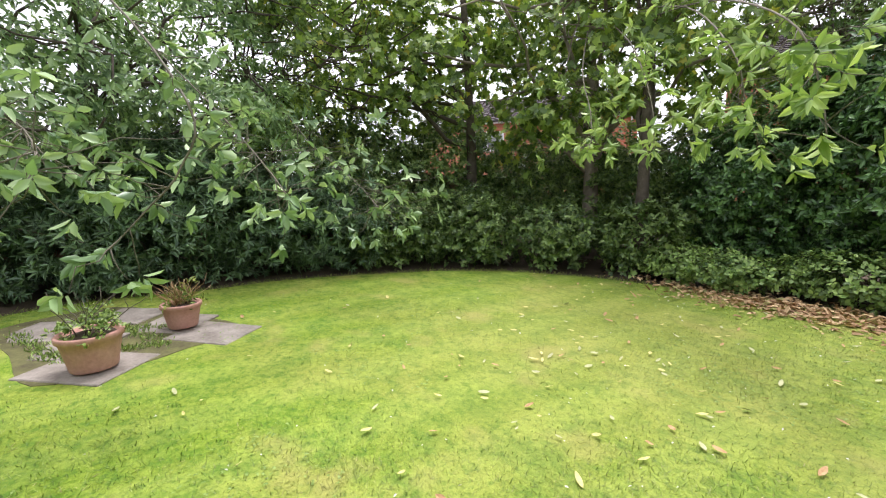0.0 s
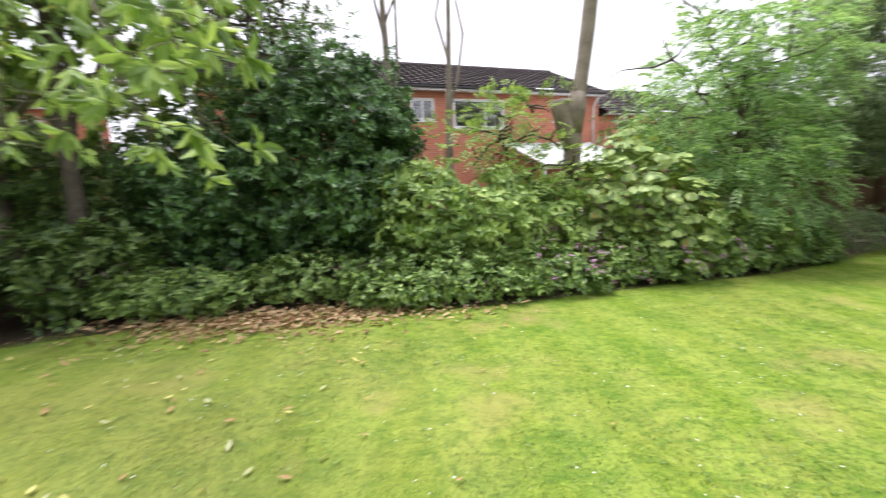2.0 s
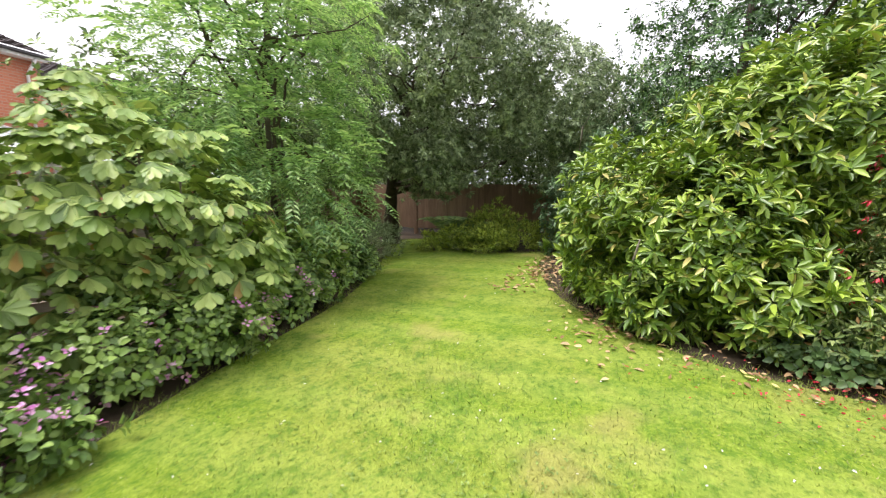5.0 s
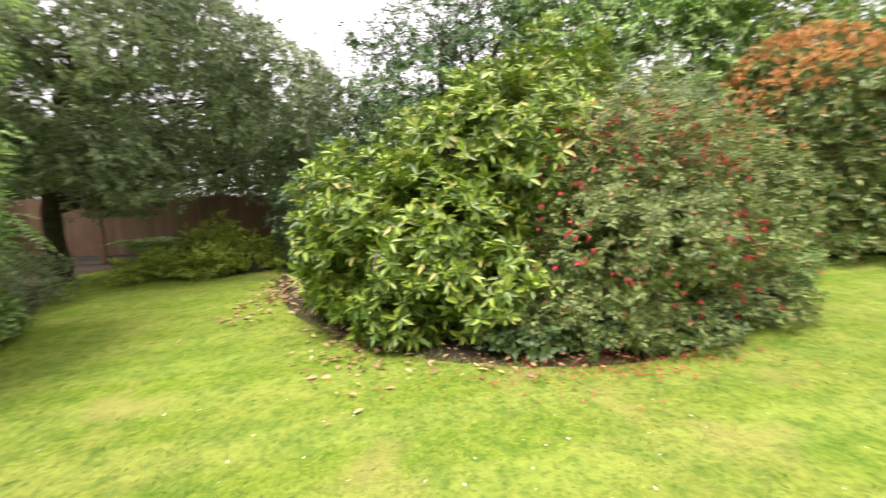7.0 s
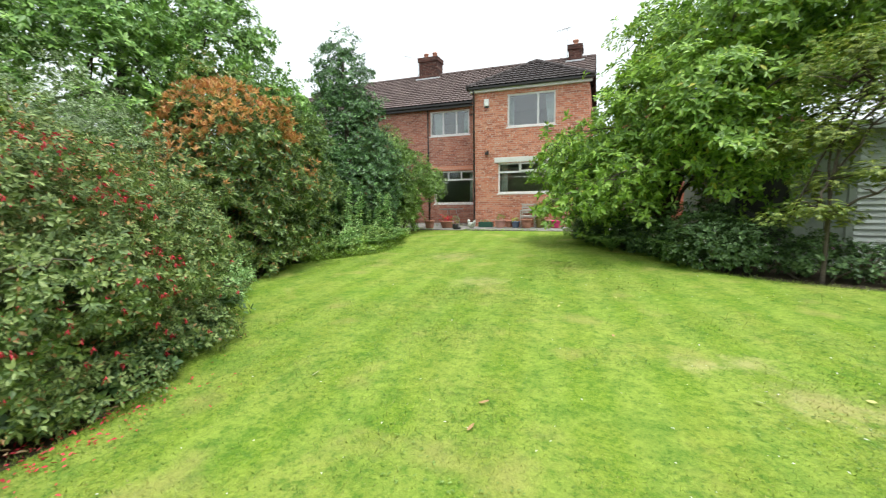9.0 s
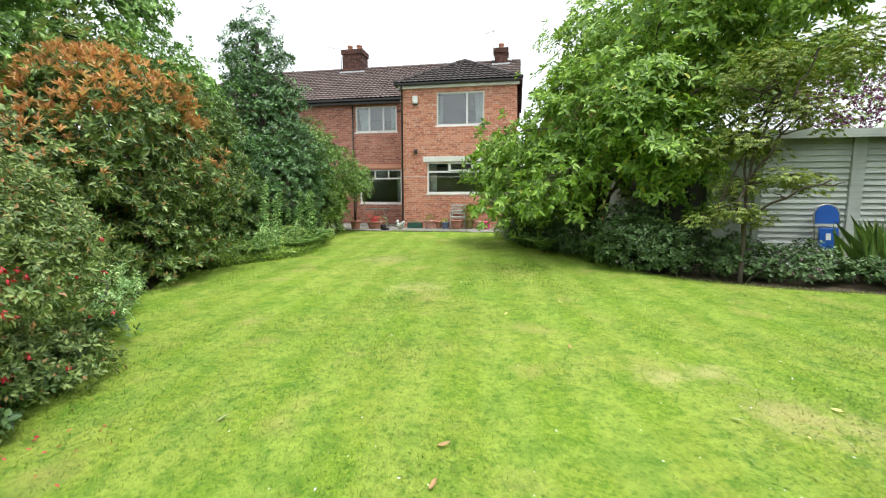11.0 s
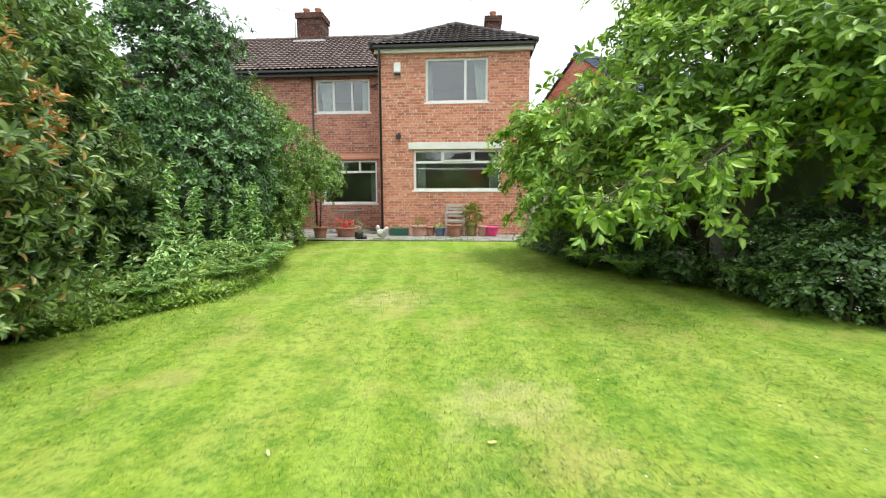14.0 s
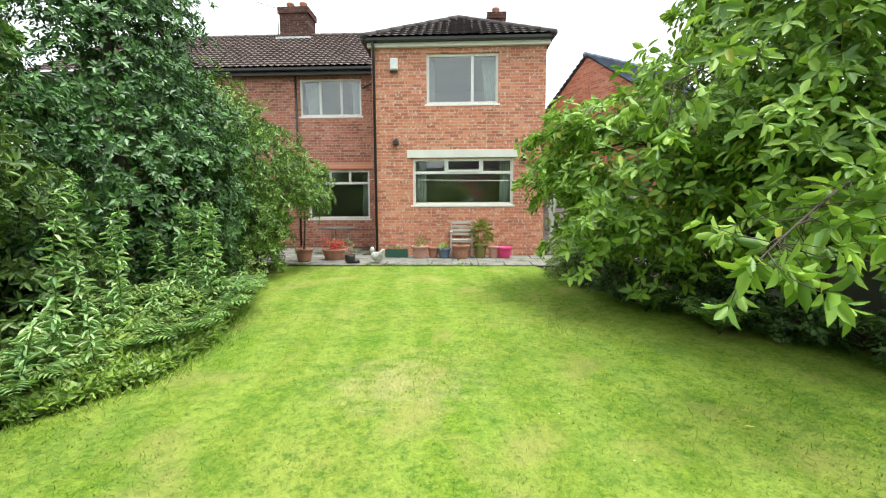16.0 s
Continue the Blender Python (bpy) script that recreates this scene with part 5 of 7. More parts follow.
def tree(name, label, base, trunk, r0, crown, material, outline=OVAL, size=0.12, k=6, density=14, seed=1, aspect=0.5, gap=-0.5, limbs=8, bark=None, depth=0.6, lump=0.2,
         up=0.1, droop=0.3, spread=(40, 90), kind_of="rosette", pairs=5, length=0.2, r1=None, twigs=3, sprays=None):
    """A tree: trunk points above its base, limbs that reach into the crown's lobes, and leaves."""
    rng = np.random.default_rng(seed)
    s = thing(name, pose(base[0], base[1], gz(*base)), label, "tree")
    inv = s.matrix_world.inverted()
    pts = [Vector((base[0], base[1], gz(*base) - 0.1))] + [Vector(p) for p in trunk]
    radii = [r0 + ((r1 if r1 is not None else r0 * 0.3) - r0) * i / (len(pts) - 1) for i in range(len(pts))]
    radii[0] *= 1.25
    t = Tubes(10)
    fine = smooth_line([tuple(p) for p in pts], 4)
    fr = np.interp(np.linspace(0, 1, len(fine)), np.linspace(0, 1, len(radii)), radii)
    wob = rng.normal(0, 0.05, len(fine))
    t.add([Vector(p) for p in fine], list(fr * (1 + wob)))
    tr = t.make("trunk", bark or M_BARK, s)
    tr.matrix_basis = inv
    b = Tubes(6)
    for i in range(limbs):
        cx, cy, cz, rx, ry, rz = crown[i % len(crown)]
        j = rng.integers(len(fine) // 3, len(fine))
        start = Vector(fine[j])
        d = rng.normal(0, 0.5, 3)
        end = Vector((cx + d[0] * rx, cy + d[1] * ry, cz + d[2] * rz * 0.8))
        q = b.bend(start, end, max(0.02, fr[j] * 0.5), 0.012, rng, 0.2, 7, 0.1)
        for _ in range(twigs):
            p = q[rng.integers(3, 8)]
            e = p + Vector((rng.normal(0, 0.45) * rx, rng.normal(0, 0.45) * ry, rng.normal(0.1, 0.3) * rz))
            b.bend(p, e, 0.018, 0.005, rng, 0.2, 4)
    if limbs:
        lb = tagged(b.make("branchwork", bark or M_BARK, s), kind="stuff")
        lb.matrix_basis = inv
    P, Q = shoots_on(crown, density, seed, depth, lump, gap)
    if sprays:
        P2, Q2 = spray_shoots(crown, *sprays, seed)
        P, Q = np.concatenate([P, P2]), np.concatenate([Q, Q2])
    if kind_of == "rosette":
        arr = rosettes(P, Q, k, size, rng, spread, up, droop, 0.06, aspect)
    elif kind_of == "palm":
        arr = palms(P, Q, k, size, rng, up, droop, aspect)
    else:
        arr = feathers(P, Q, pairs, length, size, rng, up, droop, aspect)
    f = foliage("crown", outline, *arr, material, s)
    f.matrix_basis = inv
    return s


# the island of shrubs by the lawn
LAUREL = [(-5.95, -4.2, 0.7, 0.95, 0.85, 0.8), (-5.55, -3.7, 0.65, 0.75, 0.65, 0.85), (-6.5, -3.3, 1.45, 1.0, 0.85, 0.85), (-7.2, -4.35, 0.75, 1.0, 0.8, 0.8), (-7.2, -2.3, 2.1, 1.2, 0.95, 0.85), (-6.05, -2.75, 1.45, 0.75, 0.8, 0.85),
          (-5.4, -4.15, 0.2, 0.62, 0.4, 0.42), (-6.6, -4.75, 0.22, 0.8, 0.36, 0.42), (-7.6, -5.0, 0.25, 0.7, 0.36, 0.45), (-7.5, -3.4, 1.9, 0.9, 0.75, 0.65), (-5.3, -3.3, 0.3, 0.5, 0.5, 0.5)]
shrub("spotted_laurel", "large spotted laurel bush with yellow-green glossy leaves", LAUREL, (-6.5, -3.5), M_LAUREL, OVAL, 0.118, 9, 84, 11, 0.36, gap=-0.9, lump=0.28, up=0.7, droop=0.25, spread=(40, 95))
FUCHSIA = [(-5.05, -2.45, 0.55, 0.6, 0.55, 0.7), (-5.2, -1.8, 0.75, 0.8, 0.85, 0.9), (-5.75, -0.9, 0.75, 0.85, 0.9, 0.9), (-5.5, -2.0, 1.35, 0.72, 0.75, 0.66), (-6.4, -1.1, 1.15, 0.95, 1.0, 0.95), (-5.0, -2.4, 0.15, 0.55, 0.9, 0.4), (-5.35, -1.1, 0.1, 0.65, 0.85, 0.42), (-4.85, -1.75, 0.0, 0.42, 0.6, 0.32), (-4.94, -2.15, 0.0, 0.4, 0.55, 0.34), (-5.07, -2.58, 0.0, 0.4, 0.5, 0.3)]
fu = shrub("fuchsia", "dense hardy fuchsia bush hung with red flowers", FUCHSIA, (-5.9, -1.3), M_FUCHSIA, LANCE, 0.050, 9, 250, 12, 0.45, depth=0.3, lump=0.24, gap=-1.0, up=0.2, sprays=(5.0, 14, 0.5))
extra_leaves(fu, FUCHSIA[:2] + FUCHSIA[3:4], 60, 71, M_FLOWER_RED, "blossom", LANCE, 0.036, 5, 0.45, (5, 35), -1.2, 0.7, "hanging red flowers", (-0.2, 1.6))
extra_leaves(fu, FUCHSIA, 16, 69, M_FLOWER_RED, "blossom", LANCE, 0.04, 5, 0.45, (5, 35), -1.2, 0.7, "hanging red flowers", (-0.2, 1.6))
extra_leaves(fu, FUCHSIA, 75, 72, M_PHOTINIA_RED, "young_tips", LANCE, 0.035, 4, 0.4, (20, 60), 0.5, 0.0, "reddish young shoot tips", (1.1, 2.1))
FOOT = [(-4.95, -3.0, 0.0, 0.35, 0.45, 0.24), (-4.85, -2.3, 0.0, 0.3, 0.5, 0.24), (-4.85, -1.6, 0.0, 0.3, 0.5, 0.26), (-5.2, -0.85, 0.02, 0.35, 0.5, 0.28), (-5.75, -0.1, 0.02, 0.4, 0.5, 0.28)]
shrub("trailing_ivy", "dark trailing ivy round the foot of the shrubs", FOOT, (-5.1, -1.9), M_GERANIUM, OVAL, 0.065, 6, 190, 16, 0.7, up=0.8, spread=(50, 90), gap=-1.2, category="ivy", stems=4)
shrub("sage_bush", "low grey-green leafy bush at the lawn edge", [(-6.35, 0.45, 0.28, 0.5, 0.5, 0.36), (-6.75, 1.0, 0.25, 0.4, 0.45, 0.3)], (-6.5, 0.6), M_WEED, LANCE, 0.07, 7, 110, 13, 0.35, up=0.6)
PHOT = [(-7.75, 2.35, 2.35, 1.1, 1.1, 1.2), (-7.5, 3.1, 1.5, 0.9, 0.85, 1.2), (-7.9, 1.5, 1.4, 0.9, 0.9, 1.3), (-7.4, 2.4, 0.8, 0.75, 0.9, 0.75)]
ph = shrub("photinia", "tall photinia bush with orange-red young leaves on top", PHOT, (-7.8, 2.4), M_PHOTINIA, OVAL, 0.10, 8, 42, 14, 0.38, gap=-1.0, up=0.5, lump=0.25, sprays=(5.0, 11, 0.5))
extra_leaves(ph, PHOT, 150, 73, M_PHOTINIA_RED, "young_leaves", OVAL, 0.095, 6, 0.36, (15, 60), 0.9, 0.0, "orange-red young leaves", (1.5, 2.9))
shrub("ceanothus", "dull grey-green feathery bush behind the fuchsia", [(-7.6, -0.9, 2.0, 1.1, 1.1, 1.0), (-8.2, 0.4, 2.0, 0.9, 1.0, 1.1)], (-7.8, -0.4), M_WILLOW, LANCE, 0.05, 8, 120, 15, 0.4, gap=-0.7, lump=0.2)
# evergreens along the west side
tree("cherry_laurel_tree", "tall dense bright green evergreen behind the shrubs", (-10.2, 2.0), [(-10.2, 2.0, 2), (-10.1, 2.1, 5)], 0.16,
     [(-9.6, 1.2, 3.0, 1.5, 1.6, 3.2), (-9.4, 3.6, 3.3, 1.4, 1.5, 3.7), (-9.3, 5.4, 2.4, 1.1, 1.2, 2.5), (-10.2, -0.5, 3.4, 1.6, 1.7, 3.4)], M_CHERRY_LAUREL, LANCE, 0.12, 8, 38, 21, 0.45, -1.4, 6, depth=0.4, up=0.5, lump=0.25, sprays=(3.4, 14, 0.6))
tree("dark_evergreen", "dark small-leaved evergreen tree behind the laurel", (-10.4, -3.2), [(-10.4, -3.2, 2), (-10.5, -3.1, 4.5)], 0.15,
     [(-10.4, -3.4, 2.6, 1.5, 1.8, 2.5), (-10.4, -2.0, 4.0, 1.4, 1.4, 2.2)], M_HOLLY, LANCE, 0.09, 6, 50, 22, 0.45, -1.2, 6, depth=0.5, up=0.3, lump=0.3, sprays=(3.4, 14, 0.6))
HOLLY = [(-8.5, 7.5, 1.8, 1.45, 1.5, 1.8), (-8.6, 7.5, 3.3, 1.15, 1.2, 1.6), (-8.6, 7.4, 4.9, 0.72, 0.75, 1.45), (-8.9, 5.9, 1.7, 1.1, 1.0, 1.7), (-8.6, 8.7, 1.4, 1.0, 0.9, 1.4)]
tree("holly_tree", "conical dark green holly tree beside the lawn", (-8.6, 7.5), [(-8.6, 7.5, 2), (-8.6, 7.4, 5.5)], 0.12, HOLLY, M_HOLLY, LANCE, 0.095, 7, 65, 23, 0.45, -1.6, 6, depth=0.3, up=0.5, lump=0.22, sprays=(5.0, 14, 0.5))
shrub("shady_bush", "dark green leafy bush behind the weeds", [(-8.3, 4.7, 1.9, 0.9, 0.9, 1.9), (-8.2, 5.6, 1.1, 0.8, 0.7, 1.1)], (-8.4, 4.9), M_NETTLE, OVAL, 0.10, 8, 40, 27, 0.38, gap=-1.1, up=0.5, lump=0.25, sprays=(5.0, 12, 0.5))
shrub("bay_shrub", "green bushy evergreen leaning over the patio", [(-7.9, 9.5, 1.4, 0.8, 0.75, 0.75), (-8.35, 10.3, 1.2, 0.7, 0.8, 1.1), (-7.75, 9.6, 2.3, 0.9, 0.85, 0.95), (-7.3, 10.4, 2.05, 0.7, 0.65, 0.6), (-8.4, 9.2, 2.8, 0.95, 0.9, 1.1)], (-8.0, 9.6), M_IVY, LANCE, 0.10, 7, 50, 24, 0.32, up=0.2, gap=-1.0, sprays=(6.0, 12, 0.5))
shrub("evergreen_hedge", "dense dark evergreen hedge along the boundary", [(-10.2, 10.5, 1.8, 1.3, 2.2, 2.2), (-10.3, 13.0, 1.6, 1.2, 1.6, 1.9)], (-10.2, 11), M_HOLLY, LANCE, 0.095, 6, 55, 25, 0.4)

# tall weeds and ferns in the west bed
def tall_weed(x, y, h, rng):
    s = thing("tall_weed", pose(x, y, gz(x, y)), "tall leafy weed with narrow pale green leaves", "weed", "tall weeds in the border")
    t = Tubes(5)
    pts = t.bend((0, 0, -0.03), (rng.normal(0, 0.12) + 0.06, rng.normal(0, 0.12), h), 0.008, 0.003, rng, 0.08, 7)
    t.make("stem", M_STEM, s)
    n = int(h * 75)
    f = np.sort(rng.uniform(0.12, 1.0, n))
    P = np.array([np.array(pts[int(a * 6.99)].lerp(pts[min(int(a * 6.99) + 1, 7)], (a * 6.99) % 1)) for a in f])
    az = np.arange(n) * 2.4 + rng.normal(0, 0.3, n)
    D = np.column_stack([np.cos(az), np.sin(az), 0.7 - rng.random(n) * 1.3])
    N = np.column_stack([-np.cos(az) * 0.2, -np.sin(az) * 0.2, np.ones(n)])
    L = 0.15 * (1.15 - 0.6 * f) * rng.uniform(0.6, 1.2, n)
    foliage("foliage", OVAL, P, D, N, L, L * 0.26, M_WEED, s)


def tall_weeds():
    rng = np.random.default_rng(31)
    for cx, cy, sx, sy, low, high, count in ((-7.1, 6.7, 0.16, 0.25, 1.0, 1.6, 7), (-7.3, 5.8, 0.12, 0.25, 1.2, 1.75, 5), (-7.3, 5.1, 0.22, 0.45, 0.45, 0.8, 16), (-7.05, 6.3, 0.15, 0.4, 0.4, 0.7, 12), (-7.7, 4.4, 0.25, 0.35, 0.4, 0.8, 9)):
        for _ in range(count):
            tall_weed(rng.normal(cx, sx), rng.normal(cy, sy), rng.uniform(low, high), rng)


def fern(x, y, h, seed, group="ferns in the borders"):
    rng = np.random.default_rng(seed)
    s = thing("fern", pose(x, y, gz(x, y)), "arching green fern at the edge of the border", "fern", group)
    O, D, N, L = [], [], [], []
    t = Tubes(4)
    for i in range(11):
        az = i * 0.571 + rng.uniform(-0.2, 0.2)
        out = h * rng.uniform(0.75, 1.1)
        pts = []
        for j in range(15):
            a = j / 14
            pts.append(Vector((math.cos(az) * out * a, math.sin(az) * out * a, h * (1.5 * a - 0.95 * a * a) * 1.1)))
        t.add(pts, [0.005 - 0.0003 * j for j in range(15)])
        for j in range(2, 15):
            d = (pts[j] - pts[j - 1]).normalized()
            side = d.cross(Vector((0, 0, 1))).normalized()
            for sg in (-1, 1):
                O.append(pts[j])
                D.append(side * sg + d * 0.35)
                N.append(side.cross(d))
                L.append(0.34 * h * math.sin(math.pi * (0.12 + 0.86 * j / 15)))
    t.make("stalks", M_STEM, s)
    L = np.array(L)
    foliage("fronds", LANCE, np.array(O), np.array(D), np.array(N), L, L * 0.24, M_FERN, s)


def grass_tuft(x, y, h, seed):
    rng = np.random.default_rng(seed)
    s = thing("grass_tuft", pose(x, y, gz(x, y)), "tuft of long arching uncut grass at the lawn edge", "grass", "long grass along the border")
    n = 260
    O = np.column_stack([rng.normal(0, 0.15, (n, 2)), np.zeros(n)])
    D = np.column_stack([O[:, :2] * 2.5 + rng.normal(0, 0.5, (n, 2)), np.ones(n)])
    L = h * rng.uniform(0.5, 1.1, n)
    foliage("foliage", BLADE, O, D, np.column_stack([rng.normal(0, 0.5, (n, 2)), np.ones(n)]), L, 0.009, M_TUFT, s)


def edge_tufts():
    rng = np.random.default_rng(35)
    for i in range(34):
        y = rng.uniform(3.8, 9.0)
        x = float(np.interp(y, [3.3, 4.3, 5.1, 5.9, 7.2, 9.4], [-7.5, -7.0, -6.5, -6.5, -6.9, -7.6])) + rng.normal(-0.16, 0.12)
        grass_tuft(x, y, rng.uniform(0.06, 0.14), 500 + i)


edge_tufts()
tall_weeds()
for i, (x, y, h) in enumerate(((-6.85, 6.4, 0.55), (-6.95, 7.1, 0.6), (-7.2, 7.8, 0.5), (-6.9, 5.5, 0.45), (-6.75, 5.9, 0.5), (-7.3, 6.7, 0.7), (-7.1, 4.6, 0.45), (-1.1, 6.5, 0.5), (-1.5, 7.4, 0.45), (-6.0, 0.15, 0.4), (0.9, 4.95, 0.6), (0.1, 5.4, 0.65), (-11.0, -9.3, 0.8), (-10.7, -8.6, 0.7))):
    fern(x, y, h, 50 + i)
shrub("border_growth", "low mixed green growth in the border", [(-7.4, 4.7, 0.2, 0.5, 0.7, 0.32), (-7.3, 6.0, 0.25, 0.5, 0.8, 0.42), (-7.8, 8.4, 0.25, 0.4, 1.2, 0.42), (-7.7, 3.7, 0.15, 0.4, 0.5, 0.25)], (-7.3, 5.4), M_BRAMBLE, OVAL, 0.06, 6, 170, 33, 0.5, up=0.8, lump=0.5, gap=-0.6)



def bed_floor():
    """Seedlings, nettles and grass that cover the bed down to the lawn edge."""
    rng = np.random.default_rng(37)
    n = 3600
    y = rng.uniform(3.6, 9.2, n)
    back = rng.random(n) ** 1.5
    x = np.interp(y, [3.3, 4.3, 5.1, 5.9, 7.2, 9.4], [-7.5, -7.0, -6.5, -6.5, -6.9, -7.6]) + 0.02 - 0.85 * back
    z = SLOPE * y + 0.02 + (0.05 + 0.32 * back) * rng.random(n) ** 1.3
    P = np.column_stack([x, y, z])
    Q = unit(np.column_stack([rng.normal(0.35, 0.5, n), rng.normal(-0.1, 0.5, n), np.full(n, 0.9)]))
    half = rng.random(n) < 0.6
    for pick, name, outline, size, aspect, material, label in ((half, "low_weeds", OVAL, 0.075, 0.5, M_BRAMBLE, "low leafy weeds covering the border soil"), (~half, "nettle_cover", LANCE, 0.10, 0.3, M_TUFT, "fresh green nettles and grasses in the border")):
        arr = rosettes(P[pick], Q[pick], 7, size, rng, (25, 85), 0.6, 0.2, 0.04, aspect)
        tagged(foliage(name, outline, *arr, material), label, "weeds", kind="stuff")


bed_floor()

# the magnolia by the garage
MAG = [(0.0, 6.8, 3.1, 1.7, 1.6, 1.5), (-1.5, 7.7, 2.0, 1.35, 1.4, 1.2), (-0.7, 5.9, 2.0, 0.9, 0.8, 0.7), (-0.7, 7.8, 1.2, 0.9, 1.0, 0.85), (0.5, 5.6, 3.4, 1.3, 1.1, 0.9), (1.0, 5.3, 2.0, 0.8, 0.35, 0.7), (2.2, 5.8, 3.6, 1.2, 0.9, 0.6), (3.5, 6.6, 4.1, 1.2, 1.0, 0.6), (0.7, 4.9, 2.6, 1.0, 0.7, 0.9), (1.0, 7.2, 4.6, 1.6, 1.6, 1.3), (-2.1, 8.4, 2.4, 0.8, 0.9, 0.7), (2.3, 6.7, 5.0, 1.3, 1.2, 1.0), (-0.2, 7.6, 5.0, 1.0, 1.0, 1.0), (1.2, 5.6, 4.9, 1.2, 0.9, 0.7), (2.8, 5.3, 4.8, 1.0, 0.8, 0.6)]
tree("magnolia", "broad spreading tree with large fresh green leaves and low limbs", (-0.1, 6.6), [(-0.05, 6.6, 0.7), (0.0, 6.7, 1.6), (0.2, 6.9, 3.6)], 0.13, MAG, M_MAGNOLIA, OVAL, 0.135, 6, 20, 41, 0.46, -1.0, 16, depth=0.6, up=0.75, droop=0.3, lump=0.2, spread=(55, 100), sprays=(3.0, 15, 0.85))


def hanging_branch(name, label, points, r, leaf, size, count, seed, aspect=0.42, spread=0.3, k=6, bark=None):
    """A bough that hangs into the garden, with leafy side twigs."""
    rng = np.random.default_rng(seed)
    p0 = points[0]
    s = thing(name, Matrix.Translation(p0), label, "branch")
    inv = s.matrix_world.inverted()
    line = smooth_line(points, 5)
    t = Tubes(6)
    t.add([Vector(p) for p in line], list(np.linspace(r, 0.004, len(line))))
    tips, dirs = [], []
    for i in range(count):
        j = int(len(line) * (0.22 + 0.77 * rng.random()))
        p = Vector(line[min(j, len(line) - 1)])
        e = p + Vector((rng.normal(0, spread), rng.normal(0, spread), rng.normal(-0.08, spread * 0.7)))
        t.bend(p, e, 0.004, 0.0015, rng, 0.15, 4)
        tips.append(e)
        dirs.append((e - p).normalized())
    tips.append(Vector(line[-1]))
    dirs.append(Vector(line[-1]) - Vector(line[-3]))
    tw = tagged(t.make("twigwork", bark or M_TWIG, s), kind="stuff")
    tw.matrix_basis = inv
    P, Q = np.array([tuple(v) for v in tips]), unit(np.array([tuple(v) for v in dirs]))
    arr = rosettes(P, Q, k, size, rng, (35, 95), 0.3, 0.65, 0.05, aspect)
    f = foliage("foliage", OVAL, *arr, leaf, s)
    f.matrix_basis = inv
    return s


hanging_branch("magnolia_branch", "low leafy magnolia bough reaching over the lawn", [(0.0, 6.4, 1.5), (-0.6, 5.6, 1.75), (-1.4, 4.8, 1.7), (-2.0, 4.4, 1.45), (-2.35, 4.2, 1.25)], 0.017, M_MAGNOLIA, 0.14, 58, 42, 0.43, 0.26, 8, M_BARK)
hanging_branch("magnolia_branch", "low leafy magnolia bough reaching over the lawn", [(0.2, 6.0, 1.8), (-0.5, 5.0, 2.0), (-1.1, 4.4, 1.8), (-1.5, 4.1, 1.55)], 0.017, M_MAGNOLIA, 0.135, 46, 43, 0.43, 0.26, 8, M_BARK)
hanging_branch("magnolia_branch", "leafy magnolia bough spreading at head height", [(0.0, 6.4, 2.4), (-0.9, 5.9, 2.8), (-1.8, 5.4, 2.7), (-2.4, 5.2, 2.45)], 0.017, M_MAGNOLIA, 0.135, 40, 44, 0.43, 0.28, 8, M_BARK)

shrub("box_bush", "low pale green bush at the corner of the patio", [(-1.55, 10.3, 0.65, 0.6, 0.6, 0.5), (-1.9, 9.7, 0.5, 0.45, 0.5, 0.35), (-1.2, 9.5, 0.6, 0.5, 0.6, 0.5)], (-1.5, 10.0), M_BRAMBLE, OVAL, 0.05, 7, 150, 48, 0.5, up=0.5, lump=0.3, sprays=(6.0, 8, 0.35))

# bed before the garage
MAPLE = [(1.5, 4.0, 1.15, 0.55, 0.45, 0.14), (2.1, 4.1, 1.65, 0.7, 0.5, 0.16), (1.6, 4.2, 2.2, 0.7, 0.55, 0.25), (2.3, 4.3, 2.7, 0.8, 0.6, 0.3), (2.0, 4.4, 3.35, 0.9, 0.7, 0.4), (2.9, 4.3, 3.5, 0.7, 0.5, 0.28), (3.6, 4.2, 3.9, 0.6, 0.45, 0.2)]
MAPLE = [(x + sx * rx, y + sy * ry, z + sz, rx * 0.62, ry * 0.7, rz * 1.1)
         for x, y, z, rx, ry, rz in MAPLE for sx, sy, sz in ((-0.55, 0.2, -0.08), (0.1, -0.35, 0.06), (0.65, 0.3, -0.03))]
tree("japanese_maple", "slender yellow-green Japanese maple with layered branches", (1.72, 3.95), [(1.74, 3.97, 0.8), (1.8, 4.05, 1.9), (2.2, 4.2, 3.0)], 0.03, MAPLE, M_MAPLE, LANCE, 0.085, 5, 190, 44, 0.32, -0.5, 14, depth=0.8, kind_of="palm", up=1.2, droop=0.15, r1=0.012)
BED_E = [(0.35, 4.75, 0.5, 0.55, 0.45, 0.6), (1.05, 4.55, 0.45, 0.55, 0.45, 0.55), (1.9, 4.4, 0.36, 0.6, 0.42, 0.44), (2.7, 4.2, 0.3, 0.6, 0.45, 0.38), (3.5, 4.05, 0.22, 0.5, 0.45, 0.28), (4.6, 3.9, 0.22, 0.8, 0.5, 0.3), (0.45, 5.4, 0.55, 0.9, 0.35, 0.75), (-0.5, 6.6, 0.4, 0.6, 0.7, 0.5), (-0.9, 7.8, 0.4, 0.6, 0.8, 0.55), (-1.6, 8.8, 0.4, 0.5, 1.2, 0.5)]
be = shrub("geranium_bed", "low dark green bed of hardy geraniums with small pale flowers", BED_E, (1.8, 4.4), M_GERANIUM, OVAL, 0.06, 6, 150, 45, 0.7, up=0.9, spread=(50, 90))
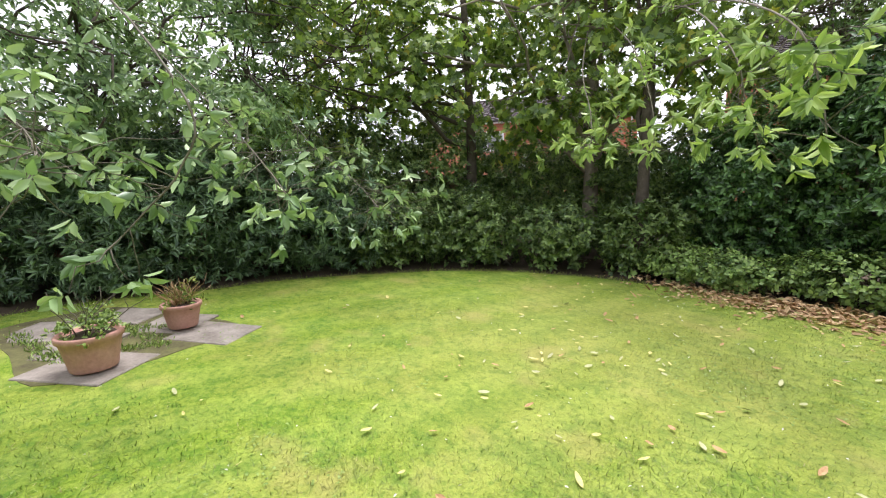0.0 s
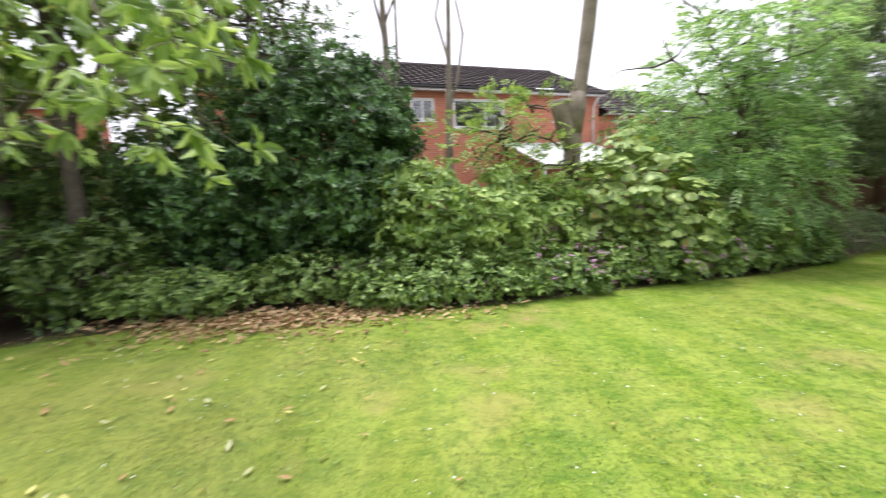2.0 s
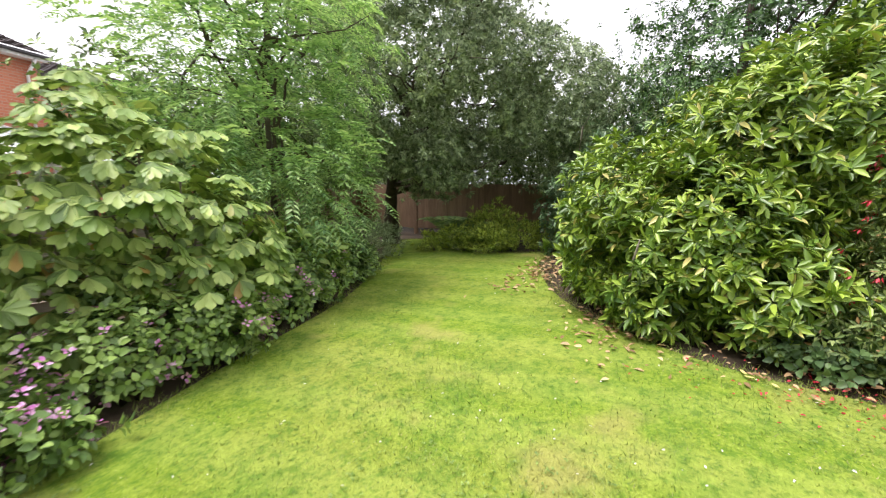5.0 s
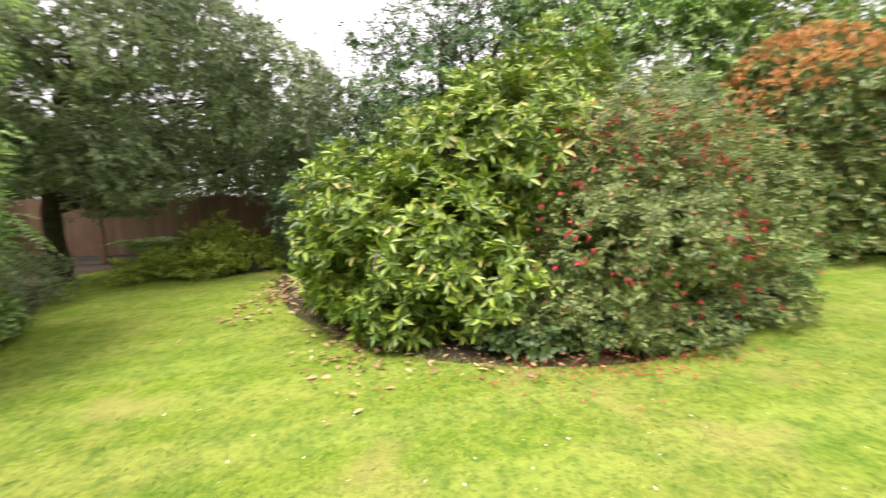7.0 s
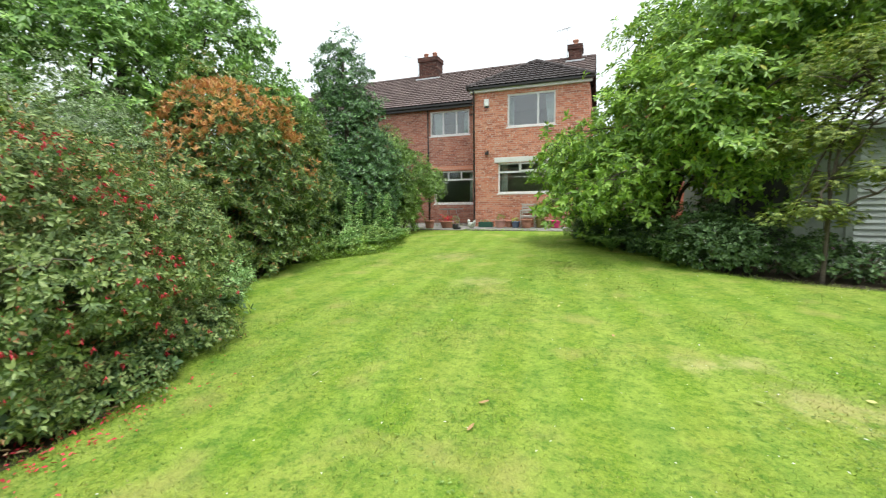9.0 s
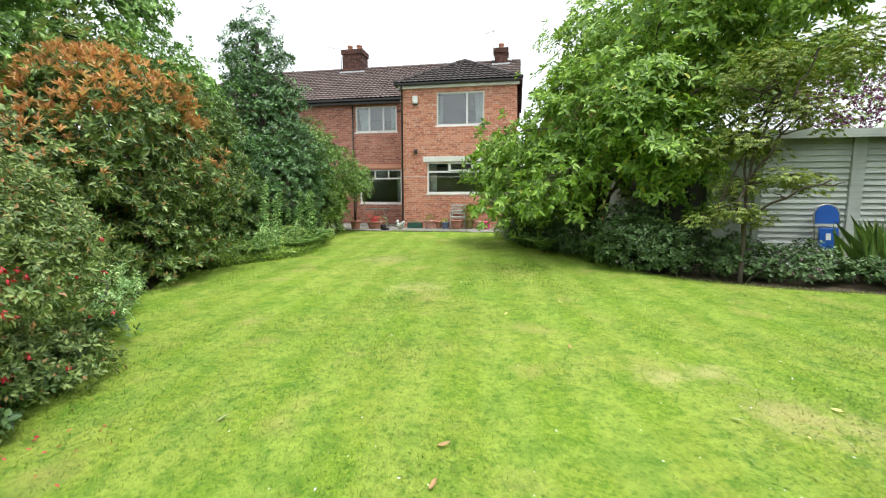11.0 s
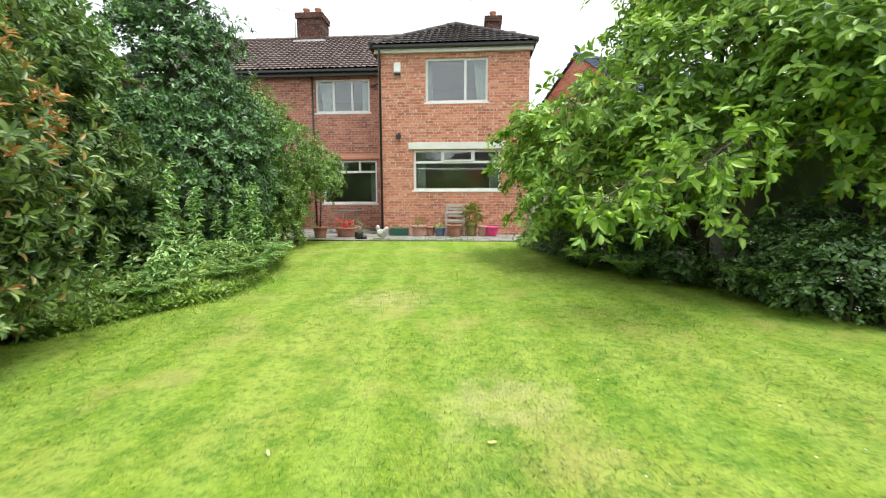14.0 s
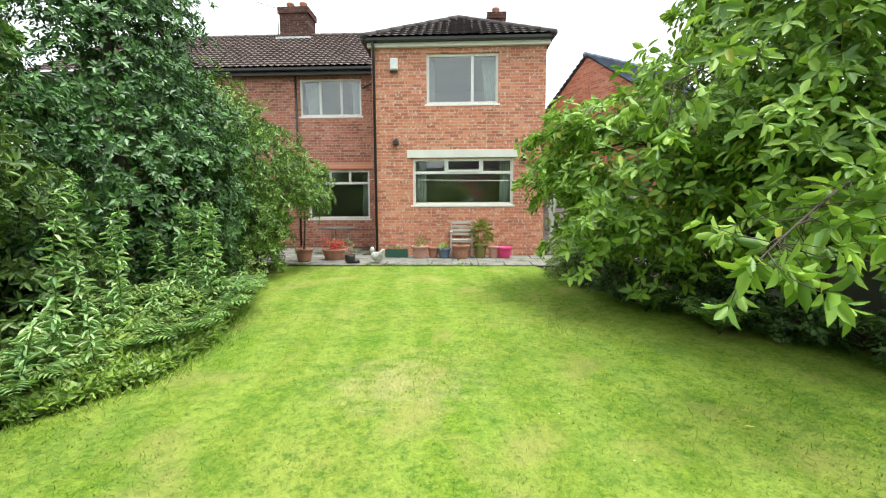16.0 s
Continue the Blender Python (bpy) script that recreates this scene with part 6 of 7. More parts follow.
extra_leaves(be, BED_E, 12, 74, M_FLOWER_WHITE, "blossom", OVAL, 0.018, 5, 0.8, (60, 85), 1.0, 0.0, "small white flowers")
extra_leaves(be, BED_E[2:4], 9, 75, M_FLOWER_PINK, "blossom", OVAL, 0.022, 5, 0.8, (60, 85), 1.0, 0.0, "small pink flowers")


def iris_clump(x, y, seed):
    rng = np.random.default_rng(seed)
    s = thing("iris_clump", pose(x, y, gz(x, y)), "clump of upright sword-shaped iris leaves", "plant")
    n = 70
    O = np.column_stack([rng.normal(0, 0.16, (n, 2)), np.zeros(n)])
    D = np.column_stack([O[:, :2] * 1.3 + rng.normal(0, 0.12, (n, 2)), np.ones(n)])
    L = rng.uniform(0.65, 1.1, n)
    foliage("sword_leaves", LANCE, O, D, np.column_stack([rng.normal(0, 1, (n, 2)), np.zeros(n)]), L, 0.035, M_IVY, s)


iris_clump(3.95, 4.3, 3)
iris_clump(4.3, 4.4, 4)
tree("purple_plum_tree", "purple-leaved plum tree beyond the garage", (7.2, 12.5), [(7.2, 12.5, 2), (7.3, 12.4, 4.2)], 0.12, [(7.3, 12.3, 4.9, 1.6, 1.4, 1.4), (8.8, 12.6, 4.4, 1.5, 1.3, 1.4)], M_PURPLE, OVAL, 0.09, 6, 40, 46, 0.5, -0.8, 6)
tree("garden_tree", "leafy green tree beyond the garage roof", (9.5, 9.5), [(9.5, 9.5, 2), (9.4, 9.4, 4.5)], 0.14, [(9.2, 9.2, 3.6, 1.8, 1.8, 1.6), (11, 8, 3.8, 1.8, 1.8, 1.8), (8.6, 6.8, 3.4, 1.2, 1.0, 0.9)], M_BRAMBLE, OVAL, 0.11, 6, 28, 47, 0.45, -0.7, 6)

# east hedge behind the pots
RHODO = [(7.25, 2.6, 0.75, 0.9, 1.0, 0.9), (7.15, 1.1, 0.75, 0.85, 1.1, 0.95), (7.25, -0.4, 0.8, 0.85, 1.1, 1.0), (7.3, -1.7, 0.75, 0.95, 1.0, 0.95), (7.9, 0.6, 1.3, 0.9, 1.6, 0.9)]
shrub("rhododendron_hedge", "dark green rhododendron bushes along the lawn edge", RHODO, (7.3, 0.5), M_RHODO, OVAL, 0.11, 9, 45, 51, 0.3, gap=-1.1, up=0.5, lump=0.3, sprays=(5.0, 8, 0.45), category="hedge")
BRAM = [(7.1, -3.0, 0.55, 0.95, 0.95, 0.7), (6.5, -4.4, 0.5, 0.95, 0.85, 0.65), (5.6, -5.5, 0.45, 0.9, 0.75, 0.62), (4.5, -6.3, 0.45, 0.95, 0.65, 0.6), (7.6, -4.6, 0.6, 1.0, 1.0, 0.8), (8.6, -3.6, 1.3, 0.9, 1.4, 1.1), (7.7, -6.7, 1.3, 1.3, 0.9, 1.2), (5.6, -7.6, 1.2, 1.2, 0.7, 1.0)]
shrub("bramble_thicket", "low thicket of brambles and nettles under the trees", BRAM, (6.2, -4.8), M_NETTLE, OVAL, 0.085, 7, 50, 52, 0.55, gap=-1.1, up=0.6, lump=0.3, sprays=(6.0, 9, 0.45), category="thicket")
HOLLY2 = [(2.3, -7.7, 1.45, 1.35, 0.95, 1.45), (1.4, -7.6, 1.6, 1.0, 0.95, 1.4), (3.3, -7.5, 1.2, 1.05, 0.9, 1.25), (1.8, -7.8, 2.4, 1.2, 0.9, 0.9), (0.8, -8.4, 2.1, 0.45, 0.4, 0.75)]
shrub("holly_bush", "dark glossy holly and ivy bush at the lawn corner", HOLLY2, (2.0, -7.8), M_HOLLY, OVAL, 0.09, 7, 75, 53, 0.5, gap=-1.1, up=0.4, lump=0.28, sprays=(6.0, 12, 0.45))
GROUND_IVY = [(3.4, -6.3, 0.1, 1.0, 0.45, 0.3), (1.7, -6.75, 0.12, 1.1, 0.45, 0.32), (0.2, -6.65, 0.15, 1.0, 0.4, 0.32), (-1.2, -6.85, 0.12, 1.0, 0.4, 0.34), (-2.7, -7.25, 0.1, 1.0, 0.4, 0.36), (-4.2, -7.7, 0.1, 1.0, 0.45, 0.42), (-5.7, -8.3, 0.0, 0.9, 0.5, 0.4), (0.6, -6.3, 0.05, 0.7, 0.3, 0.2), (-0.36, -6.5, 0.02, 0.75, 0.32, 0.26), (0.6, -6.5, 0.02, 0.6, 0.28, 0.24), (-1.5, -6.65, 0.0, 0.7, 0.25, 0.25)]
gi = shrub("ivy_ground_cover", "trailing ivy and geranium spilling on to the lawn edge", GROUND_IVY, (-0.5, -6.8), M_IVY, OVAL, 0.065, 6, 150, 54, 0.75, gap=-1.2, up=0.8, spread=(50, 90), category="ground cover", stems=4)
extra_leaves(gi, GROUND_IVY[3:6] + [GROUND_IVY[-1]], 26, 76, M_FLOWER_PINK, "blossom", OVAL, 0.034, 5, 0.8, (60, 85), 1.0, 0.0, "pink geranium flowers")
shrub("dogwood", "loose light green dogwood bush in front of the old fence", [(0.25, -7.2, 0.8, 0.75, 0.6, 0.9), (-0.6, -7.25, 0.75, 0.75, 0.6, 0.85), (-1.4, -7.4, 0.6, 0.65, 0.5, 0.7)], (-0.5, -7.3), M_SWEET, OVAL, 0.125, 6, 95, 55, 0.5, gap=-0.9, up=0.5, droop=0.3)
tree("elder_sapling", "thin sapling with open light green feathered leaves", (-0.9, -8.0), [(-0.9, -8.0, 0.9), (-1.0, -7.9, 1.9), (-1.1, -7.9, 2.5)], 0.025, [(-1.1, -7.8, 2.2, 0.8, 0.6, 0.45), (-0.4, -7.9, 1.8, 0.7, 0.5, 0.5), (-1.6, -7.9, 1.5, 0.5, 0.5, 0.45)], M_SWEET, LANCE, 0.09, 5, 42, 56, 0.38, -0.6, 8, depth=0.8, kind_of="feather", pairs=4, length=0.22, r1=0.01)
CHEST = [(-2.8, -7.7, 1.2, 0.9, 0.75, 0.85), (-3.3, -7.5, 0.7, 0.7, 0.6, 0.65), (-2.3, -7.8, 0.9, 0.6, 0.5, 0.7)]
shrub("horse_chestnut_bush", "young horse chestnut with broad hand-shaped leaves", CHEST, (-2.9, -7.8), M_CHESTNUT, WEDGE, 0.165, 6, 26, 57, 0.42, kind_of="palm", up=1.0, droop=0.3, gap=-1.2, sprays=(6.0, 6, 0.5))
ROWAN = [(-4.75, -8.1, 1.75, 1.15, 0.9, 1.05), (-4.9, -8.4, 3.1, 1.35, 1.1, 1.2), (-5.5, -8.2, 1.1, 0.7, 0.6, 0.7), (-4.0, -8.4, 2.4, 0.9, 0.8, 0.9)]
tree("rowan", "rowan tree with drooping feathered leaves over the lawn", (-4.8, -8.4), [(-4.8, -8.4, 1.0), (-4.75, -8.35, 2.2), (-4.9, -8.4, 3.6)], 0.05, ROWAN, M_SORBUS, LANCE, 0.085, 5, 45, 58, 0.34, -0.8, 12, depth=0.7, kind_of="feather", pairs=6, length=0.26, up=0.1, droop=0.5, r1=0.02, sprays=(4.0, 9, 0.6))
shrub("hydrangea", "pale green broad-leaved bush under the rowan", [(-4.2, -7.85, 0.35, 0.6, 0.4, 0.45), (-4.9, -7.95, 0.3, 0.5, 0.4, 0.4)], (-4.5, -8.0), M_SWEET, OVAL, 0.12, 6, 80, 59, 0.55, up=0.6)
shrub("lavender_bush", "soft grey-green lavender bush at the lawn edge", [(-7.2, -9.0, 0.05, 0.9, 0.5, 0.55), (-6.4, -8.7, 0.0, 0.6, 0.4, 0.45)], (-7.0, -9.0), M_WILLOW, LANCE, 0.08, 8, 160, 60, 0.16, up=0.9, spread=(15, 50))
WILLOW = [(-9.2, -8.7, 3.3, 2.3, 2.0, 1.5), (-8.4, -9.6, 2.3, 1.5, 1.2, 1.1), (-10.2, -7.2, 2.9, 1.7, 1.6, 1.5), (-8.8, -8.3, 1.75, 1.1, 1.0, 0.8), (-9.6, -9.6, 4.6, 2.0, 2.0, 1.5), (-9.0, -8.6, 5.3, 2.0, 1.9, 1.3), (-7.9, -9.4, 4.0, 1.4, 1.2, 1.2), (-10.4, -6.0, 2.3, 1.4, 1.2, 1.6)]
tree("grey_willow", "old gnarled tree with drooping grey-green leaves", (-9.6, -10.1), [(-9.5, -10.0, 0.6), (-9.2, -9.7, 1.4), (-9.3, -9.2, 3.0)], 0.2, WILLOW, M_WILLOW, LANCE, 0.095, 8, 145, 61, 0.4, -1.4, 14, depth=0.5, up=-0.1, droop=0.5, lump=0.25)
JUN = [(-9.75, -7.4, 0.1, 0.5, 0.62, 0.55), (-9.25, -8.05, -0.05, 0.5, 0.36, 0.26), (-8.95, -8.5, -0.12, 0.32, 0.35, 0.18), (-9.2, -7.3, -0.05, 0.36, 0.36, 0.3), (-9.8, -6.75, 0.0, 0.45, 0.42, 0.38)]
shrub("golden_juniper", "spreading golden-green juniper on the lawn edge", JUN, (-9.55, -7.4), M_CONIFER, LANCE, 0.10, 8, 260, 62, 0.2, up=0.35, spread=(10, 55), lump=0.5, gap=-0.6)
shrub("dark_shrub", "dark shady shrub beside the juniper", [(-9.6, -5.6, 0.7, 1.0, 0.8, 1.0), (-8.8, -5.0, 0.9, 0.9, 0.7, 1.2)], (-9.4, -5.3), M_RHODO, OVAL, 0.10, 7, 60, 63, 0.35)

# the tall trees of the corner
SYC = [(6.4, -6.9, 4.0, 2.3, 1.6, 1.5), (8.2, -4.6, 4.1, 1.8, 2.0, 1.6), (4.3, -7.4, 3.6, 1.5, 1.2, 1.1), (6.5, -7.5, 6.3, 3.0, 2.2, 1.8), (6.3, -5.9, 2.6, 1.2, 0.9, 0.7)]
tree("sycamore", "tall sycamore with big lobed leaves shading the corner", (6.07, -6.96), [(6.1, -7.0, 1.5), (6.2, -7.0, 4.0), (6.3, -7.1, 7.0)], 0.17, SYC, M_SYCAMORE, LOBED, 0.15, 4, 10, 64, 0.85, -0.7, 18, depth=0.8, up=0.7, droop=0.4, lump=0.25, bark=M_BARK_PALE, sprays=(1.9, 10, 0.9))
tree("sycamore", "sycamore with a dark leaning trunk", (7.9, -5.1), [(7.84, -5.2, 1.4), (7.6, -5.0, 3.0), (7.6, -4.8, 6.0)], 0.16, [(8.6, -3.0, 3.6, 1.6, 1.8, 1.4), (8.9, -2.6, 5.5, 2.0, 2.2, 1.5)], M_SYCAMORE, LOBED, 0.14, 4, 8, 65, 0.85, -0.5, 12, depth=0.8, up=0.7, droop=0.4, sprays=(1.6, 10, 0.9))
tree("ash_trunk_tree", "ivy-clad dark trunk at the lawn corner", (4.6, -6.5), [(4.55, -6.5, 1.2), (4.7, -6.7, 3.0), (4.9, -6.9, 6.0)], 0.14, [(4.6, -7.0, 5.4, 1.6, 1.4, 1.4)], M_SYCAMORE, OVAL, 0.11, 5, 24, 66, 0.5, -0.5, 6, depth=0.7)
tree("cherry_tree", "cherry tree with arching leafy boughs above the hedge", (8.3, 1.6), [(8.2, 1.6, 1.2), (8.0, 1.4, 2.4), (7.8, 1.2, 4.0)], 0.12, [(7.6, 1.8, 3.0, 1.6, 1.7, 1.3), (7.3, -0.2, 2.6, 1.2, 1.5, 0.9), (8.2, 0.6, 4.6, 2.0, 2.4, 1.5), (6.6, 1.6, 2.2, 0.9, 0.9, 0.6)], M_CHERRY, OVAL, 0.11, 6, 14, 67, 0.45, -0.5, 18, depth=0.8, up=0.4, droop=0.5, lump=0.25, spread=(55, 100), sprays=(2.2, 12, 0.8))
tree("bare_branch_tree", "thin-leaved tree with many bare twigs behind the hedge", (8.9, -0.8), [(8.9, -0.8, 1.5), (8.8, -0.9, 3.6)], 0.1, [(8.7, -0.9, 2.6, 1.1, 1.6, 1.1), (8.8, -1.8, 4.8, 1.4, 1.6, 1.3)], M_SYCAMORE, OVAL, 0.10, 4, 30, 68, 0.5, -0.5, 22, depth=0.9, twigs=6)
hanging_branch("hanging_cherry_bough", "pale twigged cherry bough hanging over the lawn", [(5.6, 1.5, 3.4), (4.2, 0.6, 2.9), (3.05, 0.03, 1.9), (3.0, 0.1, 1.5), (2.98, 0.3, 1.25), (2.96, 0.48, 1.05)], 0.010, M_CHERRY_TIP, 0.12, 24, 81, 0.46, 0.16, 6)
hanging_branch("hanging_cherry_bough", "leafy cherry bough reaching out over the lawn", [(6.4, 2.4, 3.2), (4.6, 1.6, 2.3), (3.5, 0.9, 1.75), (2.95, 0.75, 1.45)], 0.009, M_CHERRY_TIP, 0.12, 46, 82, 0.46, 0.3, 6)
hanging_branch("hanging_cherry_bough", "leafy cherry bough reaching out over the lawn", [(6.8, 0.4, 3.2), (5.2, -0.2, 2.2), (4.2, -0.5, 1.6), (3.6, -0.6, 1.3)], 0.009, M_CHERRY_TIP, 0.12, 50, 83, 0.46, 0.33, 6)
hanging_branch("hanging_cherry_bough", "leafy cherry bough drooping before the hedge", [(7.4, -1.0, 3.0), (6.0, -1.3, 2.0), (5.0, -1.6, 1.45), (4.4, -1.7, 1.1)], 0.009, M_CHERRY_TIP, 0.12, 50, 84, 0.46, 0.36, 6)
hanging_branch("hanging_chestnut_bough", "pale twig with drooping bright green leaf clusters", [(4.9, -6.6, 4.2), (3.2, -5.2, 3.4), (2.1, -4.1, 2.5), (1.9, -4.0, 2.0), (1.75, -3.95, 1.65)], 0.011, M_SWEET, 0.135, 26, 85, 0.36, 0.24, 9)
hanging_branch("hanging_chestnut_bough", "pale twig with drooping bright green leaf clusters", [(4.6, -6.6, 4.0), (2.8, -5.0, 3.3), (1.55, -3.7, 2.5), (1.25, -3.5, 2.0), (1.15, -3.45, 1.6)], 0.011, M_SWEET, 0.135, 30, 86, 0.36, 0.25, 9)
hanging_branch("hanging_chestnut_bough", "pale twig with drooping bright green leaf clusters", [(5.2, -6.4, 4.0), (3.6, -4.8, 3.0), (2.9, -4.2, 2.2), (2.7, -4.0, 1.7)], 0.011, M_SWEET, 0.13, 26, 87, 0.36, 0.24, 9)
hanging_branch("hanging_chestnut_bough", "pale twig with drooping bright green leaf clusters", [(5.6, -6.2, 4.0), (4.4, -4.8, 2.9), (3.7, -4.2, 2.2), (3.5, -4.0, 1.8)], 0.011, M_SWEET, 0.13, 24, 88, 0.36, 0.24, 9)
tree("twiggy_elder", "thin-leaved elder with many fine twigs above the holly", (2.9, -8.7), [(2.9, -8.7, 1.5), (2.8, -8.7, 3.0), (2.8, -8.8, 4.4)], 0.07, [(2.4, -8.7, 3.5, 1.0, 0.7, 1.1), (3.5, -8.6, 3.8, 1.0, 0.8, 1.2), (2.9, -8.8, 4.8, 1.1, 0.8, 0.9)], M_NETTLE, OVAL, 0.085, 5, 34, 72, 0.5, -0.4, 18, depth=0.8, twigs=5, sprays=(2.0, 9, 0.6))
tree("pollarded_tree", "pale grey pollarded trunk with a knobbly cut shoulder", (-1.95, -8.1), [(-1.95, -8.1, 0.9), (-2.0, -8.05, 1.7), (-2.03, -8.05, 2.2), (-2.22, -8.1, 3.5), (-2.5, -8.1, 6.5)], 0.17, [(-1.75, -8.0, 2.6, 0.22, 0.2, 0.16)], M_BRAMBLE, OVAL, 0.08, 5, 60, 69, 0.5, -1.0, 0, bark=M_BARK_PALE, r1=0.09)
def pollard_stub():
    rng = np.random.default_rng(9)
    t = Tubes(10)
    pts = [Vector(p) for p in ((-2.0, -8.05, 1.7), (-1.92, -8.04, 2.0), (-1.82, -8.02, 2.3), (-1.78, -8.0, 2.45), (-1.77, -8.0, 2.5))]
    t.add(pts, [0.12, 0.15, 0.14, 0.15, 0.08])
    pts = [Vector(p) for p in ((-2.0, -8.05, 2.0), (-2.03, -8.05, 2.35), (-2.08, -8.06, 2.6))]
    t.add(pts, [0.14, 0.165, 0.12])
    p = [o for o in scene.objects if o.name.startswith("pollarded_tree")][0]
    ob = t.make("pollard_knob", M_BARK_PALE, p, "knobbly healed stub")
    ob.matrix_basis = Matrix.Translation((1.95, 8.1, -gz(0, -8.1)))


pollard_stub()
tree("birch_pole", "thin bare grey trunk rising behind the holly", (0.9, -9.0), [(0.9, -9.0, 2), (0.95, -9.0, 4), (1.05, -9.0, 7)], 0.10, [(1.0, -9.0, 6.6, 1.0, 1.0, 0.7)], M_SYCAMORE, OVAL, 0.09, 5, 20, 70, 0.5, -0.5, 3, bark=M_BARK_PALE)
tree("birch_pole", "thin bare grey trunk rising behind the holly", (-0.1, -9.0), [(-0.1, -9.0, 2), (-0.15, -9.0, 4), (-0.2, -9.0, 7)], 0.08, [(-0.1, -9.0, 7.2, 1.0, 1.0, 0.6)], M_SYCAMORE, OVAL, 0.09, 5, 20, 71, 0.5, -0.5, 3, bark=M_BARK_PALE)

THICKET = [(9.0, 3.6, 1.5, 1.2, 1.9, 1.6), (9.2, 0.6, 1.4, 1.2, 1.9, 1.5), (9.2, -2.4, 1.5, 1.2, 1.9, 1.7), (9.0, -5.6, 1.5, 1.3, 1.9, 1.7), (7.4, -8.5, 1.4, 1.8, 1.0, 1.6), (4.7, -8.8, 1.4, 1.5, 0.9, 1.6), (2.2, -8.9, 1.3, 1.8, 0.5, 1.5)]
shrub("elder_thicket", "dense leafy thicket of elder and ivy behind the hedge", THICKET, (9.0, -2.0), M_NETTLE, LANCE, 0.13, 6, 50, 77, 0.5, depth=0.5, gap=-0.9, lump=0.25, up=0.2, category="thicket", stem_r=0.05, stems=20, stem_material=M_BARK)

FARHEDGE = [(-13.2, -11.2, 1.7, 1.3, 2.0, 2.0), (-13.2, -7.6, 1.7, 1.3, 2.0, 2.1), (-13.2, -4.2, 1.9, 1.3, 1.8, 2.3), (-12.4, -13.4, 1.6, 2.0, 1.2, 1.9), (-9.0, -12.6, 1.4, 2.0, 1.0, 1.7), (-6.6, -10.9, 1.5, 1.5, 0.9, 2.0), (-4.3, -10.4, 1.2, 1.2, 0.6, 1.7)]
shrub("hawthorn_hedge", "dense dark hawthorn hedge beyond the garden fence", FARHEDGE, (-13.0, -8.0), M_NETTLE, LANCE, 0.12, 6, 60, 78, 0.5, depth=0.5, gap=-1.1, lump=0.2, up=0.2, category="hedge", stem_r=0.05, stems=14, stem_material=M_BARK)


# ---- pots and other things ----
def plant_pot(name, x, y, z, r, h, material, label, group="", soil=True, rim=True, segments=22):
    s = thing(name, pose(x, y, z), label, "plant pot", group)
    prof = [(r * 0.72, 0.0), (r * 0.74, 0.01)]
    prof += [(r * 0.72 + (r * 0.95 - r * 0.72) * t, h * t * 0.82) for t in (0.3, 0.65, 1.0)]
    if rim:
        prof += [(r * 0.97, h * 0.825), (r * 1.03, h * 0.84), (r * 1.04, h * 0.97), (r * 1.0, h)]
    else:
        prof += [(r * 1.0, h)]
    prof += [(r * 0.9, h * 0.99), (r * 0.86, h * 0.9), (r * 0.4, h * 0.88)]
    part("pot", lathe(prof, segments), material, s, smooth=True)
    if soil:
        part("soil", lathe([(r * 0.2, h * 0.86), (r * 0.88, h * 0.885), (r * 0.6, h * 0.93), (r * 0.1, h * 0.95)], 14), M_SOIL, s)
    return s


def pot_plant(s, lobes, material, outline, size, k, density, seed, aspect=0.45, up=0.6, name="foliage", label="", **extra):
    rng = np.random.default_rng(seed)
    z = s.matrix_world.translation
    world = [(a + z.x, b + z.y, c + z.z, d, e, f) for a, b, c, d, e, f in lobes]
    P, Q = shoots_on(world, density, seed, 0.6, 0.15, -1.2)
    arr = rosettes(P, Q, k, size, rng, (30, 85), up, 0.15, 0.03, aspect)
    f = foliage(name, outline, *arr, material, s, label)
    f.matrix_basis = s.matrix_world.inverted()


def twiggy(s, n, high, spread, z0, material, seed, name="dead_growth"):
    rng = np.random.default_rng(seed)
    t = Tubes(4)
    for i in range(n):
        a = (rng.normal(0, spread * 0.3), rng.normal(0, spread * 0.3), z0)
        e = (rng.normal(0, spread), rng.normal(0, spread), z0 + high * rng.uniform(0.4, 1.0))
        p = t.bend(a, e, 0.006, 0.002, rng, 0.15, 4)
        q = p[2] + Vector((rng.normal(0, 0.08), rng.normal(0, 0.08), 0.08))
        t.bend(p[2], q, 0.003, 0.0015, rng, 0.1, 3)
    return tagged(t.make(name, material, s), kind="stuff")


make_pot_slabs()
make_slab_weeds()
big = plant_pot("terracotta_pot", 3.93, 0.83, gz(0, 0.8) + 0.03, 0.205, 0.28, M_TERRACOTTA_PALE, "large round terracotta pot of weeds on the old slabs", "terracotta pots on the slabs")
pot_plant(big, [(0, 0, 0.29, 0.19, 0.19, 0.06), (0.06, -0.05, 0.36, 0.12, 0.12, 0.10)], M_BRAMBLE, OVAL, 0.04, 6, 320, 91, 0.6)
twiggy(big, 12, 0.4, 0.16, 0.24, M_TWIG, 92)
small = plant_pot("terracotta_pot", 4.72, 0.28, gz(0, 0.3) + 0.03, 0.175, 0.235, M_TERRACOTTA_PALE, "round terracotta pot with yellowing and dead growth", "terracotta pots on the slabs")
pot_plant(small, [(0, 0, 0.235, 0.15, 0.15, 0.04)], M_MAPLE, OVAL, 0.045, 6, 220, 93, 0.5)
twiggy(small, 46, 0.28, 0.11, 0.2, M_LITTER, 94)
pot_plant(small, [(0.02, -0.08, 0.34, 0.11, 0.1, 0.10)], M_MAPLE, OVAL, 0.05, 4, 60, 95, 0.5, name="yellowing_leaves")

def zp(y):
    return 0.316 + 0.012 * (y - 11)


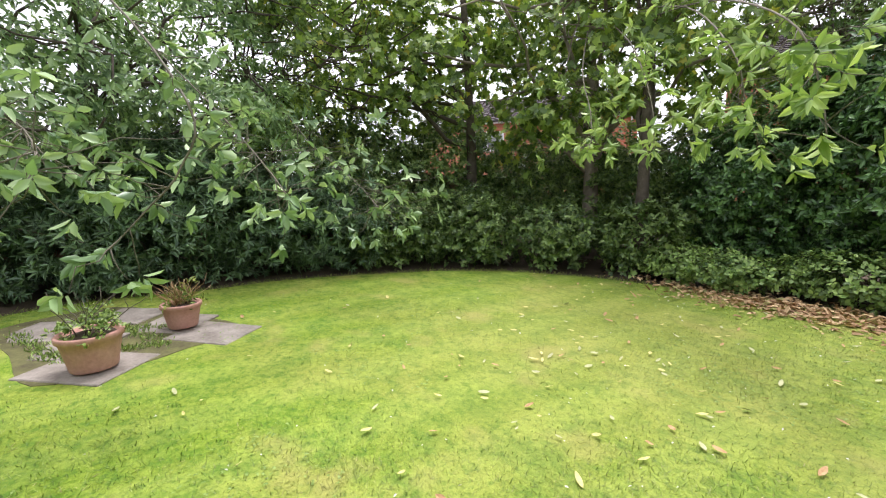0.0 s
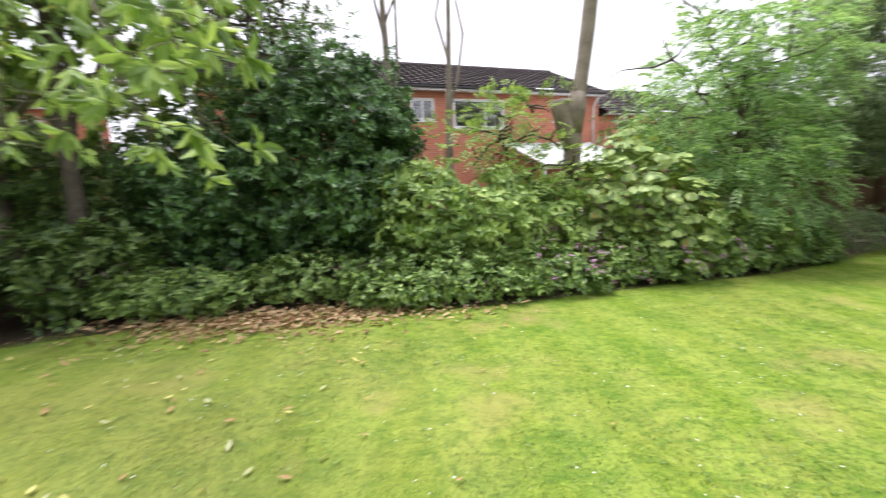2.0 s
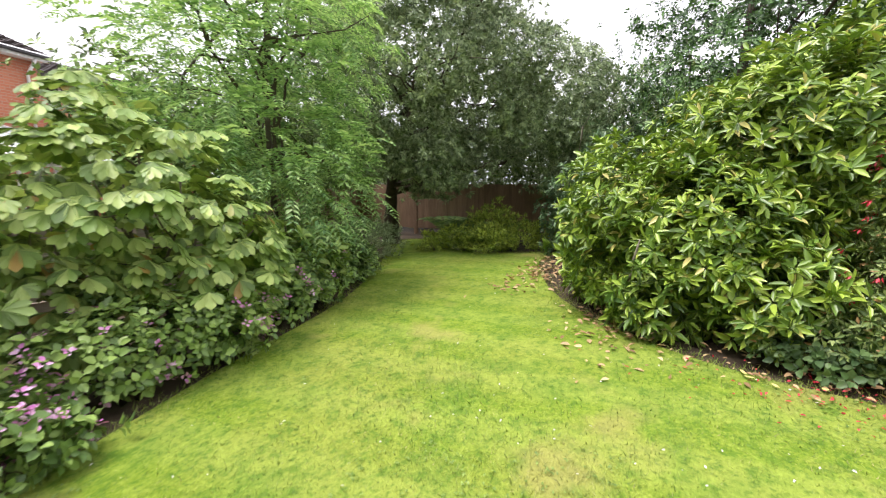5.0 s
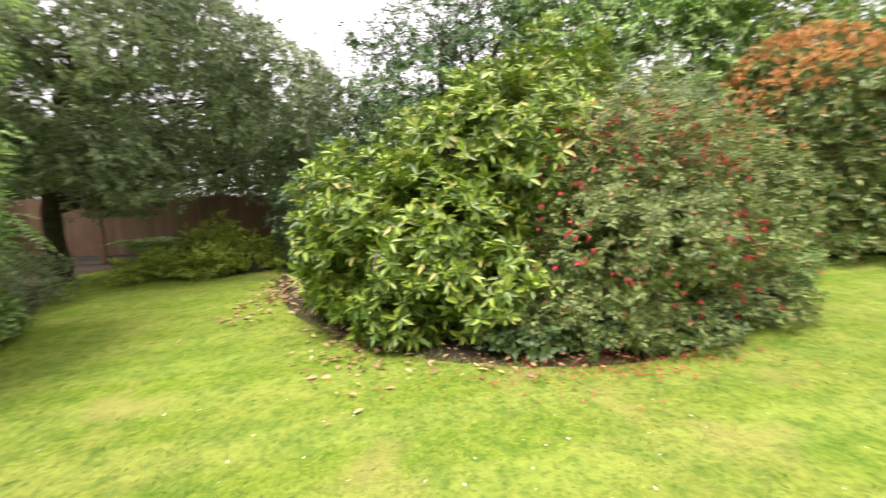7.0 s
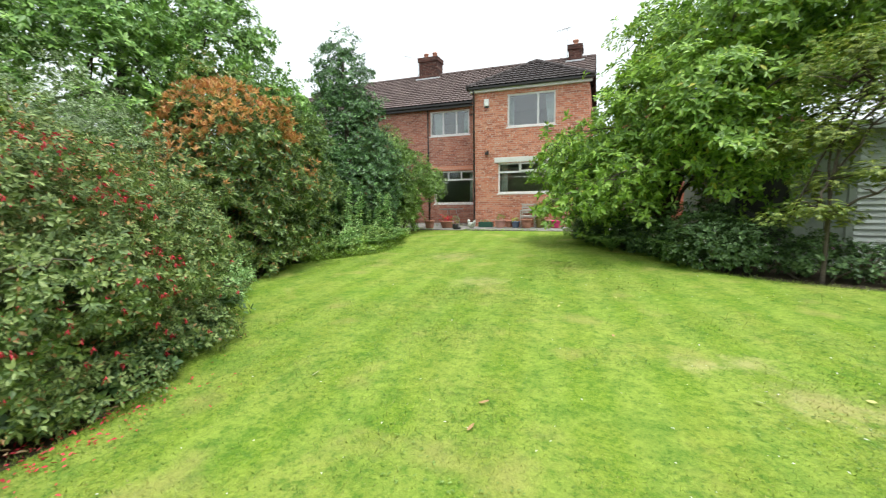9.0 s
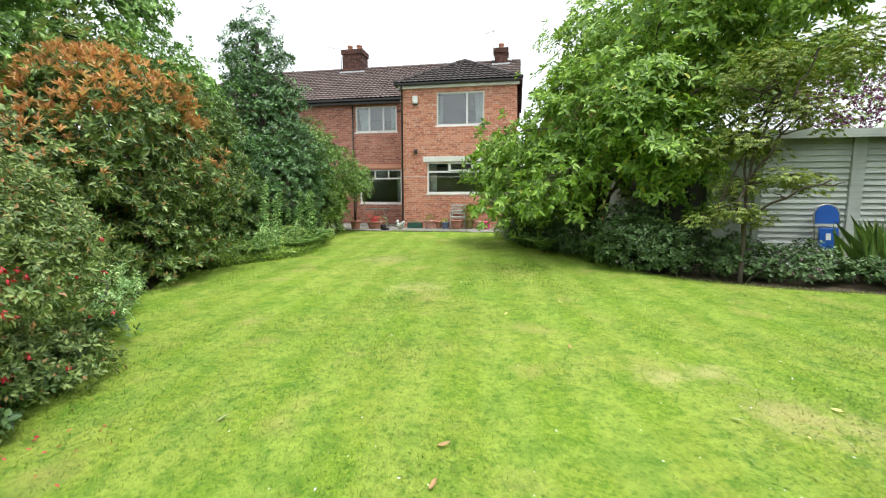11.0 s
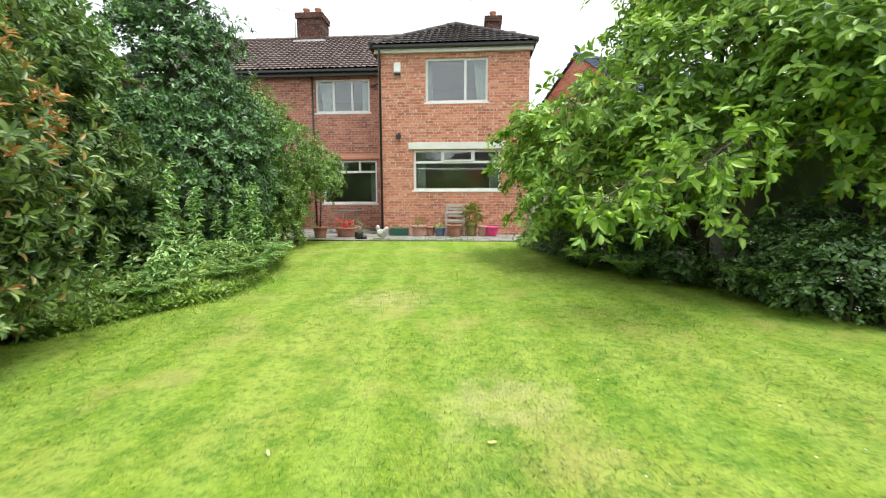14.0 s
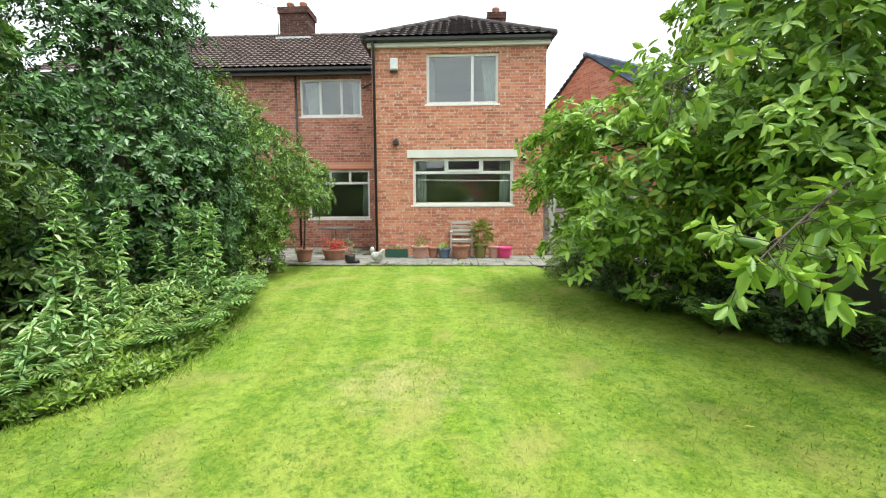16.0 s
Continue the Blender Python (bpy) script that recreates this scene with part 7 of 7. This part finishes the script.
group = "pots along the house wall"
p = plant_pot("terracotta_pot", -3.93, 12.15, zp(12.15), 0.21, 0.33, M_TERRACOTTA, "orange terracotta pot in front of the garden chair", group)
p = plant_pot("terracotta_pot", -4.95, 12.2, zp(12.2), 0.21, 0.3, M_TERRACOTTA_PALE, "brown square-sided pot with pale flowers", group)
pot_plant(p, [(0, 0, 0.36, 0.16, 0.16, 0.14)], M_MAPLE, LANCE, 0.06, 6, 120, 101, 0.3)
p = plant_pot("terracotta_pot", -4.62, 12.3, zp(12.3), 0.14, 0.26, M_TERRACOTTA, "small dark terracotta pot by the wall", group)
p = plant_pot("glazed_pot", -4.35, 12.2, zp(12.2), 0.16, 0.24, M_BLUE_GLAZE, "blue-grey glazed pot with a yellow-green plant", group)
pot_plant(p, [(0, 0, 0.27, 0.15, 0.15, 0.08)], M_CONIFER, LANCE, 0.05, 6, 200, 102, 0.4)
p = plant_pot("glazed_pot", -3.45, 12.3, zp(12.3), 0.17, 0.34, M_OLIVE, "olive glazed pot with wispy tall grass", group)
pot_plant(p, [(0, 0, 0.55, 0.2, 0.2, 0.35)], M_MAPLE, LANCE, 0.22, 5, 60, 103, 0.06, 1.5)
p = plant_pot("terracotta_pot", -3.13, 12.25, zp(12.25), 0.13, 0.29, M_TERRACOTTA_PALE, "pale pink upright pot", group)
p = plant_pot("pink_bucket", -2.86, 12.25, zp(12.25), 0.19, 0.27, M_PINK, "bright pink plastic bucket by the wall", group, soil=False)
p = plant_pot("terracotta_pot", -6.9, 12.4, zp(12.4), 0.2, 0.25, M_TERRACOTTA, "terracotta pot of dry plants in the recess", group)
pot_plant(p, [(0, 0, 0.3, 0.2, 0.2, 0.12)], M_WILLOW, LANCE, 0.05, 6, 120, 104)
p = plant_pot("terracotta_pot", -7.62, 11.55, zp(11.55), 0.2, 0.3, M_TERRACOTTA, "terracotta pot with a thin-stemmed shrub", group)
t = Tubes(6)
t.add([(0, 0, 0.25), (0.03, 0.02, 0.8), (0.05, -0.03, 1.5)], [0.025, 0.022, 0.015])
t.make("stem", M_BARK, p)
pot_plant(p, [(0.05, -0.05, 1.55, 0.55, 0.5, 0.4)], M_CHERRY_LAUREL, LANCE, 0.09, 6, 70, 105, 0.3, 0.1)
p = plant_pot("flower_planter", -7.0, 11.9, zp(11.9), 0.3, 0.26, M_TERRACOTTA, "wide planter full of pink-red flowers", group)
pot_plant(p, [(0, 0, 0.3, 0.3, 0.26, 0.14)], M_BRAMBLE, OVAL, 0.05, 6, 160, 106)
pot_plant(p, [(0, 0, 0.33, 0.3, 0.27, 0.16)], M_FLOWER_RED, OVAL, 0.035, 6, 130, 107, 0.8, name="flowers", label="pink-red flowers")

tr = thing("green_trough", pose(-5.55, 12.35, zp(12.35)), "dark green plastic trough planter at the wall", "planter")
bm = bmesh.new()
for a in ((-0.28, 0.28, -0.1, -0.085, 0.02, 0.2), (-0.28, 0.28, 0.085, 0.1, 0.02, 0.2), (-0.28, -0.265, -0.085, 0.085, 0.02, 0.2), (0.265, 0.28, -0.085, 0.085, 0.02, 0.2), (-0.28, 0.28, -0.1, 0.1, 0, 0.02)):
    add_box(bm, *a)
part("trough", bm, M_GREEN_PLASTIC, tr)
part("soil", box(-0.264, 0.264, -0.084, 0.084, 0.021, 0.17), M_SOIL, tr)
pot_plant(tr, [(0, 0, 0.22, 0.26, 0.1, 0.07)], M_IVY, OVAL, 0.04, 5, 150, 108)

bt = thing("black_boot_planter", pose(-6.45, 11.25, zp(11.25)), "black boot-shaped planter with purple flowers", "planter")
part("boot", lathe([(0.07, 0), (0.10, 0.02), (0.12, 0.08), (0.11, 0.14), (0.12, 0.19), (0.10, 0.19), (0.08, 0.16)], 14), M_BLACK, bt, smooth=True)
part("toe", lathe([(0.02, 0.0), (0.08, 0.01), (0.09, 0.05), (0.06, 0.09), (0.01, 0.10)], 12), M_BLACK, bt, smooth=True).matrix_basis = pose(0.14, -0.02, 0)
pot_plant(bt, [(0, 0, 0.23, 0.12, 0.12, 0.08)], M_BRAMBLE, OVAL, 0.035, 5, 200, 109)
pot_plant(bt, [(-0.05, 0, 0.27, 0.12, 0.12, 0.06)], M_FLOWER_PINK, OVAL, 0.025, 5, 120, 110, 0.8, name="flowers")


def hen_ornament():
    """A squat white hen figure, one plain mesh."""
    bm = bmesh.new()
    bmesh.ops.create_uvsphere(bm, u_segments=18, v_segments=12, radius=0.16)
    for v in bm.verts:
        x, y, z = v.co
        tail = max(0.0, -x - 0.05)
        head = max(0.0, x - 0.07)
        v.co = (x * 1.15, y * 0.75, z * 0.72 + tail * 1.5 + head * 0.5 + 0.13)
    r = bmesh.ops.create_uvsphere(bm, u_segments=10, v_segments=8, radius=0.055)["verts"]
    for v in r:
        v.co = (v.co.x + 0.17, v.co.y, v.co.z * 1.3 + 0.28)
    r = bmesh.ops.create_cone(bm, segments=8, radius1=0.02, radius2=0.002, depth=0.06, cap_ends=True)["verts"]
    for v in r:
        x, y, z = v.co
        v.co = (z + 0.245, y, x + 0.27)
    ob = part("hen_ornament", bm, M_GREYWHITE, smooth=True)
    ob.matrix_world = pose(-5.82, 11.3, zp(11.3) + 0.012, 0, 0, 150)
    tagged(ob, "small grey-white stone hen ornament at the patio edge", "ornament")


hen_ornament()


def garden_chair():
    c = thing("garden_chair", pose(-3.92, 12.5, zp(12.5), 0, 0, 180), "silvered wooden folding garden chair against the wall", "chair")
    for x in (-0.26, 0.26):
        part("back_leg", box(x - 0.02, x + 0.02, -0.22, -0.18, 0, 0.45), M_CHAIR_WOOD, c)
        part("front_leg", box(x - 0.02, x + 0.02, 0.18, 0.22, 0, 0.62), M_CHAIR_WOOD, c)
        part("back_post", box(x - 0.02, x + 0.02, -0.23, -0.19, 0.452, 0.92), M_CHAIR_WOOD, c)
        part("armrest", box(x - 0.03, x + 0.03, -0.19, 0.25, 0.622, 0.65, 0.005), M_CHAIR_WOOD, c)
    for i in range(5):
        part("seat_slat", box(-0.24, 0.24, -0.17 + i * 0.08, -0.11 + i * 0.08, 0.42, 0.44, 0.004), M_CHAIR_WOOD, c)
    for i in range(4):
        part("back_slat", box(-0.24, 0.24, -0.225, -0.205, 0.52 + i * 0.1, 0.59 + i * 0.1, 0.004), M_CHAIR_WOOD, c)
    part("front_rail", box(-0.24, 0.24, 0.19, 0.21, 0.37, 0.42), M_CHAIR_WOOD, c)


garden_chair()


def folding_chair():
    """A blue folding chair closed flat against the garage."""
    c = thing("folding_chair", pose(3.78, 5.36, gz(0, 5.4) + 0.22, -8, 0, 0), "blue folding chair with a grey tube frame leaning on the garage", "chair")
    t = Tubes(8)
    arch = [(-0.2, 0, 0.0)] + [(-0.2, 0, 0.75)] + [(-0.2 * math.cos(a), 0, 0.75 + 0.2 * math.sin(a)) for a in np.linspace(0.3, math.pi - 0.3, 8)] + [(0.2, 0, 0.75), (0.2, 0, 0.0)]
    t.add(arch, [0.012] * len(arch))
    t.make("frame", M_METAL, c)
    t = Tubes(8)
    t.add([(-0.17, -0.04, 0.0), (-0.17, -0.04, 0.55), (0.17, -0.04, 0.55), (0.17, -0.04, 0.0)], [0.011] * 4)
    t.make("leg_frame", M_METAL, c)
    bm = bmesh.new()
    rim = [(-0.185, 0.60), (0.185, 0.60)] + [(0.185 * math.cos(a), 0.75 + 0.185 * math.sin(a)) for a in np.linspace(0, math.pi, 12)]
    A, B = [bm.verts.new((x, -0.012, z)) for x, z in rim], [bm.verts.new((x, 0.012, z)) for x, z in rim]
    bm.faces.new(A)
    bm.faces.new(list(reversed(B)))
    for i in range(len(rim)):
        bm.faces.new((A[(i + 1) % len(rim)], A[i], B[i], B[(i + 1) % len(rim)]))
    part("backrest", bm, M_BLUE, c)
    part("seat", box(-0.155, 0.155, -0.055, -0.03, 0.14, 0.52, 0.01), M_BLUE, c)
    part("label_patch", box(-0.05, 0.03, -0.058, -0.056, 0.3, 0.42), M_UPVC, c)


folding_chair()
st = part("stone_step", box(3.4, 4.2, 5.0, 5.6, 0.0, 0.36, 0.02), M_SLAB)
tagged(st, "low stone step in front of the garage", "step", kind="structure")

tb = thing("garden_table", pose(-7.3, 13.2, zp(13.2)), "round grey metal garden table in the recess", "table")
part("tabletop", lathe([(0.5, 0.66), (0.52, 0.67), (0.52, 0.69), (0.5, 0.70)], 26), M_METAL, tb)
for a in (0.5, 2.6, 4.7):
    t = Tubes(6)
    t.add([(0.2 * math.cos(a), 0.2 * math.sin(a), 0.655), (0.42 * math.cos(a), 0.42 * math.sin(a), 0.0)], [0.012, 0.012])
    t.make("leg", M_METAL, tb)

for x, tip in ((-1.62, 6), (-1.5, -4)):
    b = part("leaning_board", box(-0.05, 0.05, -0.012, 0.012, 0, 1.9, 0.004), M_GREY_WOOD)
    b.matrix_world = pose(x, 12.95, zp(12.9), -9, tip, 0)
    tagged(b, "weathered grey board leaning by the house corner", "board", "leaning boards")

ut = thing("litter_bottle", pose(-1.45, -7.75, gz(0, -7.7) + 0.55, 0, 35, 20), "pale plastic scrap caught in the border plants", "scrap")
part("scrap", lathe([(0.03, 0), (0.035, 0.02), (0.035, 0.16), (0.015, 0.2), (0.015, 0.23)], 10), M_UPVC, ut, smooth=True)


# ---- fallen leaves ----
def fallen_leaves():
    rng = np.random.default_rng(7)
    proto = []
    for L, W in ((0.10, 0.036), (0.085, 0.04), (0.065, 0.03)):
        for _ in range(3):
            nx, ny = 5, 3
            curl = rng.uniform(0.1, 0.5)
            verts, faces = [], []
            for i in range(nx + 1):
                t = i / nx
                w = W * math.sin(math.pi * (0.06 + 0.9 * t)) ** 0.8
                for j in range(ny):
                    v = j - 1
                    verts.append((L * (t - 0.5), v * w * 0.5, 0.006 + curl * (0.25 * abs(v) * w + 0.25 * L * (t - 0.5) ** 2 * 2) + rng.normal(0, 0.0015)))
            for i in range(nx):
                for j in range(ny - 1):
                    q = i * ny + j
                    faces.append((q, q + ny, q + ny + 1, q + 1))
            me = bpy.data.meshes.new("fallen_leaf")
            me.from_pydata(verts, [], faces)
            proto.append(me)
    tints = []
    for name, dark, light in (("dry_leaf", (0.36, 0.20, 0.09), (0.58, 0.38, 0.19)), ("yellow_leaf", (0.56, 0.48, 0.13), (0.70, 0.64, 0.28)), ("pale_leaf", (0.34, 0.36, 0.16), (0.52, 0.52, 0.30))):
        tints.append(rough_material(name, dark, light, 18.0, 0.7, 0.2, 90.0))
    meshes = []
    for me in proto:
        for m in tints:
            c = me.copy()
            c.materials.append(m)
            meshes.append(c)
    zones = [((2.2, -2.8), (1.4, 1.5), 190), ((2.6, -5.0), (1.4, 0.5), 70), ((-5.7, -4.8), (0.4, 0.12), 18), ((-4.6, -3.2), (0.07, 0.6), 14), ((-1.0, 1.2), (2.2, 1.6), 20), ((-7.6, -5.95), (0.8, 0.3), 30)]
    for (cx, cy), (sx, sy), n in zones:
        for _ in range(n):
            x, y = rng.normal(cx, sx), rng.normal(cy, sy)
            if not inside(LAWN, np.array([[x, y]]))[0]:
                continue
            ob = new("fallen_leaf", meshes[rng.integers(0, len(meshes))])
            ob.matrix_world = pose(x, y, gz(x, y) + 0.018, rng.normal(0, 12), rng.normal(0, 12), rng.uniform(0, 360)) @ Matrix.Scale(rng.uniform(0.45, 0.9), 4)
            tagged(ob, "curled fallen leaf lying on the grass", "leaf", "fallen leaves on the lawn")


def litter(name, label, cx, cy, sx, sy, n, seed, size=0.085, material=None):
    rng = np.random.default_rng(seed)
    P = np.column_stack([rng.normal(cx, sx, n), rng.normal(cy, sy, n)])
    O = np.column_stack([P, SLOPE * P[:, 1] + rng.uniform(0.005, 0.05, n)])
    D = np.column_stack([rng.normal(0, 1, (n, 2)), rng.normal(0, 0.25, n)])
    N = np.column_stack([rng.normal(0, 0.35, (n, 2)), np.ones(n)])
    L = size * rng.uniform(0.5, 1.3, n)
    tagged(foliage(name, OVAL, O, D, N, L, L * 0.5, material or M_LITTER), label, "leaf litter", kind="stuff")


fallen_leaves()
litter("leaf_litter", "drift of brown dead leaves at the lawn edge", 2.3, -5.85, 0.8, 0.28, 1500, 201)
litter("leaf_litter", "brown dead leaves under the holly", 1.2, -6.1, 0.8, 0.18, 500, 202)
litter("leaf_litter", "dead laurel leaves on bare soil", -5.45, -4.45, 0.5, 0.2, 260, 203, 0.07)
litter("leaf_litter", "dead leaves under the shrubs", -4.75, -3.1, 0.18, 0.6, 160, 204, 0.055)
litter("leaf_litter", "pale dead leaves at the far lawn edge", -7.6, -5.7, 0.7, 0.22, 260, 205)
litter("fallen_petals", "fallen red fuchsia petals on the grass", -4.42, -2.5, 0.2, 0.6, 420, 206, 0.028, M_FLOWER_RED)
litter("petal_specks", "scattered small white petals and daisies on the lawn", -1.5, -4.0, 2.6, 1.6, 420, 207, 0.018, M_FLOWER_WHITE)
litter("petal_specks", "scattered small white petals and daisies on the lawn", 0.5, 1.0, 2.0, 2.2, 260, 208, 0.016, M_FLOWER_WHITE)

make_grass()
make_edge_grass()
make_clover()
